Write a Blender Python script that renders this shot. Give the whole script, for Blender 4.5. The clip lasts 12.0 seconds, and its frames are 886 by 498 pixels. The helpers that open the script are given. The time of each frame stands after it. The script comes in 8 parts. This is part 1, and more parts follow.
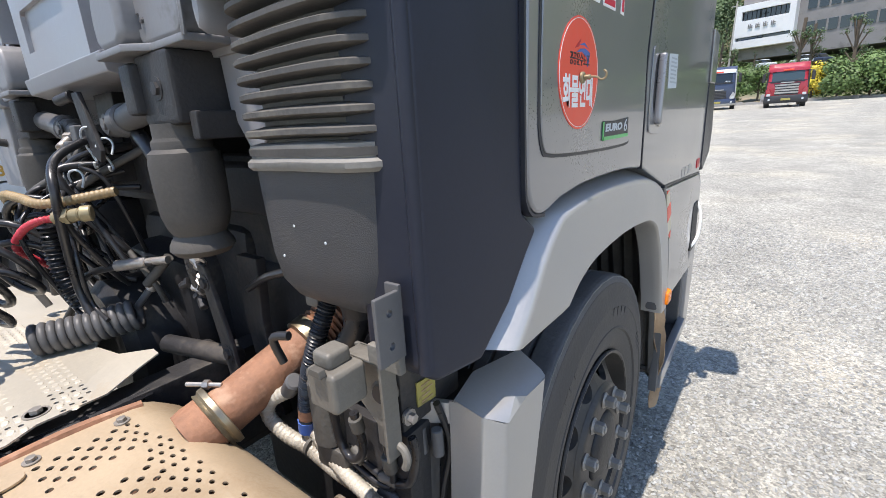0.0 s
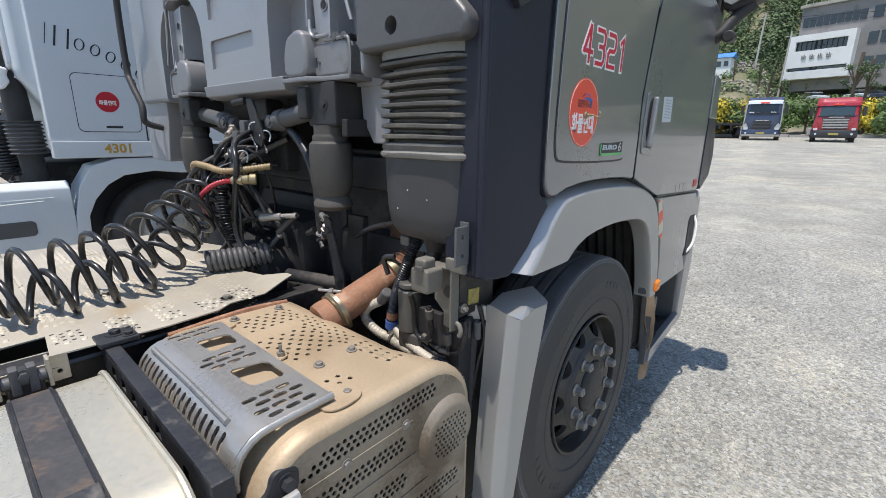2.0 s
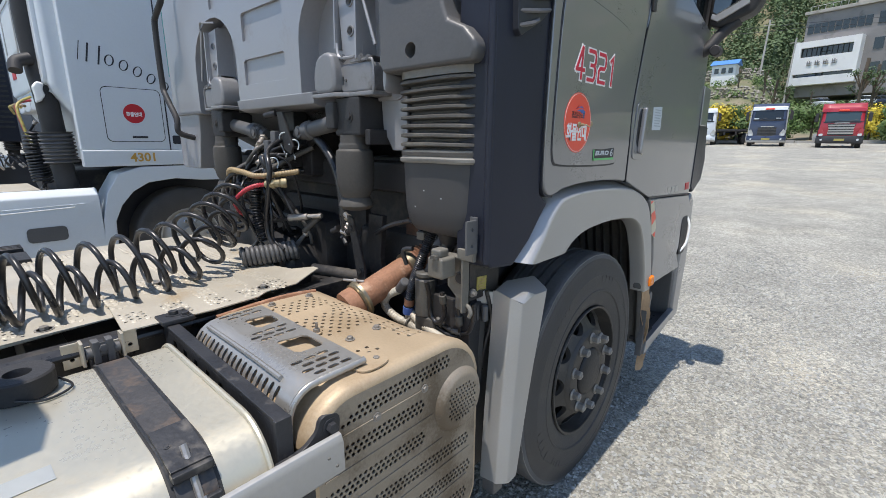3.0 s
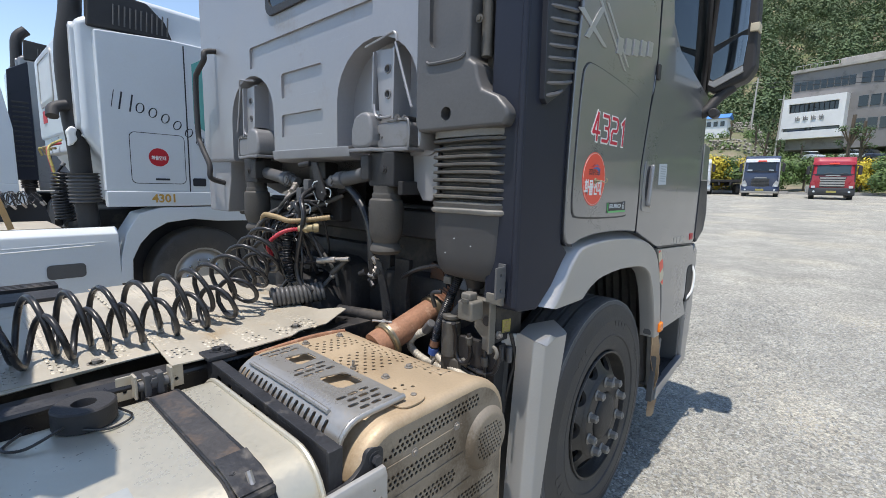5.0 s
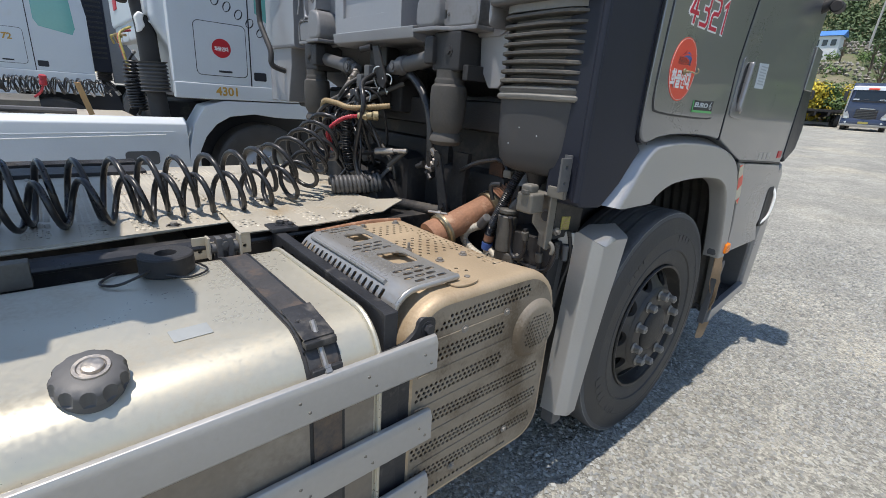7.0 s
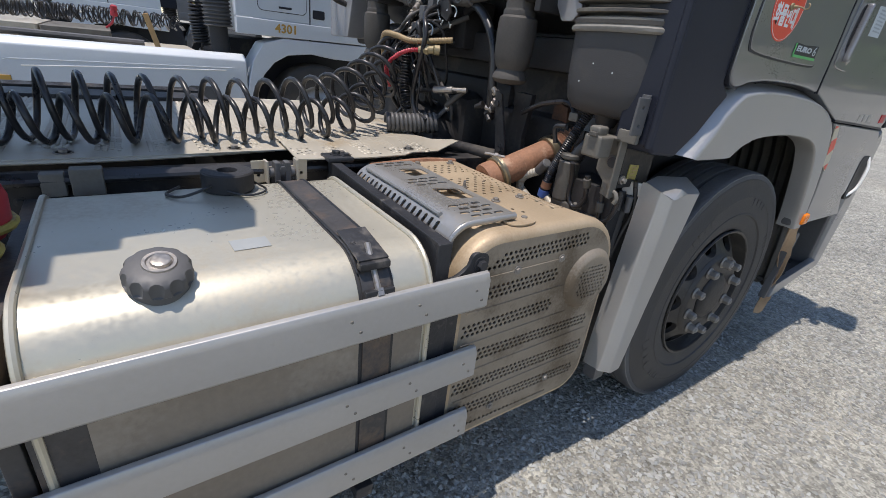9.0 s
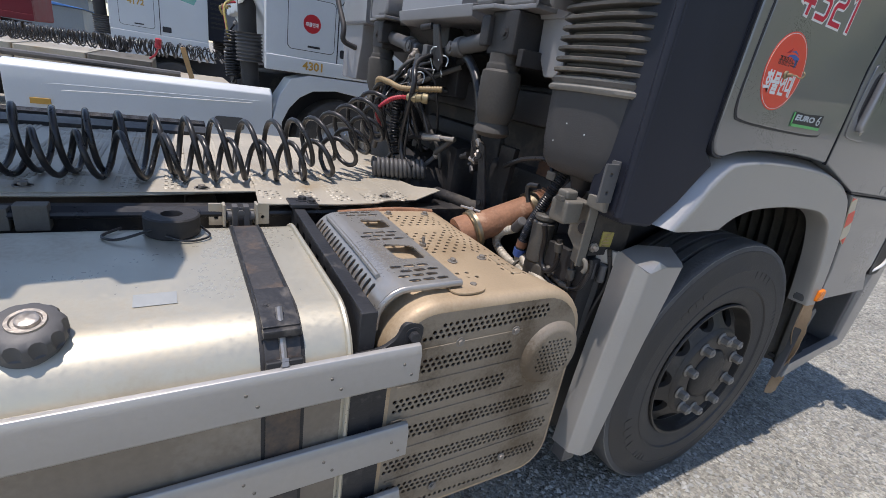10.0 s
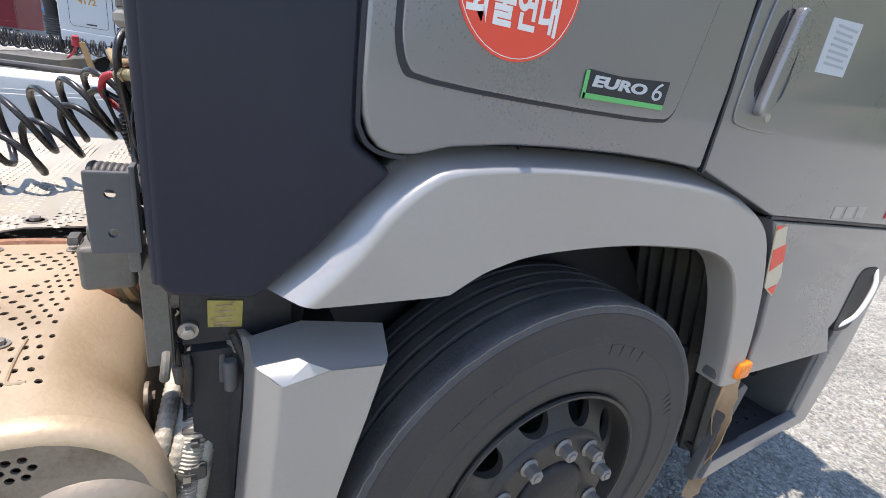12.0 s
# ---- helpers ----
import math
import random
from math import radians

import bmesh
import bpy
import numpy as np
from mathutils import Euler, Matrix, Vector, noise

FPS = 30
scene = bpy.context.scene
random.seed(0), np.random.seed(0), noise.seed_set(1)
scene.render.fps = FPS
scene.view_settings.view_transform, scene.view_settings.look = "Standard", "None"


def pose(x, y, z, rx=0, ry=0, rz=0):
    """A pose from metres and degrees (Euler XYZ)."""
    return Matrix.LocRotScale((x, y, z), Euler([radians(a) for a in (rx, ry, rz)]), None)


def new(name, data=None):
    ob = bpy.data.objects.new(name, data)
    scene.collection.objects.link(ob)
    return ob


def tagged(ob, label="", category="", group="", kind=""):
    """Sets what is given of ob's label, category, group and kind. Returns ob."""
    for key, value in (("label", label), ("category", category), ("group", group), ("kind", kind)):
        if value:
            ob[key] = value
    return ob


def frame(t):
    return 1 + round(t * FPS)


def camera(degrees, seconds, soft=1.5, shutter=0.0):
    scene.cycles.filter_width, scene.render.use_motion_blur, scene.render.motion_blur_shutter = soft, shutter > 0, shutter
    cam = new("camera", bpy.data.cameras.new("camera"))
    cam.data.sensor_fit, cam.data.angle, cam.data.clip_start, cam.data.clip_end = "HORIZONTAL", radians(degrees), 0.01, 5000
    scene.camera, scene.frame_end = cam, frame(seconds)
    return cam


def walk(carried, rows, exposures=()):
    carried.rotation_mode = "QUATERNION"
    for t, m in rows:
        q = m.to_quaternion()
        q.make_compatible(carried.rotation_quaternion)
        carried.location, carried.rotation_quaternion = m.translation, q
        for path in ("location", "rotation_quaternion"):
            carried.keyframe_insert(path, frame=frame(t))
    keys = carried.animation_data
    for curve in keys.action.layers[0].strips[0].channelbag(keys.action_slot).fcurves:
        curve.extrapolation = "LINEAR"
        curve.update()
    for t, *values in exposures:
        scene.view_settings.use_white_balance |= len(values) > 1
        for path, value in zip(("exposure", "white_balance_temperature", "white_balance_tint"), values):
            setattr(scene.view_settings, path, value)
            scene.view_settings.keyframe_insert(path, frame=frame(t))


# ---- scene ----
cam = camera(89.5, 12.0, soft=0.5)
METRES, EYE, TILT, LEAN, TURN = 2.58, 1.55, 0.0, 0.0, 38.0
ROWS = [
    (0.0, 0.0, 0.0, 0.0, -0.89, -15.7, 3.17),
    (0.5, -0.0235, -0.0707, 0.0051, 1.11, -15.35, 2.05),
    (1.0, -0.0564, -0.1267, -0.0005, 1.31, -15.32, 1.29),
    (1.5, -0.0612, -0.1606, 0.0022, 2.25, -14.83, 0.15),
    (2.0, -0.0235, -0.2074, 0.0034, 3.61, -14.47, -0.71),
    (2.5, -0.0011, -0.2441, 0.0003, 4.23, -14.16, -0.85),
    (3.0, -0.0267, -0.2834, 0.0036, 4.26, -13.53, -0.4),
    (5.0, -0.0635, -0.3268, 0.0136, 4.28, -8.03, -1.43),
    (5.5, -0.0635, -0.3243, 0.009, 5.15, -8.71, -1.68),
    (6.0, -0.0683, -0.3225, -0.0139, 6.59, -11.74, -2.45),
    (6.5, -0.0744, -0.3238, -0.0289, 8.75, -15.02, -3.28),
    (7.0, -0.0726, -0.326, -0.0282, 11.39, -18.61, -4.01),
    (7.5, -0.084, -0.3301, -0.0453, 13.64, -22.12, -4.86),
    (9.5, -0.0818, -0.3208, -0.0573, 19.9, -24.19, -6.97),
    (10.0, -0.0227, -0.2579, -0.0313, 22.94, -20.77, -8.5),
    (10.5, 0.0191, -0.1806, -0.0174, 24.21, -18.05, -9.81),
    (11.0, 0.0503, -0.0661, -0.012, 23.5, -17.1, -9.63),
    (11.5, 0.1267, 0.0225, -0.0156, 24.09, -17.59, -8.72),
    (12.0, 0.1859, 0.0969, -0.0261, 25.4, -20.19, -8.04),
]
EXPOSURES = [(0.0, 0.9, 6800, 14), (0.5, 0.78, 6800, 12), (1.0, 0.56, 6800, 12), (3.0, 0.51, 6750, 11), (5.5, 0.53, 6750, 11), (6.5, 0.44, 6800, 11), (7.5, 0.33, 6850, 11), (9.5, 0.26, 6800, 15), (10.5, 0.36, 6800, 16), (11.0, 0.56, 6850, 16), (11.5, 0.82, 6900, 16), (12.0, 0.94, 6900, 16)]
walk(cam, [(t, pose(0, 0, EYE, TILT, LEAN, TURN) @ pose(METRES * x, METRES * y, METRES * z, 90 + pitch, roll, yaw)) for t, x, y, z, yaw, pitch, roll in ROWS], EXPOSURES)

# ---- world, sun, exposure ----
SUN_EL, SUN_DIR = radians(77.0), Vector((-0.01, -1.0, 0)).normalized()
world = bpy.data.worlds.new("sky")
scene.world = world
world.use_nodes = True
wn, wl = world.node_tree.nodes, world.node_tree.links
sky = wn.new("ShaderNodeTexSky")
sky.sky_type, sky.sun_disc = "NISHITA", False
sky.sun_elevation, sky.sun_rotation = SUN_EL, math.atan2(SUN_DIR.x, SUN_DIR.y)
sky.air_density, sky.dust_density, sky.ozone_density = 1.0, 0.15, 1.2
wn["Background"].inputs["Strength"].default_value = 0.15
wl.new(sky.outputs["Color"], wn["Background"].inputs["Color"])
sun = new("sun", bpy.data.lights.new("sun", "SUN"))
sun.data.energy, sun.data.angle, sun.data.color = 3.65, radians(0.53), (1.0, 0.965, 0.92)
to_sun = SUN_DIR * math.cos(SUN_EL) + Vector((0, 0, math.sin(SUN_EL)))
sun.matrix_world = Matrix.Translation((0, -5, 20)) @ to_sun.to_track_quat("Z", "Y").to_matrix().to_4x4()

# ---- materials ----
def surface(name, colour, rough=0.5, metal=0.0, var=0.15, scale=6.0, fine=60.0, bump=0.1, dirt=None, dirt_at=0.55, dirt_scale=3.0, coat=0.0, spread=0.12, per_piece=0.0):
    """A procedural surface: colour varied at two scales, stains of their own shape, fine relief and uneven gloss."""
    m = bpy.data.materials.new(name)
    m.use_nodes = True
    n, l = m.node_tree.nodes, m.node_tree.links
    b = n["Principled BSDF"]
    co = n.new("ShaderNodeTexCoord").outputs["Object"]

    def noise_at(s, detail=4.0):
        t = n.new("ShaderNodeTexNoise")
        t.inputs["Scale"].default_value, t.inputs["Detail"].default_value = s, detail
        l.new(co, t.inputs["Vector"])
        return t.outputs["Fac"]

    def math_node(op, a, v):
        t = n.new("ShaderNodeMath")
        t.operation = op
        l.new(a, t.inputs[0])
        if isinstance(v, float):
            t.inputs[1].default_value = v
        else:
            l.new(v, t.inputs[1])
        return t.outputs[0]

    big, small = noise_at(scale), noise_at(fine, 3.0)
    mix = math_node("ADD", math_node("MULTIPLY", big, 0.65), math_node("MULTIPLY", small, 0.35))
    ramp = n.new("ShaderNodeValToRGB")
    c = Vector(colour)
    ramp.color_ramp.elements[0].position, ramp.color_ramp.elements[1].position = 0.3, 0.7
    ramp.color_ramp.elements[0].color = (*(c * (1 - var)), 1)
    ramp.color_ramp.elements[1].color = (*(c * (1 + var)), 1)
    l.new(mix, ramp.inputs[0])
    out = ramp.outputs[0]
    if dirt:
        d = noise_at(dirt_scale, 8.0)
        edge = n.new("ShaderNodeMapRange")
        edge.inputs["From Min"].default_value, edge.inputs["From Max"].default_value = dirt_at, dirt_at + 0.16
        l.new(math_node("ADD", math_node("MULTIPLY", d, 0.8), math_node("MULTIPLY", small, 0.2)), edge.inputs[0])
        mx = n.new("ShaderNodeMix")
        mx.data_type = "RGBA"
        l.new(edge.outputs[0], mx.inputs[0])
        l.new(out, mx.inputs[6])
        mx.inputs[7].default_value = (*dirt, 1)
        out = mx.outputs[2]
    if per_piece:
        info = n.new("ShaderNodeNewGeometry")
        hs = n.new("ShaderNodeHueSaturation")
        l.new(math_node("ADD", math_node("MULTIPLY", info.outputs["Random Per Island"], per_piece * 2), 1.0 - per_piece), hs.inputs["Value"])
        l.new(out, hs.inputs["Color"])
        out = hs.outputs[0]
    l.new(out, b.inputs["Base Color"])
    rr = n.new("ShaderNodeMapRange")
    rr.inputs["To Min"].default_value, rr.inputs["To Max"].default_value = max(0.02, rough - spread), min(1.0, rough + spread)
    rr.inputs["From Min"].default_value, rr.inputs["From Max"].default_value = 0.3, 0.7
    l.new(mix, rr.inputs[0])
    l.new(rr.outputs[0], b.inputs["Roughness"])
    b.inputs["Metallic"].default_value = metal
    if coat:
        b.inputs["Coat Weight"].default_value, b.inputs["Coat Roughness"].default_value = coat, 0.045
    if bump:
        bp = n.new("ShaderNodeBump")
        bp.inputs["Strength"].default_value, bp.inputs["Distance"].default_value = bump, 0.004
        l.new(small, bp.inputs["Height"])
        l.new(bp.outputs[0], b.inputs["Normal"])
    return m


def glass_like(name, colour, rough=0.04):
    m = surface(name, colour, rough, 0.0, 0.05, 2, 30, 0, spread=0.02)
    m.node_tree.nodes["Principled BSDF"].inputs["Specular IOR Level"].default_value = 0.8
    return m


M = {
    "paint": surface("grey_metallic_paint", (0.22, 0.22, 0.228), 0.30, 0.38, 0.04, 3, 220, 0.0, None, 0.6, 2.5, 0.7, 0.05),
    "fender": surface("silver_fender_paint", (0.40, 0.395, 0.385), 0.42, 0.5, 0.06, 4, 150, 0.03, (0.40, 0.38, 0.34), 0.6, 3, 0.25),
    "rear_paint": surface("dusty_grey_paint", (0.32, 0.32, 0.333), 0.45, 0.35, 0.08, 2.5, 60, 0.04, (0.27, 0.25, 0.23), 0.58, 4, 0.1),
    "mount": surface("dusty_mount_paint", (0.22, 0.22, 0.226), 0.5, 0.2, 0.12, 5, 80, 0.1, (0.13, 0.12, 0.11), 0.56, 6),
    "navy": surface("satin_dark_panel", (0.023, 0.026, 0.038), 0.36, 0.0, 0.12, 3, 90, 0.03, (0.03, 0.03, 0.033), 0.62, 3),
    "black": surface("black_plastic", (0.036, 0.035, 0.036), 0.55, 0.0, 0.25, 6, 140, 0.25, (0.06, 0.056, 0.05), 0.6, 5),
    "bowl": surface("grained_black_plastic", (0.062, 0.061, 0.062), 0.55, 0.0, 0.12, 5, 480, 0.34, (0.09, 0.085, 0.08), 0.62, 7),
    "duct": surface("grey_black_plastic", (0.10, 0.099, 0.10), 0.5, 0.0, 0.15, 4, 90, 0.1, (0.14, 0.13, 0.12), 0.64, 9),
    "rubber": surface("tyre_rubber", (0.047, 0.045, 0.045), 0.62, 0.0, 0.3, 5, 120, 0.3, (0.085, 0.078, 0.07), 0.53, 4),
    "tread": surface("tyre_tread_rubber", (0.092, 0.092, 0.096), 0.75, 0.0, 0.3, 9, 90, 0.6, (0.12, 0.113, 0.10), 0.55, 9),
    "liner": surface("dusty_liner_rubber", (0.125, 0.118, 0.108), 0.8, 0.0, 0.3, 7, 80, 0.3, (0.13, 0.115, 0.095), 0.54, 5),
    "worn": surface("worn_rubber_edge", (0.19, 0.185, 0.175), 0.8, 0.0, 0.3, 20, 160, 0.3),
    "hose": surface("black_hose", (0.022, 0.022, 0.024), 0.33, 0.0, 0.2, 12, 90, 0.05, (0.05, 0.047, 0.043), 0.62, 9),
    "spring": surface("dusty_air_spring", (0.075, 0.070, 0.064), 0.6, 0.0, 0.2, 8, 120, 0.2, (0.09, 0.082, 0.072), 0.56, 7),
    "bellow": surface("dusty_rubber_bellows", (0.092, 0.087, 0.080), 0.6, 0.0, 0.25, 8, 120, 0.2, (0.17, 0.155, 0.13), 0.53, 7),
    "frame": surface("black_chassis_paint", (0.032, 0.031, 0.032), 0.5, 0.0, 0.3, 5, 60, 0.3, (0.095, 0.083, 0.07), 0.54, 5),
    "bar": surface("chipped_black_bar", (0.03, 0.031, 0.035), 0.45, 0.1, 0.3, 9, 80, 0.3, (0.12, 0.11, 0.1), 0.56, 22),
    "strap": surface("worn_strap_paint", (0.06, 0.057, 0.057), 0.5, 0.1, 0.3, 9, 80, 0.3, (0.15, 0.105, 0.075), 0.50, 7),
    "rim": surface("black_wheel_paint", (0.05, 0.046, 0.043), 0.5, 0.2, 0.25, 6, 60, 0.2, (0.10, 0.088, 0.075), 0.57, 6),
    "steel": surface("dull_steel", (0.42, 0.39, 0.36), 0.42, 0.75, 0.25, 20, 120, 0.2, (0.16, 0.1, 0.06), 0.58, 25),
    "tank": surface("brushed_aluminium_tank", (0.55, 0.515, 0.42), 0.37, 0.5, 0.06, 3, 90, 0.04, (0.46, 0.405, 0.31), 0.55, 3.0, 0.0, 0.22),
    # road grime with the tank side's shade mixed into its colour
    "grime": surface("shaded_grime_film", (0.24, 0.205, 0.165), 0.55, 0.25, 0.2, 3, 60, 0.1, (0.34, 0.30, 0.25), 0.55, 4),
    "nut": surface("dull_wheel_nut", (0.27, 0.25, 0.225), 0.5, 0.4, 0.2, 30, 120, 0.1, (0.16, 0.13, 0.10), 0.6, 30),
    "rail": surface("anodised_rail", (0.44, 0.43, 0.415), 0.38, 0.5, 0.07, 3, 80, 0.05, (0.37, 0.34, 0.3), 0.6, 6),
    "deck": surface("dusty_aluminium_deck", (0.47, 0.43, 0.355), 0.5, 0.3, 0.12, 4, 90, 0.15, (0.42, 0.33, 0.22), 0.56, 5),
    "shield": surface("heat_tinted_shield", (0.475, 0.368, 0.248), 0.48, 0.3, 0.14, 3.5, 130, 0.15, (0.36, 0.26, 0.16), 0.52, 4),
    # side plate colour, greyer and darker than the top sheet
    "shield_face": surface("grey_tan_shield", (0.30, 0.255, 0.20), 0.5, 0.4, 0.16, 4, 130, 0.15, (0.15, 0.115, 0.08), 0.47, 6),
    "guard": surface("bare_steel_guard", (0.38, 0.37, 0.35), 0.34, 0.55, 0.1, 5, 90, 0.06, (0.40, 0.33, 0.24), 0.58, 6),
    "rust": surface("rusted_pipe", (0.29, 0.145, 0.085), 0.75, 0.15, 0.35, 9, 90, 0.5, (0.44, 0.28, 0.19), 0.54, 14),
    "rust_dark": surface("dark_rusted_iron", (0.12, 0.06, 0.035), 0.8, 0.1, 0.4, 8, 90, 0.4, (0.04, 0.03, 0.025), 0.5, 9),
    "clamp": surface("zinc_clamp", (0.30, 0.255, 0.18), 0.4, 0.8, 0.2, 12, 90, 0.1, (0.25, 0.18, 0.1), 0.56, 20),
    "valve_dark": surface("dark_dusty_casting", (0.085, 0.08, 0.07), 0.6, 0.1, 0.25, 14, 120, 0.3, (0.16, 0.145, 0.12), 0.58, 14),
    "valve": surface("dusty_valve_casting", (0.15, 0.14, 0.12), 0.6, 0.1, 0.2, 14, 120, 0.3, (0.13, 0.115, 0.095), 0.56, 16),
    "loom": surface("foil_cable_wrap", (0.43, 0.395, 0.325), 0.5, 0.15, 0.25, 20, 220, 0.4, (0.17, 0.15, 0.12), 0.54, 18),
    "tan_hose": surface("tan_air_hose", (0.30, 0.215, 0.11), 0.5, 0.0, 0.2, 14, 80, 0.1, (0.2, 0.14, 0.07), 0.58, 20),
    "red": surface("red_plastic", (0.42, 0.035, 0.05), 0.45, 0.0, 0.15, 10, 80, 0.1, (0.3, 0.05, 0.05), 0.6, 15),
    "brass": surface("brass_fitting", (0.30, 0.25, 0.15), 0.5, 0.5, 0.15, 20, 90, 0.1),
    "sticker": surface("red_orange_sticker", (0.85, 0.09, 0.05), 0.4, 0.0, 0.04, 5, 60, 0.02),
    "dark_red": surface("dark_red_sticker", (0.5, 0.02, 0.03), 0.45, 0.0, 0.05, 5, 60, 0.02),
    "white": surface("white_print", (0.82, 0.82, 0.8), 0.45, 0.0, 0.05, 6, 70, 0.02),
    "crimson": surface("crimson_print", (0.62, 0.015, 0.05), 0.4, 0.0, 0.04, 6, 70, 0.02),
    "blue": surface("blue_print", (0.06, 0.13, 0.4), 0.45, 0.0, 0.05, 6, 70, 0.02),
    "green": surface("green_badge", (0.12, 0.5, 0.16), 0.4, 0.0, 0.05, 6, 70, 0.02),
    "ochre": surface("ochre_print", (0.52, 0.30, 0.06), 0.5, 0.0, 0.05, 6, 70, 0.02),
    "yellow": surface("yellow_label", (0.40, 0.335, 0.09), 0.5, 0.0, 0.2, 30, 90, 0.05, (0.20, 0.16, 0.07), 0.50, 45),
    # near-black for print and joints; also shade put into recesses and holes
    "ink_and_shade": surface("print_and_shade_black", (0.02, 0.022, 0.03), 0.45, 0.0, 0.1, 6, 70, 0.0),
    "paper": surface("faded_paper_label", (0.52, 0.56, 0.58), 0.6, 0.0, 0.08, 9, 90, 0.05),
    "cream": surface("cream_reflective_film", (0.62, 0.55, 0.41), 0.45, 0.0, 0.06, 12, 120, 0.03),
    "pine": surface("pale_pine", (0.66, 0.38, 0.16), 0.7, 0.0, 0.15, 6, 80, 0.1),
    "teal_glass": glass_like("teal_side_window", (0.13, 0.40, 0.37), 0.12),
    "collar": surface("pale_dusty_rubber", (0.20, 0.19, 0.17), 0.65, 0.0, 0.2, 8, 120, 0.2, (0.12, 0.115, 0.10), 0.55, 8),
    "maroon": surface("dark_red_cab_paint", (0.17, 0.016, 0.024), 0.75, 0.0, 0.2, 2, 40, 0.02),
    "shed": surface("blue_grey_sheet_cladding", (0.20, 0.235, 0.265), 0.6, 0.1, 0.12, 0.6, 8, 0.1, (0.28, 0.27, 0.25), 0.56, 0.5),
    "faint": surface("faint_label", (0.42, 0.435, 0.42), 0.4, 0.3, 0.05, 12, 90, 0.03),
    "paper_ink": surface("faded_label_print", (0.36, 0.40, 0.42), 0.6, 0.0, 0.1, 9, 90, 0.0),
    "cardboard": surface("torn_brown_flap", (0.42, 0.29, 0.18), 0.85, 0.0, 0.2, 10, 90, 0.3, (0.2, 0.13, 0.08), 0.56, 12),
    "orange": surface("orange_lens", (0.9, 0.22, 0.01), 0.2, 0.0, 0.1, 30, 120, 0.1),
    "glass": glass_like("dark_window_glass", (0.012, 0.016, 0.017)),
    "merc": surface("pale_blue_white_paint", (0.60, 0.64, 0.675), 0.35, 0.0, 0.04, 2, 60, 0.02, (0.58, 0.59, 0.58), 0.62, 3, 0.15, 0.05),
    # dimmed base colour stands in for dark trees missing from the reflection
    "mirror": surface("dimmed_mirror_glass", (0.32, 0.34, 0.35), 0.04, 1.0, 0.03, 8, 60, 0.0, spread=0.02),
    "gravel": None, "chrome": surface("chrome", (0.7, 0.7, 0.7), 0.12, 1.0, 0.05, 8, 60, 0.0, spread=0.03),
    "blue_cab": surface("blue_cab_paint", (0.045, 0.06, 0.105), 0.35, 0.3, 0.08, 2, 40, 0.02, None, 0.5, 3, 0.4),
    "red_cab": surface("red_cab_paint", (0.33, 0.022, 0.034), 0.35, 0.0, 0.08, 2, 40, 0.02, None, 0.5, 3, 0.4),
    "grille": surface("dark_grille", (0.03, 0.03, 0.032), 0.45, 0.0, 0.15, 6, 60, 0.05),
    "screen_glass": glass_like("dim_windscreen", (0.035, 0.055, 0.06), 0.08),
    "concrete": surface("weathered_concrete", (0.36, 0.34, 0.31), 0.85, 0.0, 0.15, 0.8, 12, 0.3, (0.22, 0.2, 0.17), 0.55, 0.7),
    "facade_white": surface("white_facade", (0.74, 0.74, 0.73), 0.7, 0.0, 0.05, 0.4, 6, 0.05, (0.6, 0.6, 0.58), 0.6, 0.5),
    "facade_dark": surface("grey_brown_facade", (0.22, 0.21, 0.205), 0.7, 0.0, 0.1, 0.5, 6, 0.1, (0.11, 0.1, 0.1), 0.56, 0.6),
    "roof_blue": surface("blue_sheet_roof", (0.07, 0.22, 0.55), 0.5, 0.1, 0.08, 0.8, 9, 0.05),
    "pole": surface("concrete_pole", (0.42, 0.40, 0.37), 0.8, 0.0, 0.1, 1, 12, 0.1),
    "stone": surface("terrace_stone", (0.27, 0.25, 0.215), 0.85, 0.0, 0.2, 2, 12, 0.4, None, per_piece=0.3),
    "leaf": surface("foliage", (0.075, 0.118, 0.048), 0.75, 0.0, 0.25, 0.09, 1.5, 0.0, (0.105, 0.15, 0.06), 0.55, 0.05, per_piece=0.15),
    "shrub": surface("bright_shrub_leaves", (0.10, 0.165, 0.045), 0.7, 0.0, 0.3, 0.5, 4, 0.0, None, per_piece=0.35),
    "flower": surface("yellow_shrub_leaves", (0.55, 0.43, 0.04), 0.7, 0.0, 0.25, 0.5, 4, 0.0, None, per_piece=0.25),
    "bark": surface("bark", (0.12, 0.09, 0.065), 0.9, 0.0, 0.3, 3, 30, 0.5),
    "bank": surface("grass_bank", (0.10, 0.125, 0.05), 0.9, 0.0, 0.35, 0.25, 3, 0.4, (0.22, 0.18, 0.12), 0.47, 0.12),
}


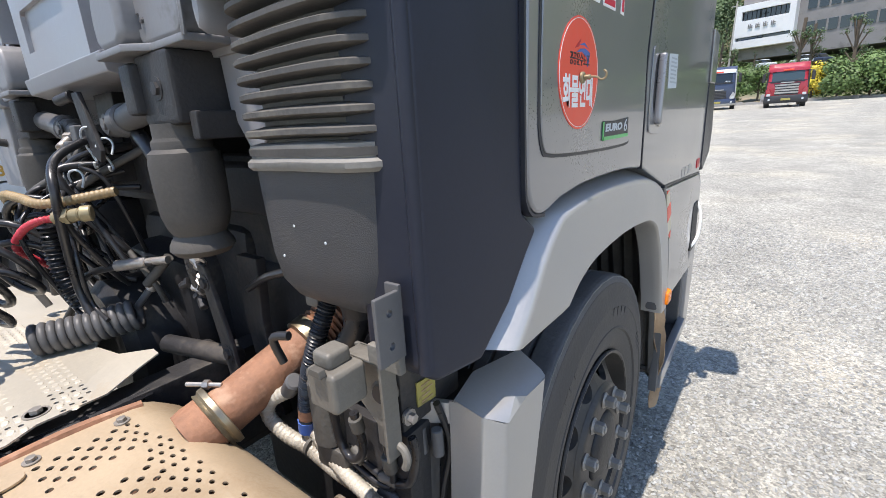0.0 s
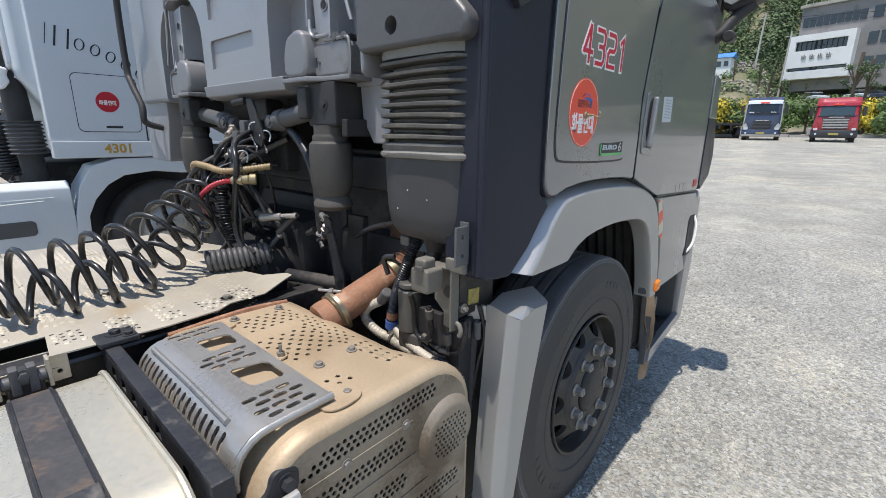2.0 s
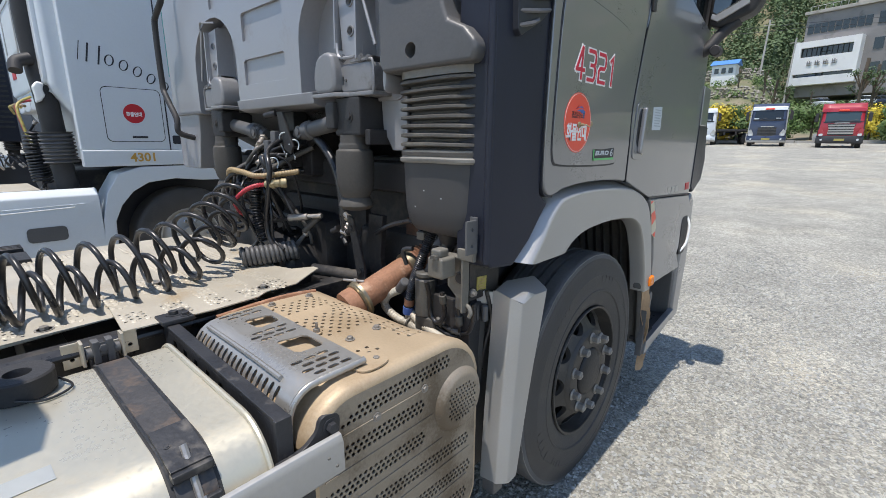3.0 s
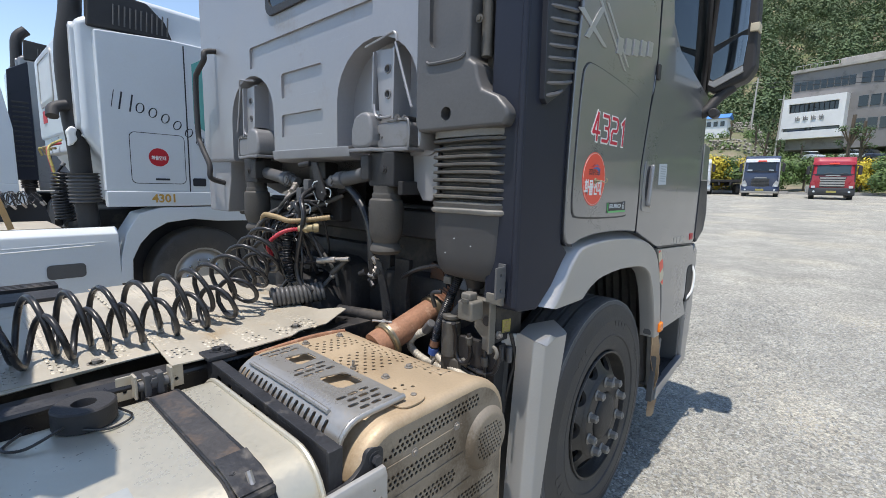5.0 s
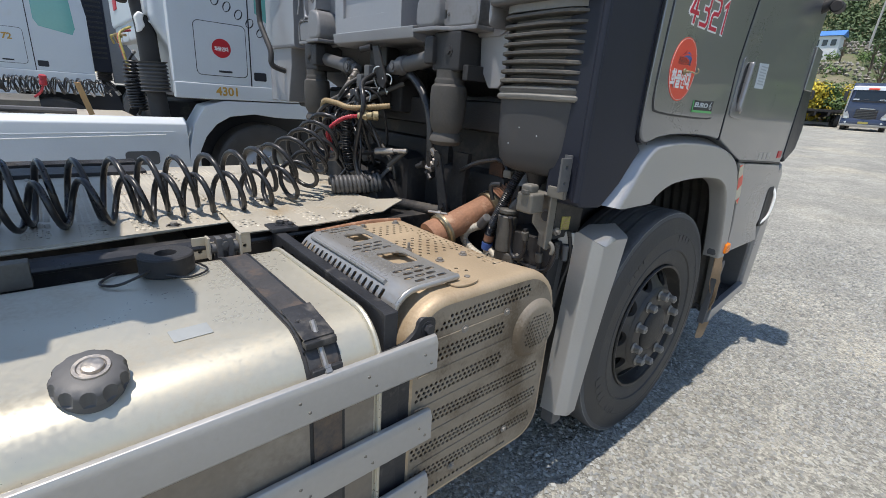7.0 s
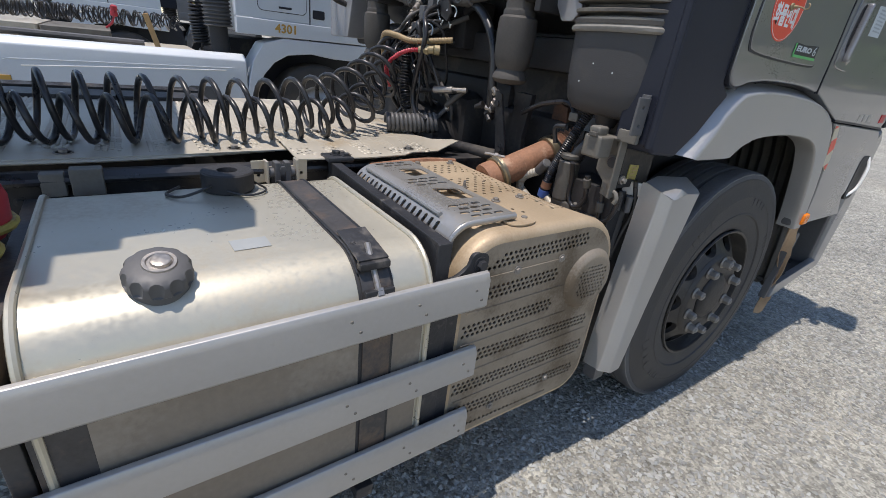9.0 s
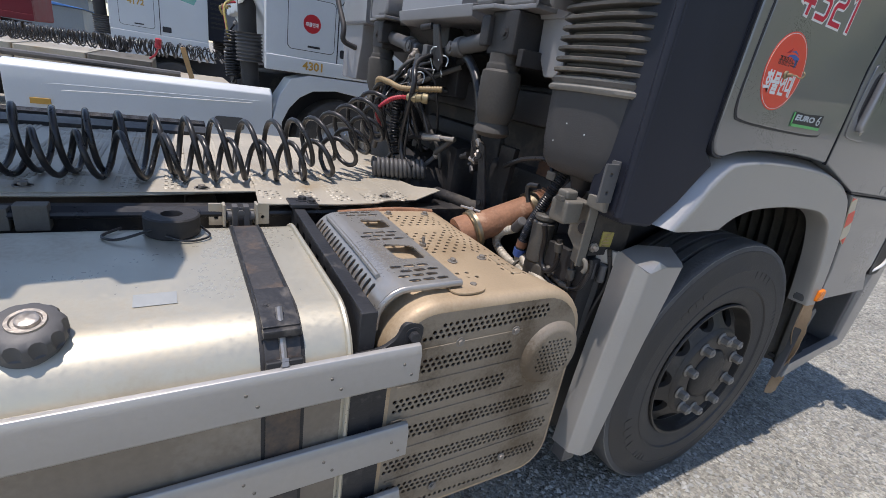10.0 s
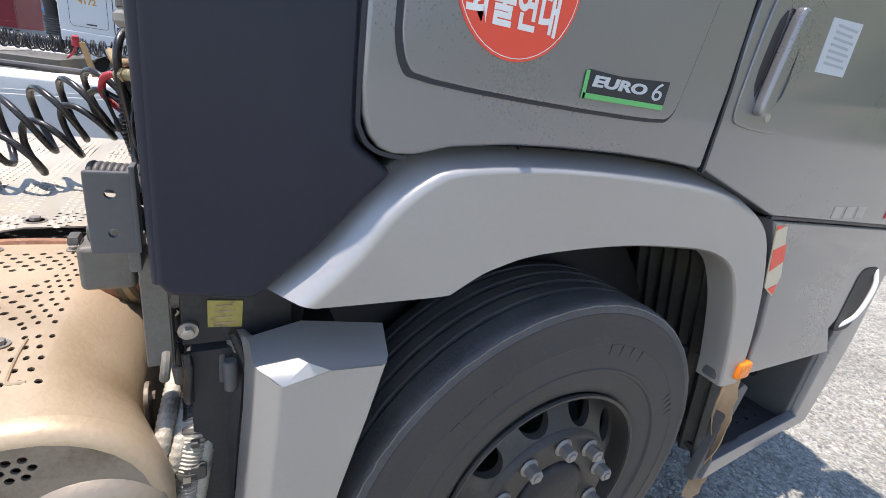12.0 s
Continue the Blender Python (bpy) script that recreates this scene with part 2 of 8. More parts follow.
def gravel_material():
    m = surface("pale_gravel", (0.305, 0.297, 0.258), 0.85, 0.0, 0.2, 0.5, 140, 0.9, (0.44, 0.405, 0.32), 0.52, 0.45)
    n, l = m.node_tree.nodes, m.node_tree.links
    co = n.new("ShaderNodeTexCoord").outputs["Object"]
    heights = []
    for s in (85.0, 38.0):
        v = n.new("ShaderNodeTexVoronoi")
        v.inputs["Scale"].default_value = s
        l.new(co, v.inputs["Vector"])
        heights.append(v)
    add = n.new("ShaderNodeMath")
    l.new(heights[0].outputs["Distance"], add.inputs[0])
    l.new(heights[1].outputs["Distance"], add.inputs[1])
    bp = n.new("ShaderNodeBump")
    bp.invert = True
    bp.inputs["Strength"].default_value, bp.inputs["Distance"].default_value = 0.75, 0.008
    l.new(add.outputs[0], bp.inputs["Height"])
    b = n["Principled BSDF"]
    old = b.inputs["Base Color"].links[0].from_socket
    hs = n.new("ShaderNodeHueSaturation")
    sep = n.new("ShaderNodeSeparateColor")
    l.new(heights[0].outputs["Color"], sep.inputs[0])
    mr = n.new("ShaderNodeMapRange")
    mr.inputs["To Min"].default_value, mr.inputs["To Max"].default_value = 0.6, 1.32
    l.new(sep.outputs[0], mr.inputs[0])
    # stones of a coarser size and trodden patches
    sep2 = n.new("ShaderNodeSeparateColor")
    l.new(heights[1].outputs["Color"], sep2.inputs[0])
    tone = sep2.outputs[1]
    value = mr.outputs[0]
    for source, lo, hi in ((tone, 0.78, 1.2), (None, 0.80, 1.2)):
        rng_node = n.new("ShaderNodeMapRange")
        rng_node.inputs["To Min"].default_value, rng_node.inputs["To Max"].default_value = lo, hi
        if source is None:
            patch = n.new("ShaderNodeTexNoise")
            patch.inputs["Scale"].default_value, patch.inputs["Detail"].default_value, patch.inputs["Roughness"].default_value = 1.6, 9.0, 0.68
            l.new(co, patch.inputs["Vector"])
            source = patch.outputs["Fac"]
            rng_node.inputs["From Min"].default_value, rng_node.inputs["From Max"].default_value = 0.32, 0.68
        l.new(source, rng_node.inputs[0])
        times = n.new("ShaderNodeMath")
        times.operation = "MULTIPLY"
        l.new(value, times.inputs[0])
        l.new(rng_node.outputs[0], times.inputs[1])
        value = times.outputs[0]
    l.new(value, hs.inputs["Value"])
    l.new(old, hs.inputs["Color"])
    l.new(hs.outputs[0], b.inputs["Base Color"])
    l.new(bp.outputs[0], b.inputs["Normal"])
    return m


M["gravel"] = gravel_material()
M["pebble"] = surface("loose_pebbles", (0.315, 0.318, 0.30), 0.85, 0.0, 0.15, 3, 120, 0.2, None, per_piece=0.36)
for key, level in (("navy", 0.22), ("frame", 0.3), ("black", 0.35), ("bowl", 0.35), ("duct", 0.45), ("spring", 0.25), ("bellow", 0.3)):
    M[key].node_tree.nodes["Principled BSDF"].inputs["Specular IOR Level"].default_value = level

# ---- mesh tools ----
def poly_bm(verts, faces):
    bm = bmesh.new()
    vs = [bm.verts.new(v) for v in verts]
    for f in faces:
        try:
            bm.faces.new([vs[i] for i in f])
        except ValueError:
            pass
    return bm


def soften(bm, width, segments=2, angle=0.5):
    if width > 0:
        bm.normal_update()
        es = [e for e in bm.edges if len(e.link_faces) == 2 and e.calc_face_angle(0) > angle]
        if es:
            bmesh.ops.bevel(bm, geom=es, offset=width, segments=segments, affect="EDGES", profile=0.5, clamp_overlap=True)
    return bm


def box(x0, x1, y0, y1, z0, z1, b=0.0, seg=2):
    bm = bmesh.new()
    bmesh.ops.create_cube(bm, size=1.0)
    for v in bm.verts:
        v.co = Vector(((x0 + x1) / 2 + v.co.x * (x1 - x0), (y0 + y1) / 2 + v.co.y * (y1 - y0), (z0 + z1) / 2 + v.co.z * (z1 - z0)))
    return soften(bm, b, seg)


AXES = {"x": lambda u, v, w: (w, u, v), "y": lambda u, v, w: (u, w, v), "z": lambda u, v, w: (u, v, w)}


def prism(pts, axis, a, c, b=0.0, seg=2):
    """The outline pts swept along an axis from a to c: (y, z) for x, (x, z) for y, (x, y) for z."""
    n, put = len(pts), AXES[axis]
    vs = [put(u, v, a) for u, v in pts] + [put(u, v, c) for u, v in pts]
    fs = [list(range(n))[::-1], list(range(n, 2 * n))] + [[i, (i + 1) % n, n + (i + 1) % n, n + i] for i in range(n)]
    bm = poly_bm(vs, fs)
    bmesh.ops.recalc_face_normals(bm, faces=bm.faces[:])
    return soften(bm, b, seg)


def rounded(u0, u1, v0, v1, r, n=5):
    """The outline of a rectangle with round corners."""
    out = []
    for cu, cv, a0 in ((u1 - r, v1 - r, 0), (u0 + r, v1 - r, 90), (u0 + r, v0 + r, 180), (u1 - r, v0 + r, 270)):
        for k in range(n + 1):
            a = radians(a0 + 90 * k / n)
            out.append((cu + r * math.cos(a), cv + r * math.sin(a)))
    return out


def eased(pts, times=2, keep=0.25):
    """A closed outline with its corners cut round."""
    for _ in range(times):
        out = []
        for a, b in zip(pts, pts[1:] + pts[:1]):
            a, b = Vector(a), Vector(b)
            out += [tuple(a.lerp(b, keep)), tuple(a.lerp(b, 1 - keep))]
        pts = out
    return pts


def turn_to(d):
    return Vector(d).normalized().to_track_quat("Z", "Y").to_matrix().to_4x4()


def lathe(profile, at, direction=(0, 0, 1), n=24, ring=False):
    """A profile of (radius, height) turned round a line from at; ring: the profile closes on itself."""
    m = Matrix.Translation(at) @ turn_to(direction)
    vs, fs = [], []
    for r, h in profile:
        for k in range(n):
            a = 2 * math.pi * k / n
            vs.append(m @ Vector((r * math.cos(a), r * math.sin(a), h)))
    for i in range(len(profile) - 1):
        for k in range(n):
            fs.append([i * n + k, i * n + (k + 1) % n, (i + 1) * n + (k + 1) % n, (i + 1) * n + k])
    bm = poly_bm(vs, fs)
    bm.verts.ensure_lookup_table()
    if ring:
        bmesh.ops.remove_doubles(bm, verts=bm.verts[:], dist=1e-6)
        bmesh.ops.recalc_face_normals(bm, faces=bm.faces[:])
        return bm
    if profile[0][0] > 1e-5:
        bm.faces.new(bm.verts[:n][::-1])
    if profile[-1][0] > 1e-5:
        bm.faces.new(bm.verts[-n:])
    bmesh.ops.remove_doubles(bm, verts=bm.verts[:], dist=1e-6)
    bmesh.ops.recalc_face_normals(bm, faces=bm.faces[:])
    return bm


def rod(p, q, r, n=16, b=0.0):
    p, q = Vector(p), Vector(q)
    h = (q - p).length
    prof = [(r, 0), (r, h)] if b <= 0 else [(r - b, 0), (r, b), (r, h - b), (r - b, h)]
    return lathe(prof, p, q - p, n)


def smooth_line(pts, steps=6):
    pts = [Vector(p) for p in pts]
    out = []
    for i in range(len(pts) - 1):
        p0, p1, p2, p3 = pts[max(i - 1, 0)], pts[i], pts[i + 1], pts[min(i + 2, len(pts) - 1)]
        for k in range(steps):
            t = k / steps
            out.append(0.5 * (2 * p1 + (p2 - p0) * t + (2 * p0 - 5 * p1 + 4 * p2 - p3) * t * t + (3 * p1 - p0 - 3 * p2 + p3) * t ** 3))
    return out + [pts[-1]]


def tube(pts, r, n=10, steps=6, ribs=0.0, pitch=0.012):
    """A round tube along a line through pts; ribs: the depth of its rings, pitch metres apart."""
    line = smooth_line(pts, steps) if steps else [Vector(p) for p in pts]
    if ribs:
        fine, run = [line[0]], 0.0
        for p, q in zip(line, line[1:]):
            k = max(1, int((q - p).length / (pitch / 4)))
            fine += [p.lerp(q, (j + 1) / k) for j in range(k)]
        line = fine
    vs, fs = [], []
    d = (line[1] - line[0]).normalized()
    u = d.orthogonal().normalized()
    run = 0.0
    for i, p in enumerate(line):
        e = (line[min(i + 1, len(line) - 1)] - line[max(i - 1, 0)]).normalized()
        u = (u - e * u.dot(e)).normalized()
        w = e.cross(u)
        if i:
            run += (p - line[i - 1]).length
        rr = r + (ribs * math.sin(2 * math.pi * run / pitch) if ribs else 0)
        for k in range(n):
            a = 2 * math.pi * k / n
            vs.append(p + (u * math.cos(a) + w * math.sin(a)) * rr)
    for i in range(len(line) - 1):
        for k in range(n):
            fs.append([i * n + k, i * n + (k + 1) % n, (i + 1) * n + (k + 1) % n, (i + 1) * n + k])
    fs.append(list(range(n))[::-1])
    fs.append(list(range(len(vs) - n, len(vs))))
    return poly_bm(vs, fs)


def join(*bms):
    out = bmesh.new()
    for bm in bms:
        me = bpy.data.meshes.new("tmp")
        bm.to_mesh(me)
        out.from_mesh(me)
        bpy.data.meshes.remove(me)
        bm.free()
    return out


def moved(bm, m):
    bm.transform(m)
    return bm


def carve(bm, cutter):
    """bm with the shape of cutter cut out of it."""
    obs = []
    for k, shape in enumerate((bm, cutter)):
        me = bpy.data.meshes.new("tmp")
        shape.to_mesh(me)
        shape.free()
        obs.append(new("tmp", me))
    mod = obs[0].modifiers.new("cut", "BOOLEAN")
    mod.operation, mod.object, mod.solver = "DIFFERENCE", obs[1], "EXACT"
    bpy.context.view_layer.update()
    me = bpy.data.meshes.new_from_object(obs[0].evaluated_get(bpy.context.evaluated_depsgraph_get()))
    out = bmesh.new()
    out.from_mesh(me)
    for ob in obs:
        old = ob.data
        bpy.data.objects.remove(ob)
        bpy.data.meshes.remove(old)
    bpy.data.meshes.remove(me)
    return out


def weigh_normals(me, limit=0.76):
    """Corner normals that lean on the larger faces, so that flat panels stay flat beside their rounded edges."""
    n, nl = len(me.polygons), len(me.loops)
    if not 1 < n < 40000:
        return
    vi, total, area, nrm = np.empty(nl, np.int32), np.empty(n, np.int32), np.empty(n, np.float32), np.empty(3 * n, np.float32)
    me.loops.foreach_get("vertex_index", vi)
    me.polygons.foreach_get("loop_total", total)
    me.polygons.foreach_get("area", area)
    me.polygons.foreach_get("normal", nrm)
    nrm = nrm.reshape(-1, 3)
    owner = np.repeat(np.arange(n), total)
    order = np.argsort(vi, kind="stable")
    count = np.bincount(vi, minlength=len(me.vertices))
    first = np.concatenate([[0], np.cumsum(count)[:-1]])
    reps = count[vi]
    a = np.repeat(np.arange(nl), reps)
    step = np.arange(len(a)) - np.repeat(np.cumsum(reps) - reps, reps)
    b = order[first[vi[a]] + step]
    fa, fb = owner[a], owner[b]
    w = area[fb] * ((nrm[fa] * nrm[fb]).sum(1) > limit) + 1e-12 * (a == b)
    out = np.stack([np.bincount(a, w * nrm[fb, k], nl) for k in range(3)], 1)
    size = np.linalg.norm(out, axis=1)
    out = np.where(size[:, None] > 1e-20, out / np.maximum(size, 1e-20)[:, None], nrm[owner])
    me.normals_split_custom_set(out.tolist())


def mesh_of(name, bm, material, sharp=0.6):
    bm.normal_update()
    for f in bm.faces:
        f.smooth = True
    for e in bm.edges:
        if len(e.link_faces) == 2 and e.calc_face_angle(0) > sharp:
            e.smooth = False
    me = bpy.data.meshes.new(name)
    bm.to_mesh(me)
    bm.free()
    weigh_normals(me)
    for m in material if isinstance(material, (list, tuple)) else [material]:
        me.materials.append(m)
    return me


def under(ob, parent):
    ob.parent = parent
    ob.matrix_parent_inverse = parent.matrix_basis.inverted() if parent.parent is None else Matrix()
    return ob


def part(name, bm, material, parent, label=""):
    """ONE mesh object under a thing or under one of its parts; its points are given in the thing's world place."""
    ob = under(new(name, mesh_of(name, bm, material)), parent)
    return tagged(ob, label)


def piece(name, me, parent, m):
    """A repeat that shares its mesh, at the pose m."""
    ob = under(new(name, me), parent)
    ob.matrix_basis = m
    return ob


def thing(name, at, label, category, group="", kind=""):
    ob = new(name)
    ob.empty_display_size = 0.1
    ob.matrix_basis = Matrix.Translation(at)
    return tagged(ob, label, category, group, kind)


def single(name, bm, material, label, category, group="", kind=""):
    return tagged(new(name, mesh_of(name, bm, material)), label, category, group, kind)


def letters(text, size, m, depth=0.001, squeeze=1.0, slant=0.0, bold=0.0):
    """The outline letters of a text as a mesh: m lays its x along the line, its y up the letters."""
    cu = bpy.data.curves.new("tmp", "FONT")
    cu.body, cu.size, cu.extrude, cu.align_x, cu.align_y, cu.shear, cu.offset = text, size, depth, "CENTER", "CENTER", slant, bold
    cu.resolution_u = 3
    ob = new("tmp", cu)
    bpy.context.view_layer.update()
    me = bpy.data.meshes.new_from_object(ob.evaluated_get(bpy.context.evaluated_depsgraph_get()))
    bm = bmesh.new()
    bm.from_mesh(me)
    bpy.data.objects.remove(ob)
    bpy.data.curves.remove(cu)
    bpy.data.meshes.remove(me)
    bm.transform(m @ Matrix.Diagonal((squeeze, 1, 1, 1)))
    return bm


def facing_x(x, y, z):
    """Lays flat work on a side that faces along +x, its line running along +y."""
    return Matrix(((0, 0, 1, x), (1, 0, 0, y), (0, 1, 0, z), (0, 0, 0, 1)))


def bolt(at, direction, r=0.009, h=0.008):
    w = r * 1.6
    return join(lathe([(w, 0), (w, 0.002), (r * 1.1, 0.002)], at, direction, 12), lathe([(r, 0.001), (r, h), (r * 0.8, h + 0.001)], at, direction, 6))

# ---- ground ----
def ground_z(x, y):
    """Level round the trucks, rising gently over the yard, then a terraced bank and a wooded hill."""
    lot = min(max(y - 3.0, 0.0), 47.0) * 0.0345
    side = min(max((-0.108 * y - x) / 4.0, 0.0), 1.0)
    bank = min(max(y - 52.0, 0.0), 46.0) * (0.134 + 0.126 * side * side * (3 - 2 * side))
    hill = min(max(y - 122.0, 0.0), 230.0) * 0.68
    fade = min(max((x + 120.0) / 70.0, 0.0), 1.0)
    return lot + (bank + hill) * fade * fade * (3 - 2 * fade)


def spaced(lo, hi, near, grow):
    out, step = [0.0], near
    while out[-1] < hi:
        out.append(out[-1] + step)
        step *= grow
    left, step = [0.0], near
    while left[-1] > lo:
        left.append(left[-1] - step)
        step *= grow
    return left[::-1][:-1] + out


def build_ground():
    xs, ys = spaced(-1500, 1500, 0.5, 1.13), sorted(set(spaced(-1500, 1500, 0.5, 1.06) + [3.0, 50.0, 52.0, 98.0, 122.0]))
    vs = [(x, y, ground_z(x, y) + (0.012 * noise.noise((x * 0.8, y * 0.8, 0)) if abs(y) < 46 and abs(x + 0.5) > 0.6 else 0)) for y in ys for x in xs]
    k = len(xs)
    bm = poly_bm(vs, [[j * k + i, j * k + i + 1, (j + 1) * k + i + 1, (j + 1) * k + i] for j in range(len(ys) - 1) for i in range(k - 1)])
    for f in bm.faces:
        f.material_index = 1 if f.calc_center_median().y > 51 else 0
    ob = new("ground", mesh_of("ground", bm, [M["gravel"], M["bank"]]))
    tagged(ob, "pale grey gravel truck yard rising to a grassy bank", "ground", kind="structure")


def stones(name, count, region, size, material, seed, label, floor=ground_z):
    """Loose stones as one mesh."""
    rng = np.random.default_rng(seed)
    octa = np.array([(1, 0, 0), (-1, 0, 0), (0, 1, 0), (0, -1, 0), (0, 0, 1), (0, 0, -1)], float)
    tri = np.array([(0, 2, 4), (2, 1, 4), (1, 3, 4), (3, 0, 4), (2, 0, 5), (1, 2, 5), (3, 1, 5), (0, 3, 5)])
    x0, x1, y0, y1 = region
    px, py = rng.uniform(x0, x1, count), y0 + (y1 - y0) * rng.uniform(0, 1, count) ** 1.6
    px, py = px + rng.normal(0, 0.35, count), py + rng.normal(0, 0.4, count)
    s = size[0] + (size[1] - size[0]) * rng.uniform(0, 1, count) ** 2.5
    a = rng.uniform(0, 6.283, count)
    v = octa[None] * rng.uniform(0.6, 1.25, (count, 6, 3)) + rng.uniform(-0.25, 0.25, (count, 6, 3))
    v *= s[:, None, None] * np.array([1.0, 0.8, 0.6])
    c, sn = np.cos(a)[:, None], np.sin(a)[:, None]
    vx, vy = v[..., 0] * c - v[..., 1] * sn, v[..., 0] * sn + v[..., 1] * c
    pz = np.array([floor(x, y) for x, y in zip(px, py)])
    pts = np.stack([vx + px[:, None], vy + py[:, None], v[..., 2] + (pz + s * 0.2)[:, None]], -1).reshape(-1, 3)
    faces = (tri[None] + 6 * np.arange(count)[:, None, None]).reshape(-1, 3)
    me = bpy.data.meshes.new(name)
    me.from_pydata(pts.tolist(), [], faces.tolist())
    me.materials.append(material)
    return tagged(new(name, me), label, "gravel", kind="stuff")


build_ground()
stones("gravel_stones", 110000, (-0.9, 3.2, -0.7, 6.5), (0.004, 0.0165), M["pebble"], 3, "loose pale grey gravel stones lying in the yard")

# ---- the grey tractor truck ----
SIDE, MID = -0.335, -1.58
truck = thing("tractor_truck", (MID, 1.2, 0), "grey metallic tractor truck with dark side panel and bare catwalk", "truck")


def mirror_x(bm):
    bm.transform(Matrix.Translation((2 * MID, 0, 0)) @ Matrix.Diagonal((-1, 1, 1, 1)))
    bmesh.ops.reverse_faces(bm, faces=bm.faces[:])
    return bm


STROKES = {
    "4": (((0.66, 0.0), (0.66, 1.0)), ((0.60, 1.0), (0.0, 0.28)), ((0.0, 0.28), (1.0, 0.28))),
    "3": (((0.0, 1.0), (0.82, 1.0), (1.0, 0.88), (1.0, 0.63), (0.84, 0.52), (0.38, 0.52)), ((0.84, 0.52), (1.0, 0.41), (1.0, 0.12), (0.82, 0.0), (0.0, 0.0))),
    "2": (((0.0, 1.0), (0.82, 1.0), (1.0, 0.88), (1.0, 0.62), (0.84, 0.51), (0.16, 0.49), (0.0, 0.38), (0.0, 0.0), (1.0, 0.0)),),
    "1": (((0.22, 0.86), (0.56, 1.0), (0.56, 0.0)),),
}


def ribbon(line, wide):
    """The outline of a stroke of even width along a line, with mitred bends."""
    pts = [Vector(p) for p in line]
    pts[0], pts[-1] = pts[0] + (pts[0] - pts[1]).normalized() * wide / 2, pts[-1] + (pts[-1] - pts[-2]).normalized() * wide / 2
    left, right = [], []
    for i, p in enumerate(pts):
        a = (p - pts[i - 1]).normalized() if i else None
        b = (pts[i + 1] - p).normalized() if i < len(pts) - 1 else None
        d = ((a or b) + (b or a)).normalized()
        n = Vector((-d.y, d.x)) * wide / 2 / max(0.5, d.dot(b or a))
        left.append(tuple(p + n))
        right.append(tuple(p - n))
    return left + right[::-1]


def numeral(c, i, wide, off, y0=0.826, z0=1.769, w=0.053, h=0.092, pitch=0.0845):
    """A blocky stroke numeral on the cab side."""
    out = []
    for k, line in enumerate(STROKES[c]):
        pts = [(y0 + i * pitch + u * w + 0.06 * v * h, z0 + v * h) for u, v in line]
        out.append(prism(ribbon(pts, wide), "x", SIDE + 0.003, SIDE + off + 0.0001 * k))
    return join(*out)


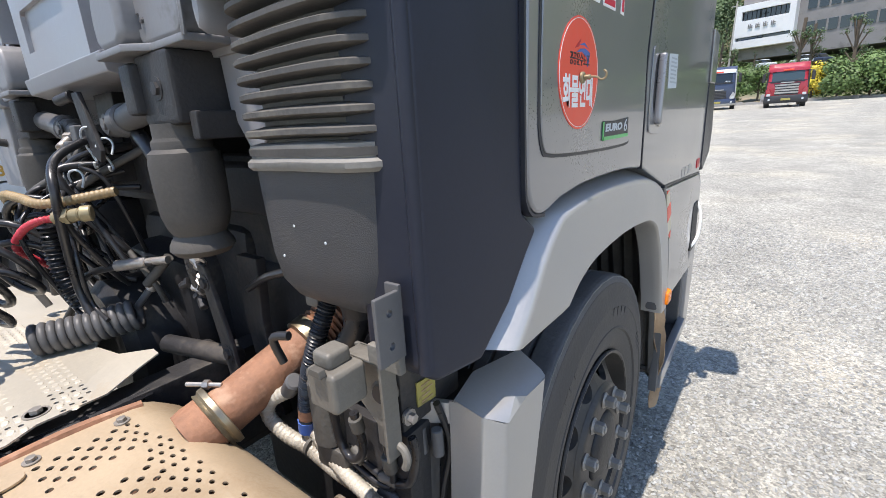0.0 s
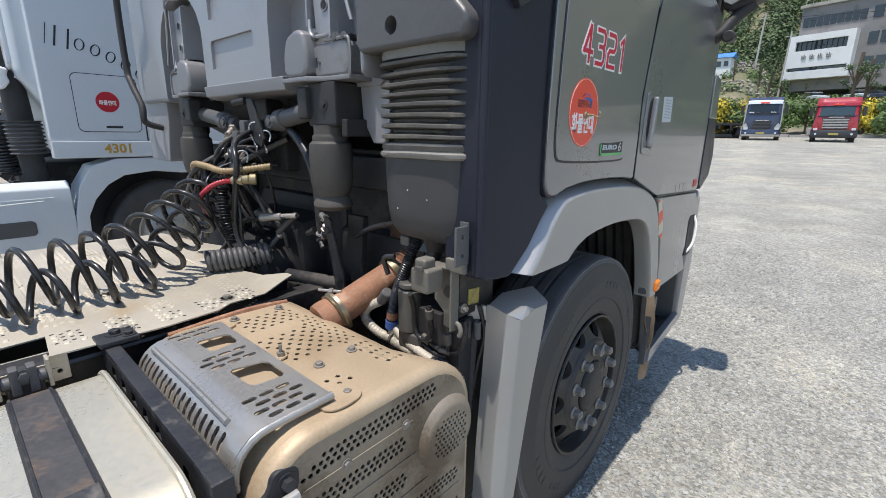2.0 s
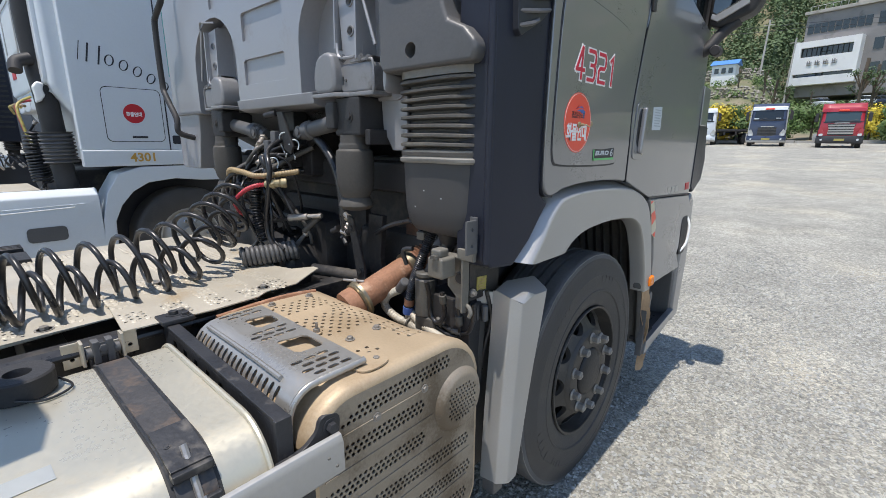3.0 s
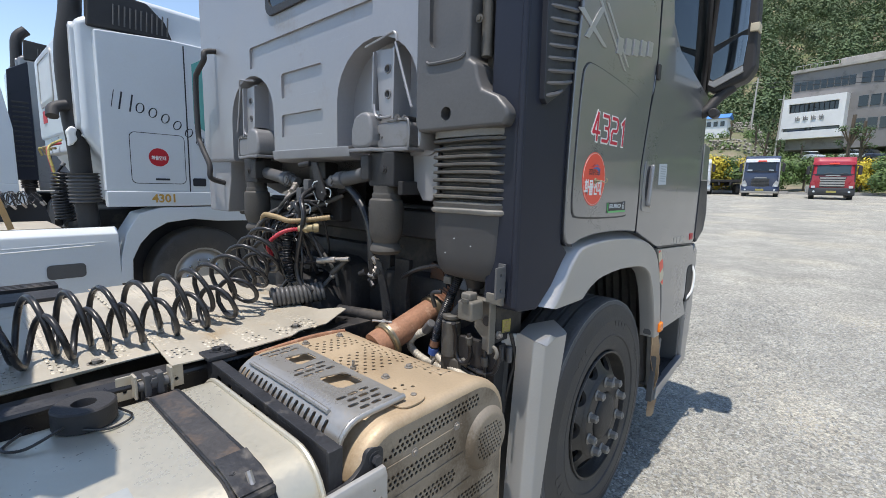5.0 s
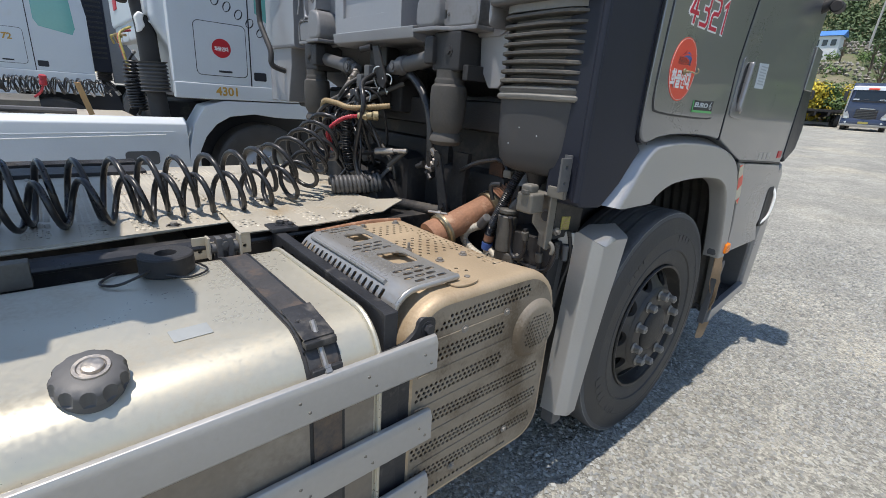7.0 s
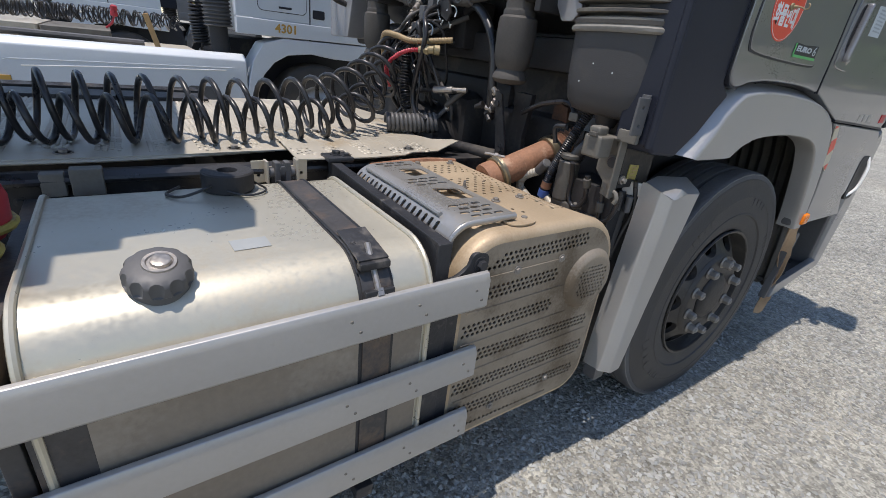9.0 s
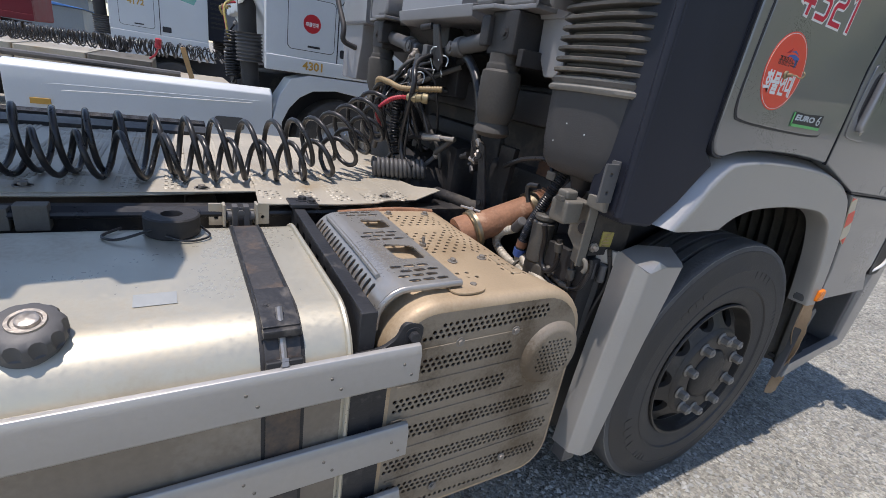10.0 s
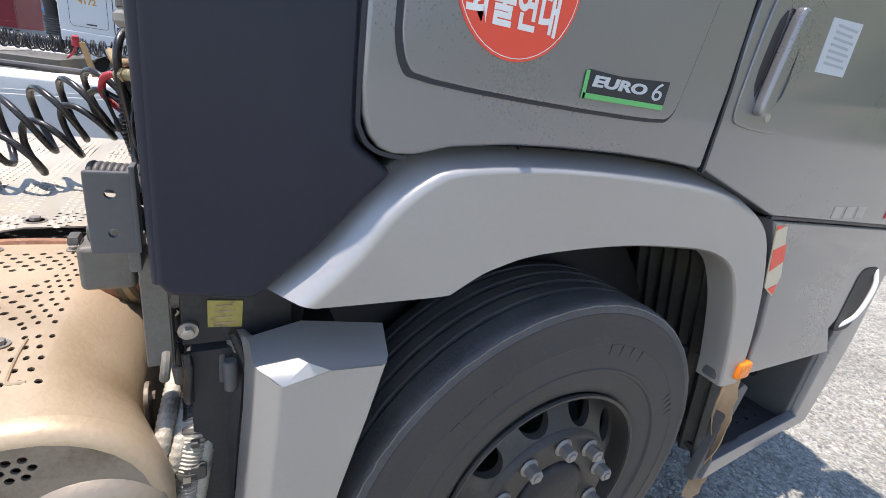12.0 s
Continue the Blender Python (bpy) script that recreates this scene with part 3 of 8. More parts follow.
def build_cab():
    # rear wall with two arched hollows and pressed channels
    wall = prism(rounded(-2.80, -0.785, 1.70, 3.55, 0.05), "y", 0.40, 0.52, 0.02)
    cuts = []
    for c in (-1.05, 2 * MID + 1.05):
        arch = [(c - 0.25, 1.5), (c + 0.25, 1.5), (c + 0.25, 1.93)] + [(c + 0.25 * math.cos(radians(a)), 1.93 + 0.22 * math.sin(radians(a))) for a in range(15, 166, 15)] + [(c - 0.25, 1.93)]
        cuts.append(prism(arch, "y", 0.3, 0.49, 0.0))
    for x0, x1, z0, z1 in ((-2.11, -1.06, 2.187, 2.294), (-1.775, -1.415, 1.997, 2.115), (-1.78, -1.412, 1.808, 1.917), (-2.12, -1.09, 3.0, 3.08)):
        cuts.append(prism([(x0, z0), (x1, z0), (x1, z1 - 0.01), (x1 - 0.012, z1), (x0 + 0.012, z1), (x0, z1 - 0.01)], "y", 0.38, 0.412, 0.0))
    wall = soften(carve(wall, join(*cuts)), 0.006, 2, 0.9)
    rear = part("rear_wall", wall, M["rear_paint"], truck, "dusty grey pressed rear cab wall")
    part("lower_lip", prism([(0.385, 1.742), (0.392, 1.70), (0.43, 1.688), (0.60, 1.688), (0.60, 1.71), (0.41, 1.745)], "x", -1.86, -1.20, 0.004), M["rear_paint"], rear)
    part("rear_hatch", join(carve(prism(rounded(-1.90, -1.26, 2.40, 2.86, 0.06), "y", 0.388, 0.402, 0.004), prism(rounded(-1.865, -1.295, 2.435, 2.825, 0.05), "y", 0.38, 0.41))), M["black"], rear, "black rubber window seal")
    part("rear_glass", prism(rounded(-1.87, -1.29, 2.43, 2.83, 0.05), "y", 0.394, 0.402), M["glass"], rear)
    # body shell: roof, left side, floor
    shell = prism([(0.50, 1.72), (0.50, 3.55), (0.9, 3.75), (2.3, 3.62), (2.66, 2.3), (2.66, 1.3), (1.9, 1.3), (0.9, 1.5)], "x", -2.80, -0.40, 0.04)
    part("cab_shell", carve(shell, box(-0.80, -0.30, 0.30, 0.76, 1.5, 3.45)), M["paint"], truck)
    # black sheet painted for the shade deep behind the intake bellows
    part("niche_shade", box(-0.80, -0.43, 0.74, 0.765, 1.5, 3.4, 0.004), M["ink_and_shade"], truck)
    part("cab_floor", box(-2.7, -0.48, 0.56, 2.5, 1.36, 1.48, 0.02), M["black"], truck)
    corner = prism([(-2.80, 1.39), (-2.52, 1.39), (-2.46, 1.60), (-2.46, 1.74), (-2.80, 1.74)], "y", 0.42, 0.62, 0.01)
    part("corner_panel", corner, M["rear_paint"], truck)
    # right side: quarter panel, hatch, door
    quarter = [(0.745, 1.388), (0.80, 1.402), (0.90, 1.412), (1.0, 1.4145), (1.14, 1.413), (1.25, 1.408), (1.366, 1.397), (1.372, 1.55), (1.368, 1.70), (1.42, 1.94), (1.47, 2.18), (1.40, 3.4), (0.70, 3.4), (0.70, 2.20), (0.672, 1.98), (0.662, 1.60), (0.6625, 1.47), (0.667, 1.435), (0.677, 1.410), (0.692, 1.394), (0.713, 1.386)]
    part("quarter_panel", prism(quarter, "x", -0.43, SIDE, 0.008, 3), M["paint"], truck)
    hatch = [(0.735, 1.483), (1.20, 1.474), (1.235, 1.49), (1.245, 1.56), (1.30, 1.90), (1.285, 1.955), (1.24, 1.992), (0.80, 2.028), (0.745, 2.01), (0.722, 1.96), (0.703, 1.56), (0.712, 1.505)]
    hc = Vector((sum(p[0] for p in hatch) / 12, sum(p[1] for p in hatch) / 12))
    wide = [tuple(Vector(p) + (Vector(p) - hc).normalized() * 0.0055 + Vector((-0.003, -0.0015))) for p in hatch]
    part("hatch_seal", prism(eased(wide), "x", SIDE - 0.01, SIDE + 0.0015, 0.0), M["ink_and_shade"], truck, "black hatch seal")
    lid = part("luggage_hatch", prism(eased(hatch), "x", SIDE - 0.01, SIDE + 0.004, 0.003), M["paint"], truck)
    door = [(1.375, 1.398), (1.45, 1.375), (1.60, 1.33), (1.70, 1.298), (2.42, 1.262), (2.46, 1.30), (2.46, 2.17), (1.80, 2.30), (1.66, 2.40), (1.62, 2.52), (1.60, 3.3), (1.41, 3.3), (1.478, 2.17), (1.43, 1.94), (1.377, 1.70)]
    dr = part("cab_door", prism(door, "x", -0.43, SIDE + 0.001, 0.006, 3), M["paint"], truck)
    glass = [(1.62, 2.48), (1.70, 2.37), (1.82, 2.30), (2.42, 2.185), (2.5, 2.3), (2.36, 3.2), (1.62, 3.2)]
    part("window_pane", prism(glass, "x", -0.42, -0.362, 0.004), M["glass"], dr)
    part("window_frame", prism([(2.40, 2.17), (2.47, 2.15), (2.50, 2.4), (2.40, 3.3), (2.33, 3.3), (2.43, 2.4)], "x", -0.41, -0.345, 0.004), M["black"], dr)
    part("hinge_cap", box(SIDE, SIDE + 0.014, 1.462, 1.492, 2.09, 2.16, 0.005), M["black"], dr, "small black hinge cap")
    plate = prism(eased([(1.402, 1.505), (1.42, 1.488), (1.555, 1.480), (1.578, 1.50), (1.560, 1.70), (1.535, 1.728), (1.43, 1.728), (1.41, 1.71)], 2, 0.22), "x", SIDE, SIDE + 0.006, 0.003)
    handle = part("door_handle", carve(plate, prism(eased([(1.425, 1.54), (1.545, 1.53), (1.535, 1.70), (1.438, 1.708)], 2, 0.2), "x", SIDE + 0.002, SIDE + 0.02)), M["paint"], dr)
    part("handle_recess", prism(eased([(1.428, 1.545), (1.456, 1.545), (1.468, 1.70), (1.442, 1.70)], 1, 0.15), "x", SIDE + 0.0005, SIDE + 0.0032), M["black"], handle)
    part("grip", prism(eased([(1.452, 1.512), (1.492, 1.512), (1.512, 1.705), (1.475, 1.712)], 1, 0.12), "x", SIDE + 0.002, SIDE + 0.026, 0.008, 3), M["paint"], handle)
    part("lock", rod((SIDE + 0.003, 1.515, 1.512), (SIDE + 0.009, 1.515, 1.512), 0.009, 14, 0.002), M["steel"], handle)
    edge = smooth_line([(1.3735, 1.395, 0), (1.3745, 1.55, 0), (1.3725, 1.70, 0), (1.425, 1.94, 0), (1.474, 2.175, 0), (1.44, 2.8, 0), (1.405, 3.3, 0)], 5)
    part("door_gap", prism(ribbon([(p.x, p.y) for p in edge], 0.007), "x", SIDE - 0.01, SIDE + 0.0014), M["ink_and_shade"], dr)
    sill_line = smooth_line([(1.70, 1.295, 0), (2.05, 1.279, 0), (2.44, 1.259, 0)], 3)
    part("sill_gap", prism(ribbon([(p.x, p.y) for p in sill_line], 0.008), "x", SIDE - 0.01, SIDE + 0.0016), M["ink_and_shade"], dr)
    rear_line = smooth_line([(0.700, 2.30, 0), (0.672, 1.98, 0), (0.661, 1.70, 0), (0.661, 1.46, 0), (0.668, 1.412, 0), (0.690, 1.390, 0), (0.73, 1.383, 0)], 6)
    part("panel_gap", prism(ribbon([(p.x, p.y) for p in rear_line], 0.006), "x", SIDE - 0.02, SIDE - 0.002), M["ink_and_shade"], truck)
    # writing on the side
    for i, c in enumerate("4321"):
        num = part("numeral", numeral(c, i, 0.0225, 0.0052), M["white"], lid, "white outline of a fleet numeral")
        part("numeral_face", numeral(c, i, 0.0120, 0.0062), M["crimson"], num, "red fleet numeral")
    st = part("round_sticker", lathe([(0.099, 0), (0.099, 0.0012)], (SIDE + 0.004, 0.866, 1.624), (1, 0, 0), 40), M["sticker"], lid, "round orange-red sticker with white lettering")
    part("sticker_ring", join(carve(lathe([(0.0955, 0), (0.0955, 0.0005)], (SIDE + 0.0052, 0.866, 1.624), (1, 0, 0), 40), lathe([(0.0945, -0.01), (0.0945, 0.01)], (SIDE + 0.0052, 0.866, 1.624), (1, 0, 0), 40))), M["white"], st)
    part("sticker_lettering", letters("화물연대", 0.060, facing_x(SIDE + 0.0058, 0.861, 1.589), 0.0003, 0.68, 0.0, 0.0019), M["white"], st)
    part("small_lettering", letters("공공운수노조", 0.024, facing_x(SIDE + 0.0058, 0.864, 1.648), 0.0003, 0.74, 0.0, 0.0003), M["ink_and_shade"], st, "small black lettering")
    part("red_swoosh", prism([(0.838, 1.667), (0.858, 1.671), (0.866, 1.684), (0.854, 1.677)], "x", SIDE + 0.005, SIDE + 0.0059), M["dark_red"], st)
    part("emblem", join(prism([(0.846, 1.661), (0.872, 1.663), (0.898, 1.655), (0.902, 1.638), (0.908, 1.645), (0.914, 1.664), (0.890, 1.670), (0.866, 1.668)], "x", SIDE + 0.005, SIDE + 0.0059), prism([(0.860, 1.674), (0.884, 1.675), (0.906, 1.671), (0.884, 1.680)], "x", SIDE + 0.005, SIDE + 0.0059)), M["blue"], st)
    part("magnet_hook", join(rod((SIDE + 0.004, 0.872, 1.618), (SIDE + 0.012, 0.872, 1.618), 0.0105, 16, 0.002), rod((SIDE + 0.012, 0.872, 1.618), (SIDE + 0.024, 0.872, 1.618), 0.0045, 10, 0.001), tube([(SIDE + 0.022, 0.872, 1.618), (SIDE + 0.034, 0.873, 1.617), (SIDE + 0.042, 0.873, 1.612), (SIDE + 0.050, 0.874, 1.614), (SIDE + 0.052, 0.874, 1.622), (SIDE + 0.047, 0.874, 1.628)], 0.0020, 7)), M["brass"], lid, "brass magnet hook")
    badge = part("emission_badge", prism([(1.012, 1.502), (1.196, 1.501), (1.197, 1.540), (1.085, 1.534), (1.014, 1.536)], "x", SIDE + 0.004, SIDE + 0.006, 0.001), M["ink_and_shade"], lid, "dark badge with a green edge")
    part("badge_edge", join(box(SIDE + 0.0055, SIDE + 0.0068, 1.008, 1.194, 1.494, 1.502), box(SIDE + 0.0055, SIDE + 0.0068, 1.006, 1.013, 1.494, 1.534)), M["green"], badge)
    part("badge_lettering", letters("EURO", 0.0215, facing_x(SIDE + 0.0064, 1.083, 1.520), 0.0003, 2.15, 0.10, 0.0010), M["paper"], badge)
    part("badge_numeral", letters("6", 0.041, facing_x(SIDE + 0.0064, 1.170, 1.520), 0.0003, 1.4, 0.12), M["paper"], badge)
    lab = part("paper_label", prism([(1.63, 1.617), (1.75, 1.621), (1.745, 1.727), (1.624, 1.719)], "x", SIDE + 0.001, SIDE + 0.0022), M["paper"], dr, "faded paper label")
    part("label_lines", join(*[box(SIDE + 0.002, SIDE + 0.0028, 1.65, 1.735 - 0.012 * (i % 2), 1.635 + i * 0.012, 1.640 + i * 0.012) for i in range(7)]), M["paper_ink"], lab)
    # plain bars and strokes for the model lettering and the graphic above
    gr = part("door_graphic", prism([(0.80, 2.25), (0.825, 2.25), (1.10, 2.055), (1.078, 2.055)], "x", SIDE, SIDE + 0.0025), M["rail"], truck, "pale graphic stripes without lettering")
    for k, pts in enumerate(([(0.87, 2.25), (0.895, 2.25), (1.13, 2.075), (1.108, 2.075)], [(0.66, 2.17), (0.70, 2.18), (0.90, 2.10), (0.87, 2.095)], [(0.72, 2.095), (0.75, 2.095), (0.86, 2.22), (0.83, 2.22)])):
        part("stripe", prism(pts, "x", SIDE, SIDE + 0.0025 + 0.0006 * k), M["rail"], gr)
    for k in range(5):
        y, z = 0.99 + 0.083 * k, 2.10 + 0.016 * k
        part("stripe", prism([(y, z), (y + 0.05, z + 0.004), (y + 0.058, z + 0.066), (y + 0.008, z + 0.062)], "x", SIDE, SIDE + 0.005), M["rail"], gr)
    part("model_mark", join(*[box(SIDE, SIDE + 0.0025, 1.99 + i * 0.07, 2.04 + i * 0.07, 1.292, 1.325) for i in range(3)]), M["rail"], dr)
    # sill panel, step well and front corner
    sill = [(1.72, 1.288), (2.44, 1.252), (2.52, 1.17), (2.50, 1.09), (2.34, 0.90), (2.43, 0.79), (1.895, 0.795), (1.885, 0.95), (1.83, 1.13)]
    sl = part("sill_panel", prism(sill, "x", -0.40, SIDE + 0.001, 0.008, 3), M["paint"], truck)
    part("reflective_strip", prism([(1.735, 1.275), (1.785, 1.272), (1.86, 1.13), (1.855, 1.07), (1.80, 1.10)], "x", SIDE, SIDE + 0.003), M["cream"], sl, "red and cream reflective strip")
    for q in ([(1.763, 1.208), (1.813, 1.223), (1.838, 1.175), (1.787, 1.148)], [(1.737, 1.2745), (1.774, 1.2725), (1.741, 1.262)], [(1.815, 1.094), (1.855, 1.105), (1.8545, 1.074)]):
        part("strip_red", prism(q, "x", SIDE, SIDE + 0.0042), M["sticker"], sl)
    part("grab_recess", join(prism(rounded(2.36, 2.50, 0.88, 1.12, 0.04), "x", SIDE - 0.02, SIDE + 0.004, 0.003)), M["black"], sl)
    part("grab_bar", tube([(SIDE, 2.40, 0.90), (SIDE + 0.02, 2.44, 0.95), (SIDE + 0.02, 2.47, 1.05), (SIDE, 2.48, 1.11)], 0.007, 8), M["white"], sl)
    front = [(2.46, 0.40), (2.60, 0.42), (2.66, 0.8), (2.64, 1.2), (2.56, 1.26), (2.50, 1.18), (2.53, 1.05), (2.47, 0.8)]
    part("bumper_corner", prism(front, "x", -0.46, SIDE - 0.012, 0.02, 3), M["paint"], truck)
    part("front_panel", box(-2.82, -0.40, 2.45, 2.70, 0.40, 1.30, 0.05), M["navy"], truck)
    vane = [(2.44, 1.30), (2.50, 1.26), (2.66, 1.33), (2.70, 1.45), (2.58, 1.87), (2.46, 1.88)]
    part("corner_vane", prism(vane, "x", -0.42, SIDE + 0.006, 0.012, 3), M["navy"], truck, "dark corner air vane")
    part("vane_cap", prism([(2.45, 1.66), (2.60, 1.66), (2.58, 1.875), (2.45, 1.885)], "x", SIDE, SIDE + 0.012, 0.006), M["paint"], truck)
    part("red_marker", box(SIDE, SIDE + 0.004, 2.33, 2.40, 1.29, 1.33, 0.001), M["dark_red"], dr, "small red marker sticker")
    well = part("step_well", join(box(-0.80, -0.74, 1.80, 2.50, 0.36, 0.82, 0.01), box(-0.76, SIDE - 0.03, 2.43, 2.48, 0.44, 0.82, 0.01), box(-0.78, SIDE - 0.03, 1.86, 2.44, 0.78, 0.80, 0.004)), M["duct"], truck)
    part("step_socket", prism(rounded(-0.62, -0.5, 0.56, 0.68, 0.02), "y", 2.42, 2.432), M["black"], well)
    step = carve(box(-0.74, -0.36, 1.92, 2.44, 0.44, 0.462, 0.005), join(*[rod((-0.69 + 0.045 * i, 1.98 + 0.06 * j, 0.40), (-0.69 + 0.045 * i, 1.98 + 0.06 * j, 0.5), 0.01, 6) for i in range(7) for j in range(7)]))
    part("step_plate", step, M["black"], well, "black studded step plate")
    part("step_edge", prism([(1.93, 0.365), (1.95, 0.44), (2.45, 0.50), (2.47, 0.455)], "x", -0.37, SIDE, 0.004), M["paint"], well, "pale step edge")
    part("step_post", prism([(1.90, 0.36), (1.94, 0.36), (2.0, 0.72), (1.97, 0.74), (1.94, 0.72)], "x", -0.38, SIDE - 0.012, 0.004), M["duct"], well)


def build_fender():
    outer = [(0.553, 1.185), (0.626, 1.262), (0.682, 1.330), (0.742, 1.377), (0.801, 1.396), (0.928, 1.405), (1.138, 1.405), (1.369, 1.393), (1.53, 1.365), (1.64, 1.325), (1.715, 1.27), (1.785, 1.16), (1.835, 1.04), (1.875, 0.90), (1.885, 0.79)]
    inner = [(0.63, 1.171), (0.833, 1.169), (0.87, 1.192), (0.911, 1.21), (1.0, 1.231), (1.19, 1.240), (1.366, 1.230), (1.49, 1.213), (1.585, 1.175), (1.645, 1.11), (1.695, 1.02), (1.75, 0.87), (1.77, 0.79)]
    outer = [(p.x, p.y) for p in smooth_line([(y, z, 0) for y, z in outer], 4)]
    inner = [(p.x, p.y) for p in smooth_line([(y, z, 0) for y, z in inner[1:]], 4)]
    inner = [(0.63, 1.171), (0.70, 1.170), (0.77, 1.1695)] + inner
    n, m = len(outer), len(inner)
    low = []
    for i in range(n):
        t = i / (n - 1) * (m - 1)
        a, k = int(min(t, m - 2)), t - int(min(t, m - 2))
        low.append(tuple(Vector(inner[a]).lerp(Vector(inner[a + 1]), k)))

    def lay(pts, x):
        return [(x, y, z) for y, z in pts]

    def shrunk(pts, d):
        """Each point moved across the arch, more at the rear tip than over the top."""
        return [tuple(Vector(p) + (Vector(q) - Vector(o)).normalized() * d * (1.0 if d < 0.01 else 1.0 - 0.35 * min(1.0, i / 14))) for i, (p, o, q) in enumerate(zip(pts, outer, low))]

    # cross sections from the inside of the top to the outer face and back under the arch
    rings = [lay(shrunk(outer, 0.004), -0.72), lay(outer, SIDE - 0.052), lay(shrunk(outer, 0.003), SIDE - 0.046), lay(shrunk(outer, 0.040), SIDE - 0.001), lay(shrunk(outer, 0.046), SIDE + 0.006), lay(shrunk(outer, 0.054), SIDE + 0.0105), lay(shrunk(outer, 0.066), SIDE + 0.012)]
    under_low = [tuple(Vector(q) + (Vector(p) - Vector(q)).normalized() * 0.006) for p, q in zip(outer, low)]
    rings += [lay(under_low, SIDE + 0.010), lay(low, SIDE + 0.002), lay(low, -0.36), lay(low, -0.40)]
    vs = [v for r in rings for v in r]
    fs = [[j * n + i, j * n + i + 1, (j + 1) * n + i + 1, (j + 1) * n + i] for j in range(len(rings) - 1) for i in range(n - 1)]
    fs += [[j * n for j in range(1, len(rings))][::-1], [j * n + n - 1 for j in range(1, len(rings))]]
    bm = poly_bm(vs, fs)
    bmesh.ops.recalc_face_normals(bm, faces=bm.faces[:])
    f = part("fender", bm, M["fender"], truck, "silver wheel arch fender")
    part("fender_seam", tube([(SIDE - 0.047, 0.945, 1.4045), (SIDE - 0.001, 0.942, 1.3665)], 0.0016, 6, 0), M["ink_and_shade"], f)
    part("fender_gap", tube([(SIDE - 0.052, y, z + 0.004) for y, z in outer[14:42]], 0.0045, 6, 0), M["ink_and_shade"], f)
    back = prism([(1.24 + 0.68 * math.cos(radians(a)), 0.55 + 0.70 * math.sin(radians(a))) for a in range(-10, 191, 10)], "x", -0.76, -0.70)
    part("wheel_liner", back, M["black"], truck, "black wheel-arch liner")
    vs, k = [], 44
    for z, y in ((0.42, 1.93), (0.80, 1.86), (1.10, 1.78), (1.26, 1.70), (1.35, 1.56)):
        for i in range(k):
            vs.append((-0.74 + 0.37 * i / (k - 1), y + 0.012 * math.cos(i * 2 * math.pi / 5.5), z))
    sheet = poly_bm(vs, [[j * k + i, j * k + i + 1, (j + 1) * k + i + 1, (j + 1) * k + i] for j in range(4) for i in range(k - 1)])
    bmesh.ops.solidify(sheet, geom=sheet.faces[:], thickness=0.004)
    part("front_liner", sheet, M["liner"], truck, "ribbed black rubber splash liner")
    roof = prism([(1.24 + r * math.cos(radians(a)), 0.55 + r * math.sin(radians(a))) for r, seq in ((0.69, range(75, 116, 10)), (0.70, range(115, 74, -10))) for a in seq], "x", -0.72, -0.40)
    part("arch_roof", roof, M["black"], truck)
    lamp = part("marker_lamp", join(box(SIDE - 0.01, SIDE + 0.024, 1.815, 1.88, 0.808, 0.862, 0.010)), M["orange"], truck, "orange side marker lamp")
    part("lamp_base", box(SIDE - 0.05, SIDE - 0.005, 1.76, 1.85, 0.80, 0.90, 0.01), M["duct"], lamp)
    # the torn flap that hangs behind the step
    def strip(line, wide, turns):
        vs, fs = [], []
        pts = smooth_line(line, 4)
        for i, p in enumerate(pts):
            f = i / (len(pts) - 1)
            w = wide * (0.45 + 0.75 * math.sin(math.pi * (0.12 + 0.72 * f))) * (1.0 + 0.12 * math.sin(i * 2.7))
            t = turns * f + 0.4
            o = Vector((math.sin(t) * w, math.cos(t) * w, 0.12 * w * math.sin(i * 1.9)))
            for s in (-1, 1):
                for d in (-0.0018, 0.0018):
                    vs.append(Vector(p) + o * s + Vector((d * math.cos(t), -d * math.sin(t), 0)))
        for i in range(len(pts) - 1):
            a, b = 4 * i, 4 * i + 4
            fs += [[a, b, b + 2, a + 2], [a + 1, a + 3, b + 3, b + 1], [a, a + 1, b + 1, b], [a + 2, b + 2, b + 3, a + 3]]
        fs += [[0, 2, 3, 1], [len(vs) - 4, len(vs) - 3, len(vs) - 1, len(vs) - 2]]
        return poly_bm(vs, fs)

    flap = join(strip([(-0.36, 1.90, 0.80), (-0.362, 1.93, 0.66), (-0.355, 1.945, 0.50), (-0.372, 1.975, 0.36), (-0.37, 1.99, 0.25)], 0.026, 3.6),
                strip([(-0.365, 1.905, 0.79), (-0.375, 1.92, 0.62), (-0.362, 1.955, 0.47), (-0.36, 1.965, 0.35), (-0.366, 1.955, 0.245)], 0.020, -2.8))
    part("torn_flap", flap, M["cardboard"], truck, "torn brown hanging flap")


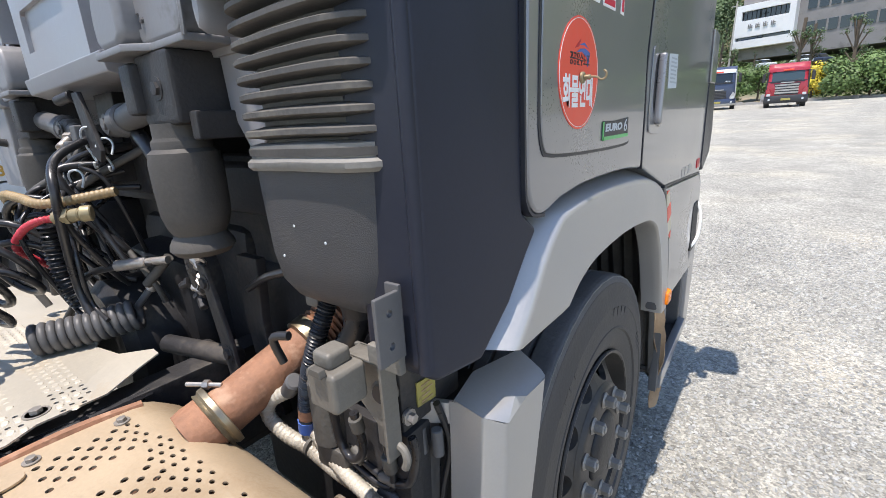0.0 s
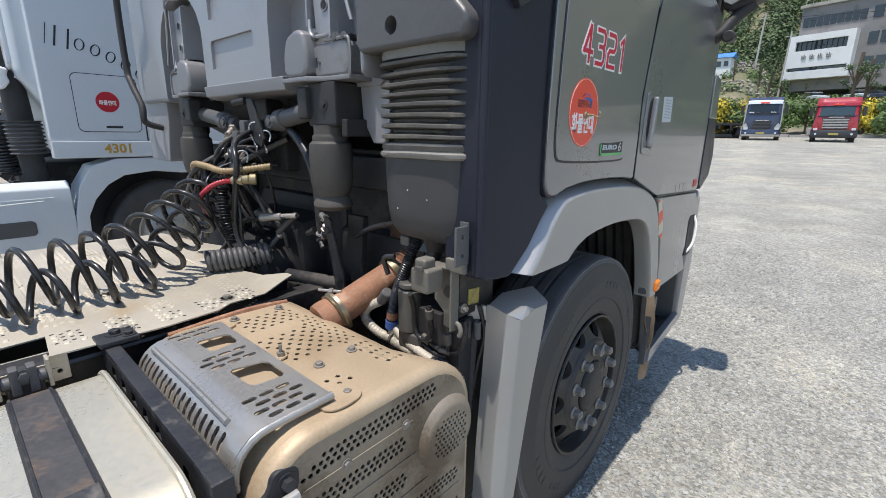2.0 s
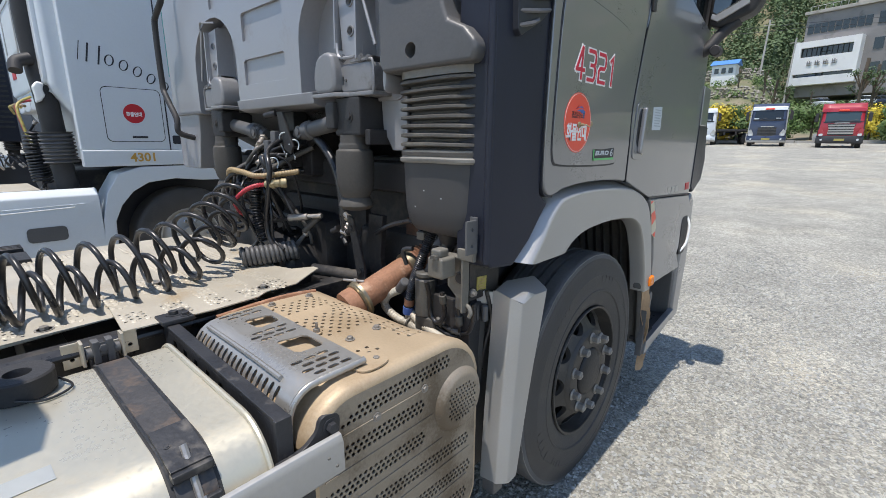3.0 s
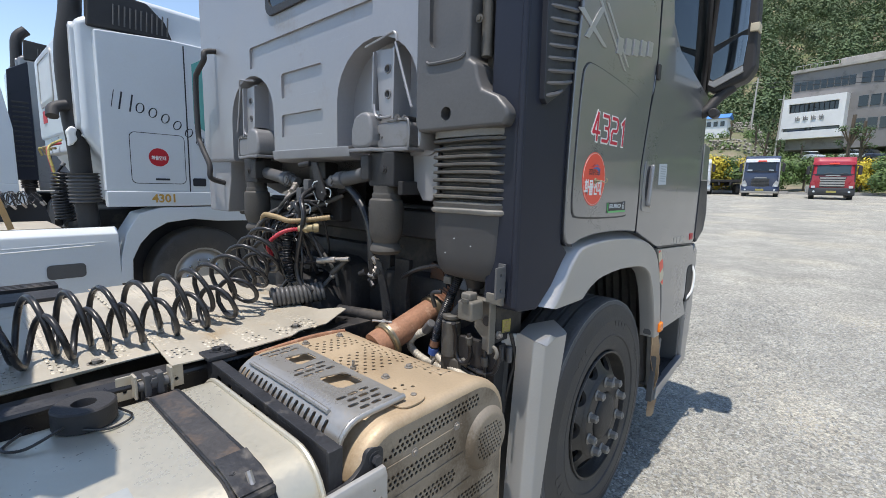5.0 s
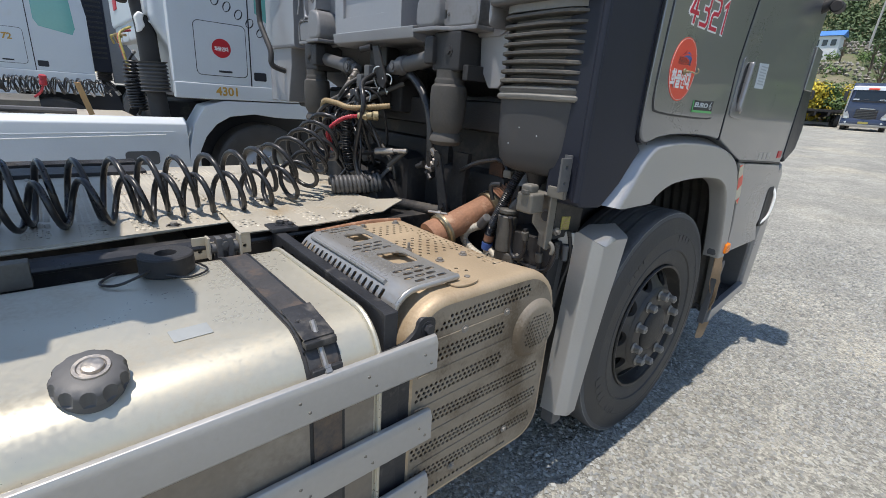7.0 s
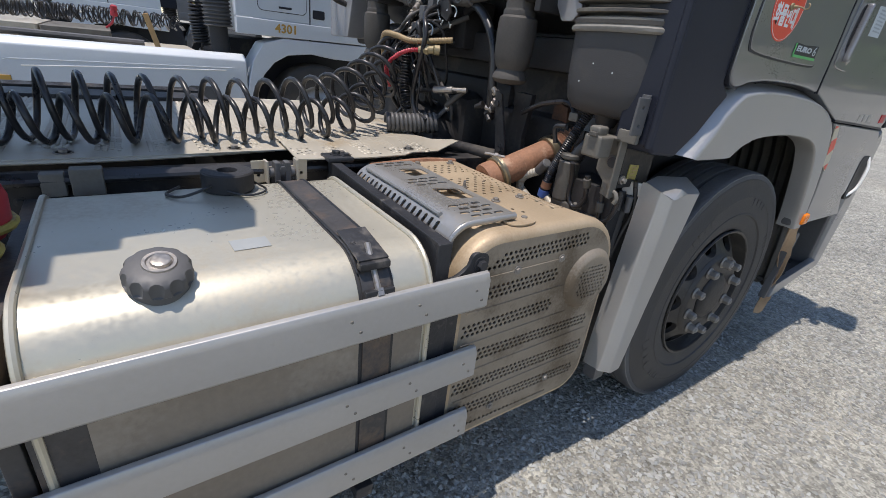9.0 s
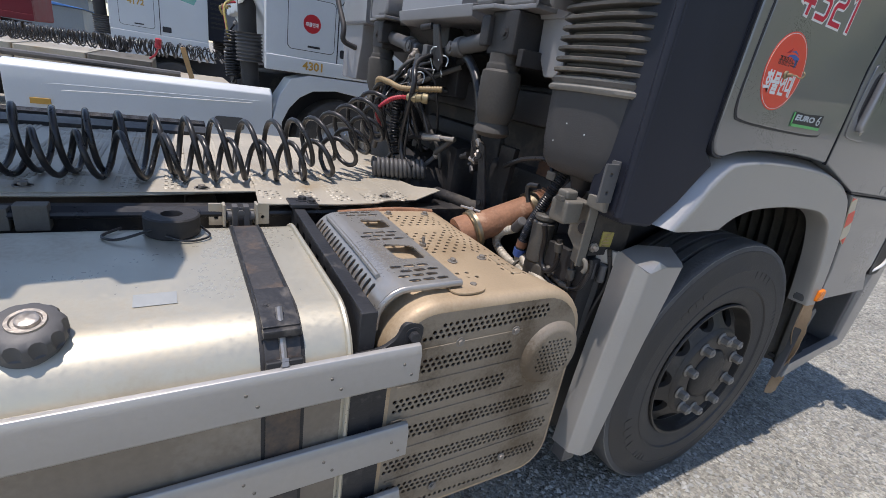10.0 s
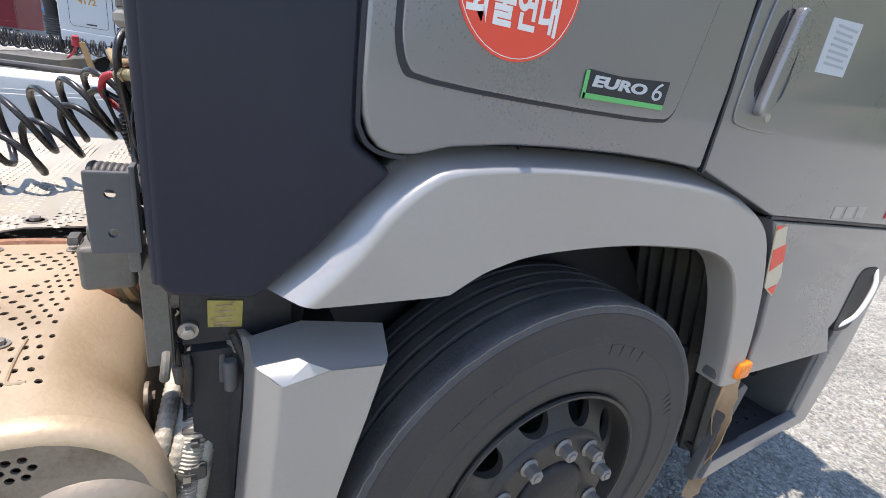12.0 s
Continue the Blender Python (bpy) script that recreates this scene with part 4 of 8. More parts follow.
def build_mudguard():
    rows = ((1.056, 0.541, 0.577, 0.737), (0.95, 0.536, 0.572, 0.714), (0.80, 0.524, 0.560, 0.676), (0.65, 0.512, 0.548, 0.645), (0.50, 0.504, 0.540, 0.617), (0.385, 0.500, 0.535, 0.597))
    crest = (0.024, 0.022, 0.011, 0.008, -0.009, -0.010, 0.004, -0.003, -0.003, 0.002, 0.006)
    vs = []
    for r, (z, a, b, c) in enumerate(rows):
        line = [(-0.425, a - 0.004), (-0.405, a), (-0.366, a + 0.002), (-0.358, a + 0.006), (-0.336, b - 0.005), (-0.3305, b + 0.004), (-0.3315, b + 0.45 * (c - b)), (-0.333, c - 0.008), (-0.337, c), (-0.347, c + 0.004), (-0.40, c + 0.006)]
        vs += [(x, y, z + (crest[i] if r == 0 else 0.0)) for i, (x, y) in enumerate(line)]
    k = 11
    shell = poly_bm(vs, [[r * k + i, r * k + i + 1, (r + 1) * k + i + 1, (r + 1) * k + i] for r in range(len(rows) - 1) for i in range(k - 1)])
    bmesh.ops.recalc_face_normals(shell, faces=shell.faces[:])
    bmesh.ops.solidify(shell, geom=shell.faces[:], thickness=0.005)
    g = part("mudguard", shell, M["fender"], truck, "silver mudguard behind the front wheel")
    top = [(-0.417, 0.540, 1.083), (-0.362, 0.543, 1.067), (-0.3305, 0.579, 1.046), (-0.337, 0.614, 1.077), (-0.331, 0.648, 1.061), (-0.336, 0.738, 1.054), (-0.348, 0.744, 1.062), (-0.40, 0.750, 1.090), (-0.43, 0.62, 1.094)]
    facet = poly_bm(top, [[0, 1, 3, 4, 5, 6, 7, 8], [1, 2, 3], [2, 4, 3]])
    bmesh.ops.recalc_face_normals(facet, faces=facet.faces[:])
    bmesh.ops.solidify(facet, geom=facet.faces[:], thickness=0.004)
    part("top_plate", facet, M["fender"], g)
    broken = ((1.04, 0.541, 0.0), (0.95, 0.536, 0.0), (0.86, 0.528, 0.002), (0.80, 0.524, 0.006), (0.745, 0.520, 0.012))
    vs = []
    for z, a, cut in broken:
        vs += [(-0.475, a - 0.030 + cut, z), (-0.460, a - 0.020 + cut, z), (-0.452, a - 0.004, z - cut), (-0.462, a + 0.004, z)]
    strip = poly_bm(vs, [[r * 4 + i, r * 4 + i + 1, (r + 1) * 4 + i + 1, (r + 1) * 4 + i] for r in range(len(broken) - 1) for i in range(3)])
    bmesh.ops.solidify(strip, geom=strip.faces[:], thickness=0.004)
    part("inner_strip", strip, M["duct"], g, "broken dark inner strip")
    part("strip_bridge", prism([(-0.475, 0.510), (-0.46, 0.520), (-0.425, 0.538), (-0.43, 0.55), (-0.48, 0.53)], "z", 1.03, 1.075, 0.004), M["fender"], g)
    part("inner_arch", prism([(0.46, 1.04), (0.70, 1.04), (0.64, 0.8), (0.58, 0.6), (0.55, 0.4), (0.46, 0.4), (0.455, 0.7)], "x", -0.68, -0.46, 0.004), M["black"], g)
    part("bottom_bracket", box(-0.42, -0.365, 0.50, 0.555, 0.335, 0.39, 0.006), M["duct"], g)
    for z in (0.80, 0.68, 0.56):
        part("stay", box(-0.47, -0.435, 0.44, 0.475, z, z + 0.03, 0.005), M["valve_dark"], g)


def build_side_deflector():
    d = [(0.43, 1.20), (0.445, 1.183), (0.545, 1.176), (0.62, 1.25), (0.68, 1.32), (0.72, 1.36), (0.665, 1.40), (0.663, 1.7), (0.672, 1.98), (0.70, 2.20), (0.70, 3.4), (0.43, 3.4)]
    n = len(d)
    bm = prism(d, "x", -0.50, -0.36, 0.0)
    for v in bm.verts:
        if v.co.x > -0.4:
            v.co.x = -0.372 + 0.028 * min(1.0, (v.co.y - 0.43) / 0.2)
    panel = part("side_deflector", soften(bm, 0.018, 4, 0.7), M["navy"], truck, "dark satin side air deflector panel")
    part("grille_opening", prism([(0.49, 2.20), (0.69, 2.27), (0.682, 1.95), (0.62, 1.90), (0.515, 1.845), (0.50, 1.86)], "x", -0.40, -0.345, 0.003), M["ink_and_shade"], panel)
    for i in range(9):
        z = 1.87 + i * 0.038
        y1 = min(0.685, 0.54 + 0.06 * (i + 1))
        part("louvre", tube([(-0.352, 0.505, z), (-0.338, (0.505 + y1) / 2, z + 0.012), (-0.345, y1, z + 0.03)], 0.007, 6, 3), M["duct"], panel)
    part("warning_label", prism([(0.486, 1.086), (0.534, 1.081), (0.536, 1.127), (0.487, 1.132)], "x", -0.456, -0.453), M["yellow"], truck, "worn yellow warning label")
    for k in range(4):
        part("label_bar", box(-0.4535, -0.4520, 0.497, 0.526 - 0.006 * (k % 2), 1.090 + 0.010 * k, 1.0925 + 0.010 * k), M["cardboard"], truck)
    part("label_plate", box(-0.472, -0.456, 0.45, 0.61, 1.055, 1.20, 0.004), M["frame"], truck)
    bk = part("hinge_bracket", carve(box(-0.411, -0.403, 0.366, 0.414, 1.232, 1.335, 0.003), join(*[rod((-0.43, 0.391, z), (-0.38, 0.391, z), 0.006, 10) for z in (1.308, 1.259)])), M["duct"], truck)
    part("bracket_lip", box(-0.43, -0.403, 0.411, 0.418, 1.232, 1.342, 0.002), M["duct"], bk)
    part("bracket_foot", box(-0.47, -0.404, 0.402, 0.416, 1.205, 1.24, 0.003), M["valve"], bk)
    part("rear_edge", tube([(-0.385, 0.437, 1.20), (-0.383, 0.434, 1.6), (-0.383, 0.434, 2.2), (-0.385, 0.436, 3.3)], 0.011, 10, 3), M["navy"], panel)


def build_intake():
    cx, cy, rx, ry = -0.590, 0.562, 0.172, 0.160

    def oval(profile, n=48, square=4.6):
        vs, fs = [], []
        for s, z in profile:
            for k in range(n):
                a = 2 * math.pi * k / n
                c, w = math.cos(a), math.sin(a)
                vs.append((cx + rx * s * math.copysign(abs(c) ** (2 / square), c), cy + ry * s * math.copysign(abs(w) ** (2 / square), w), z))
        for i in range(len(profile) - 1):
            for k in range(n):
                fs.append([i * n + k, i * n + (k + 1) % n, (i + 1) * n + (k + 1) % n, (i + 1) * n + k])
        fs += [list(range(n))[::-1], list(range(len(vs) - n, len(vs)))]
        return poly_bm(vs, fs)

    def wavy(bm, amount):
        for v in bm.verts:
            v.co.z += amount * noise.noise((v.co.x * 6, v.co.y * 6, v.co.z * 14))
        return bm

    prof, ribs = [], 8
    z0, z1 = 1.535, 1.752
    for i in range(ribs):
        h = (z1 - z0) / ribs
        z = z0 + i * h
        prof += [(0.84, z), (0.84, z + h * 0.18), (0.91, z + h * 0.28), (0.99, z + h * 0.34), (1.012, z + h * 0.42), (1.012, z + h * 0.68), (0.99, z + h * 0.76), (0.91, z + h * 0.84), (0.84, z + h * 0.95)]
    inlet = part("air_intake", wavy(oval(prof + [(0.84, z1), (0.84, z1 + 0.02)], 64), 0.0032), M["bellow"], truck, "dusty ribbed rubber intake bellows")
    part("collar", wavy(oval([(0.9, 1.495), (1.0, 1.492), (1.03, 1.498), (1.03, 1.506), (0.99, 1.512), (0.99, 1.532), (0.9, 1.536)]), 0.003), M["collar"], inlet)
    part("collar_strap", oval([(0.97, 1.514), (1.004, 1.515), (1.004, 1.526), (0.97, 1.527)]), M["spring"], inlet)
    part("upper_collar", oval([(0.9, 1.748), (0.985, 1.750), (0.985, 1.774), (0.9, 1.776)]), M["collar"], inlet)
    bowl = part("air_bowl", oval([(0.30, 1.252), (0.60, 1.255), (0.78, 1.266), (0.885, 1.296), (0.93, 1.345), (0.945, 1.40), (0.965, 1.50)], 48, 4.6), M["bowl"], inlet, "grained black plastic dust bowl")
    for x, z in ((-0.62, 1.405), (-0.545, 1.385), (-0.66, 1.35)):
        part("bowl_speck", lathe([(0.0025, 0), (0.002, 0.0012)], (x, 0.4095 + 0.0, z), (0, -1, 0), 8), M["paper"], bowl)
    part("bowl_spout", lathe([(0.05, 0), (0.035, -0.03), (0.03, -0.05)], (-0.59, 0.50, 1.272), (0, 0, 1), 14), M["black"], inlet)
    part("drain_hose", tube([(-0.585, 0.50, 1.25), (-0.60, 0.49, 1.19), (-0.645, 0.47, 1.12), (-0.67, 0.46, 1.02)], 0.024, 12), M["hose"], inlet)
    # moulded duct above the bellows
    duct = prism([(-0.785, 1.772), (-0.415, 1.772), (-0.40, 1.80), (-0.405, 1.825), (-0.445, 1.865), (-0.505, 1.892), (-0.522, 1.93), (-0.53, 1.972), (-0.56, 1.99), (-0.55, 3.3), (-0.80, 3.3), (-0.80, 1.80)], "y", 0.385, 0.66, 0.022, 4)
    duct = carve(duct, join(rod((-0.652, 0.36, 1.826), (-0.652, 0.43, 1.826), 0.023, 20), prism(rounded(-0.735, -0.585, 2.045, 2.60, 0.03), "y", 0.36, 0.402)))
    du = part("intake_duct", duct, M["duct"], truck, "moulded grey-black intake duct")
    part("duct_hole", rod((-0.652, 0.425, 1.826), (-0.652, 0.432, 1.826), 0.023, 20), M["ink_and_shade"], du)
    part("duct_lip", tube([(-0.745, 0.386, 2.005), (-0.72, 0.383, 1.995), (-0.60, 0.383, 1.995), (-0.575, 0.386, 2.01)], 0.006, 6), M["duct"], du)
    # dark box added to fill the dark gap beside the duct
    part("duct_gap_backing", box(-0.56, -0.42, 0.52, 0.66, 1.90, 3.2, 0.02), M["duct"], du)
    part("duct_stay", join(rod((-0.53, 0.44, 2.0), (-0.53, 0.44, 3.2), 0.018, 12), box(-0.55, -0.44, 0.47, 0.50, 1.93, 2.02, 0.006), bolt((-0.54, 0.41, 2.11), (0, -1, 0), 0.009)), M["valve_dark"], du)


def build_cab_mounts():
    def mount(flip):
        s = (lambda bm: mirror_x(bm)) if flip else (lambda bm: bm)
        dome = eased([(-1.168, 1.726), (-1.035, 1.726), (-1.035, 1.815), (-1.05, 1.862), (-1.09, 1.872), (-1.145, 1.855), (-1.168, 1.80)], 1, 0.2)
        sh = part("cab_mount", s(prism(dome, "y", 0.372, 0.56, 0.018, 3)), M["mount"], truck, "dusty grey cab mount bracket")
        part("mount_cover", s(carve(prism(rounded(-1.045, -0.862, 1.726, 1.826, 0.022, 4), "y", 0.408, 0.56, 0.010, 3), box(-1.036, -1.022, 0.38, 0.425, 1.757, 1.785))), M["mount"], sh)
        part("mount_rim", s(join(prism([(-1.172, 0.366), (-1.03, 0.366), (-0.99, 0.404), (-0.856, 0.404), (-0.856, 0.56), (-1.172, 0.56)], "z", 1.713, 1.728, 0.004), tube([(-0.858, 0.408, 1.722), (-0.855, 0.409, 1.77), (-0.860, 0.409, 1.820), (-0.88, 0.409, 1.830), (-0.98, 0.409, 1.830)], 0.005, 6))), M["mount"], sh)
        up = carve(prism([(-1.045, 1.825), (-0.94, 1.825), (-0.935, 1.86), (-0.945, 2.10), (-1.07, 2.11), (-1.06, 2.00)], "y", 0.425, 0.437, 0.003), join(*[rod((-0.995, 0.40, z), (-0.995, 0.46, z), 0.014, 14) for z in (2.03, 1.935)]))
        part("upright", s(up), M["rear_paint"], sh)
        part("upright_flange", s(join(prism([(0.40, 1.835), (0.50, 1.835), (0.50, 2.12), (0.405, 2.10)], "x", -0.946, -0.936, 0.002), prism([(0.405, 1.88), (0.50, 1.88), (0.50, 2.12), (0.41, 2.10)], "x", -1.072, -1.064, 0.002), tube([(-1.062, 0.412, 1.90), (-1.05, 0.408, 1.858), (-1.02, 0.408, 1.846), (-0.955, 0.408, 1.848), (-0.942, 0.41, 1.88)], 0.006, 6), tube([(-0.925, 0.40, 2.11), (-0.89, 0.405, 2.00), (-0.845, 0.41, 1.87)], 0.0055, 6), tube([(-1.10, 0.397, 2.12), (-1.0, 0.396, 2.135), (-0.93, 0.396, 2.145), (-0.915, 0.398, 2.11)], 0.0045, 6))), M["rear_paint"], sh)
        for z in (2.03, 1.935):
            part("upright_hole_rim", s(lathe([(0.014, 0), (0.019, 0.0), (0.018, 0.004), (0.014, 0.004), (0.014, 0)], (-0.995, 0.425, z), (0, -1, 0), 18, ring=True)), M["mount"], sh)
        for x, z, r in ((-1.025, 1.846, 0.009), (-0.925, 1.835, 0.011), (-0.885, 1.832, 0.009), (-1.01, 1.77, 0.006)):
            part("mount_bolt", s(bolt((x, 0.412, z), (0, -1, 0), r)), M["duct"], sh)
        part("cable_guide", s(box(-0.945, -0.87, 0.415, 0.47, 1.822, 1.842, 0.006)), M["black"], sh)
        part("mount_block", s(join(box(-1.085, -0.93, 0.40, 0.56, 1.575, 1.714, 0.012), box(-1.115, -1.06, 0.38, 0.44, 1.60, 1.70, 0.01), box(-0.93, -0.90, 0.42, 0.54, 1.545, 1.60, 0.006), bolt((-0.99, 0.40, 1.645), (0, -1, 0), 0.014))), M["black"], sh)
        part("air_spring", s(lathe([(0.035, 1.30), (0.055, 1.305), (0.066, 1.318), (0.064, 1.330), (0.052, 1.350), (0.062, 1.368), (0.069, 1.395), (0.071, 1.45), (0.071, 1.50), (0.068, 1.522), (0.058, 1.530), (0.058, 1.545), (0.052, 1.552), (0.052, 1.58)], (-1.012, 0.435, 0), (0, 0, 1), 32)), M["spring"], sh, "dusty black air spring")
        part("lateral_rod", s(join(rod((-1.40, 0.45, 1.592), (-1.10, 0.45, 1.635), 0.032, 16, 0.008), rod((-1.36, 0.45, 1.598), (-1.31, 0.45, 1.604), 0.040, 16, 0.006), rod((-1.40, 0.45, 1.592), (-1.44, 0.45, 1.586), 0.024, 12, 0.004), bolt((-1.38, 0.42, 1.595), (0, -1, 0), 0.016))), M["duct"], sh)

    mount(False)
    mount(True)
    part("gusset", prism([(-0.93, 1.72), (-0.79, 1.72), (-0.79, 1.56), (-0.82, 1.525), (-0.87, 1.525), (-0.92, 1.60)], "y", 0.50, 0.52, 0.006), M["rear_paint"], truck)
    part("grab_rail", tube([(-2.56, 0.42, 2.36), (-2.56, 0.34, 2.34), (-2.56, 0.33, 2.29), (-2.66, 0.33, 2.24), (-2.70, 0.33, 2.18), (-2.70, 0.33, 1.88), (-2.66, 0.33, 1.80), (-2.57, 0.34, 1.68), (-2.555, 0.34, 1.60), (-2.55, 0.42, 1.57)], 0.016, 10), M["black"], truck, "black bent grab rail")
    block = part("valve_block", join(box(-1.74, -1.42, 0.50, 0.66, 1.40, 1.60, 0.015), box(-1.68, -1.50, 0.44, 0.52, 1.44, 1.52, 0.01), box(-1.62, -1.57, 0.42, 0.45, 1.47, 1.55, 0.006), box(-1.70, -1.55, 0.50, 0.58, 1.60, 1.70, 0.01)), M["frame"], truck, "dark valve block with air fittings")
    for i in range(6):
        part("fitting", rod((-1.69 + 0.05 * i, 0.50, 1.50 + 0.04 * (i % 3)), (-1.69 + 0.05 * i, 0.44, 1.49 + 0.04 * (i % 3)), 0.012, 8, 0.002), M["black"], block)


def build_chassis():
    fr = part("frame_rail", prism([(-1.20, 0.70), (-1.12, 0.70), (-1.12, 0.72), (-1.185, 0.72), (-1.185, 0.97), (-1.12, 0.97), (-1.12, 0.99), (-1.20, 0.99)], "y", -4.2, 2.4, 0.003), M["frame"], truck)
    part("frame_web", prism([(-1.13, 0.70), (-1.122, 0.70), (-1.122, 0.985), (-1.13, 0.985)], "y", -4.2, 0.9), M["frame"], fr)
    part("frame_rail", mirror_x(prism([(-1.20, 0.70), (-1.12, 0.70), (-1.12, 0.99), (-1.20, 0.99)], "y", -4.2, 2.4, 0.003)), M["frame"], truck)
    for y in (-3.0, -1.6, -0.5, 0.5, 1.6):
        part("cross_member", box(-2.0, -1.16, y - 0.05, y + 0.05, 0.72, 0.95, 0.01), M["frame"], truck)
    fb = mesh_of("frame_bolt", bolt((0, 0, 0), (1, 0, 0), 0.009), M["frame"])
    for i in range(17):
        piece("frame_bolt", fb, fr, Matrix.Translation((-1.122, -2.0 + 0.12 * i, 0.93)))
    # engine and gearbox shapes under the cab
    part("engine", join(box(-1.95, -1.2, 0.62, 2.2, 0.55, 1.30, 0.06), box(-1.85, -1.35, 0.5, 0.9, 0.75, 1.22, 0.08), rod((-1.6, 0.35, 0.95), (-1.6, 0.75, 0.95), 0.2, 20, 0.03)), M["frame"], truck, "dark oily engine and gearbox")
    # filler blocks added to give the gap under the cab a dark background
    part("dark_bulkhead", join(box(-2.45, -0.80, 0.66, 0.70, 0.55, 1.50, 0.02), box(-2.40, -2.0, 0.50, 0.75, 0.6, 1.35, 0.05), box(-1.25, -0.82, 0.60, 0.75, 0.45, 1.20, 0.05)), M["frame"], truck)
    part("engine_bracket", prism([(-1.02, 0.85), (-0.95, 0.85), (-0.98, 1.10), (-0.96, 1.27), (-1.05, 1.27), (-1.06, 1.10)], "y", 0.52, 0.545, 0.004), M["frame"], truck)
    part("rusty_bracket", prism([(-0.94, 1.12), (-0.84, 1.10), (-0.86, 1.24), (-0.93, 1.26)], "y", 0.62, 0.65, 0.006), M["rust_dark"], truck)
    part("axle", rod((-2.5, 1.243, 0.53), (-0.66, 1.243, 0.53), 0.07, 14), M["frame"], truck)
    part("inner_wing", join(box(-0.78, -0.74, 0.60, 0.9, 0.75, 1.5, 0.01), box(-0.74, -0.50, 0.60, 0.64, 0.42, 1.45, 0.01)), M["black"], truck)


def build_wheel(name, flip=False):
    YC, ZC = 1.248, 0.527
    at, d = (-0.68, YC, ZC), (1, 0, 0)
    w = under(new(name), truck)
    prof = [(0.300, 0.03), (0.335, 0.0), (0.42, -0.01), (0.50, 0.0), (0.528, 0.018), (0.530, 0.150), (0.530, 0.280), (0.525, 0.291), (0.512, 0.2935), (0.500, 0.2935), (0.47, 0.301), (0.452, 0.3045), (0.448, 0.302), (0.41, 0.305), (0.385, 0.3035), (0.382, 0.306), (0.376, 0.3055), (0.372, 0.2995), (0.345, 0.297), (0.318, 0.291), (0.303, 0.284), (0.301, 0.27)]
    rib = [(0.525, 0.012), (0.535, 0.018), (0.548, 0.035)]
    for g in (0.075, 0.122, 0.169, 0.216):
        rib += [(0.552, g - 0.0075), (0.5335, g - 0.006), (0.5335, g + 0.006), (0.552, g + 0.0075)]
    rib += [(0.552, 0.262), (0.549, 0.278), (0.544, 0.286), (0.537, 0.2885), (0.526, 0.2905)]
    s = (lambda bm: mirror_x(bm)) if flip else (lambda bm: bm)
    ty = part("tyre", s(lathe(prof + [prof[0]], at, d, 96, ring=True)), M["rubber"], w, "black rubber tyre with dusty tread ribs")
    part("tread", s(lathe(rib + [rib[0]], at, d, 96, ring=True)), M["tread"], ty, "dusty grey tread with worn circumferential grooves")
    for a0, a1, r0, r1 in ((196, 222, 0.40, 0.46), (228, 243, 0.415, 0.455), (20, 32, 0.415, 0.455), (60, 82, 0.41, 0.45), (120, 140, 0.41, 0.45)):
        k = 4
        for i in range(k):
            a = radians(a0 + (a1 - a0) * i / k)
            b = radians(a0 + (a1 - a0) * (i + 0.62) / k)
            if not flip:
                part("sidewall_mark", prism([(YC + r * math.cos(q), ZC + r * math.sin(q)) for r, q in ((r0, a), (r0, b), (r1, b), (r1, a))], "x", -0.3788, -0.3755), M["rubber"], ty)
    YC, ZC = YC + 0.005, ZC - 0.008
    at = (-0.68, YC, ZC)
    barrel = lathe([(0.300, 0.05), (0.300, 0.282), (0.307, 0.288), (0.304, 0.295), (0.297, 0.294), (0.293, 0.272), (0.291, 0.245), (0.286, 0.236)], at, d, 60, ring=True)
    centre = lathe([(0.205, 0.292), (0.196, 0.304), (0.186, 0.308), (0.120, 0.308), (0.112, 0.302), (0.112, 0.28), (0.205, 0.28)], at, d, 60, ring=True)
    # sloping disc with ten round hand holes, each with its wall
    vs, fs = [], []
    half, r0, r1, rc, k = math.pi / 10, 0.200, 0.288, 0.245, 24
    for i in range(10):
        mid_a, base = 2 * half * i, len(vs)
        for j in range(k):
            leg, f_ = divmod(j * 8 / k, 2)
            u_, v_ = ((1, f_ - 1), (1 - f_, 1), (-1, 1 - f_), (f_ - 1, -1))[int(leg)]
            q = math.atan2(v_ * 1.3, u_)
            hole = (rc + 0.038 * math.cos(q), 0.043 * math.sin(q) / rc)
            edge = (rc + (r1 - rc if u_ > 0 else rc - r0) * u_, half * v_)
            for (r_, a_), sink in ((edge, 0.0), (hole, 0.0), (hole, 0.022)):
                h_ = 0.236 + (r1 - r_) / (r1 - r0) * 0.058 - sink
                vs.append((at[0] + h_, YC + r_ * math.cos(mid_a + a_), ZC + r_ * math.sin(mid_a + a_)))
        for j in range(k):
            p, q = base + 3 * j, base + 3 * ((j + 1) % k)
            fs += [[p, q, q + 1, p + 1], [p + 1, q + 1, q + 2, p + 2]]
    disc = poly_bm(vs, fs)
    bmesh.ops.recalc_face_normals(disc, faces=disc.faces[:])
    rim = part("rim", s(join(barrel, centre, disc)), M["rim"], w, "black steel disc rim with round hand holes")
    lip = part("rim_lip", s(lathe([(0.302, 0.288), (0.309, 0.292), (0.307, 0.2975), (0.300, 0.2965), (0.302, 0.288)], at, d, 60, ring=True)), M["rim"], w)
    if not flip:
        jag = [(at[0] + 0.2855 + 0.0012 * noise.noise((i * 0.9, 1.0, 0)), YC - 0.005 + (0.5425 + 0.0028 * noise.noise((i * 0.55, 0, 0))) * math.cos(2 * math.pi * i / 180), ZC + 0.008 + (0.5425 + 0.0028 * noise.noise((i * 0.55, 0, 0))) * math.sin(2 * math.pi * i / 180)) for i in range(181)]
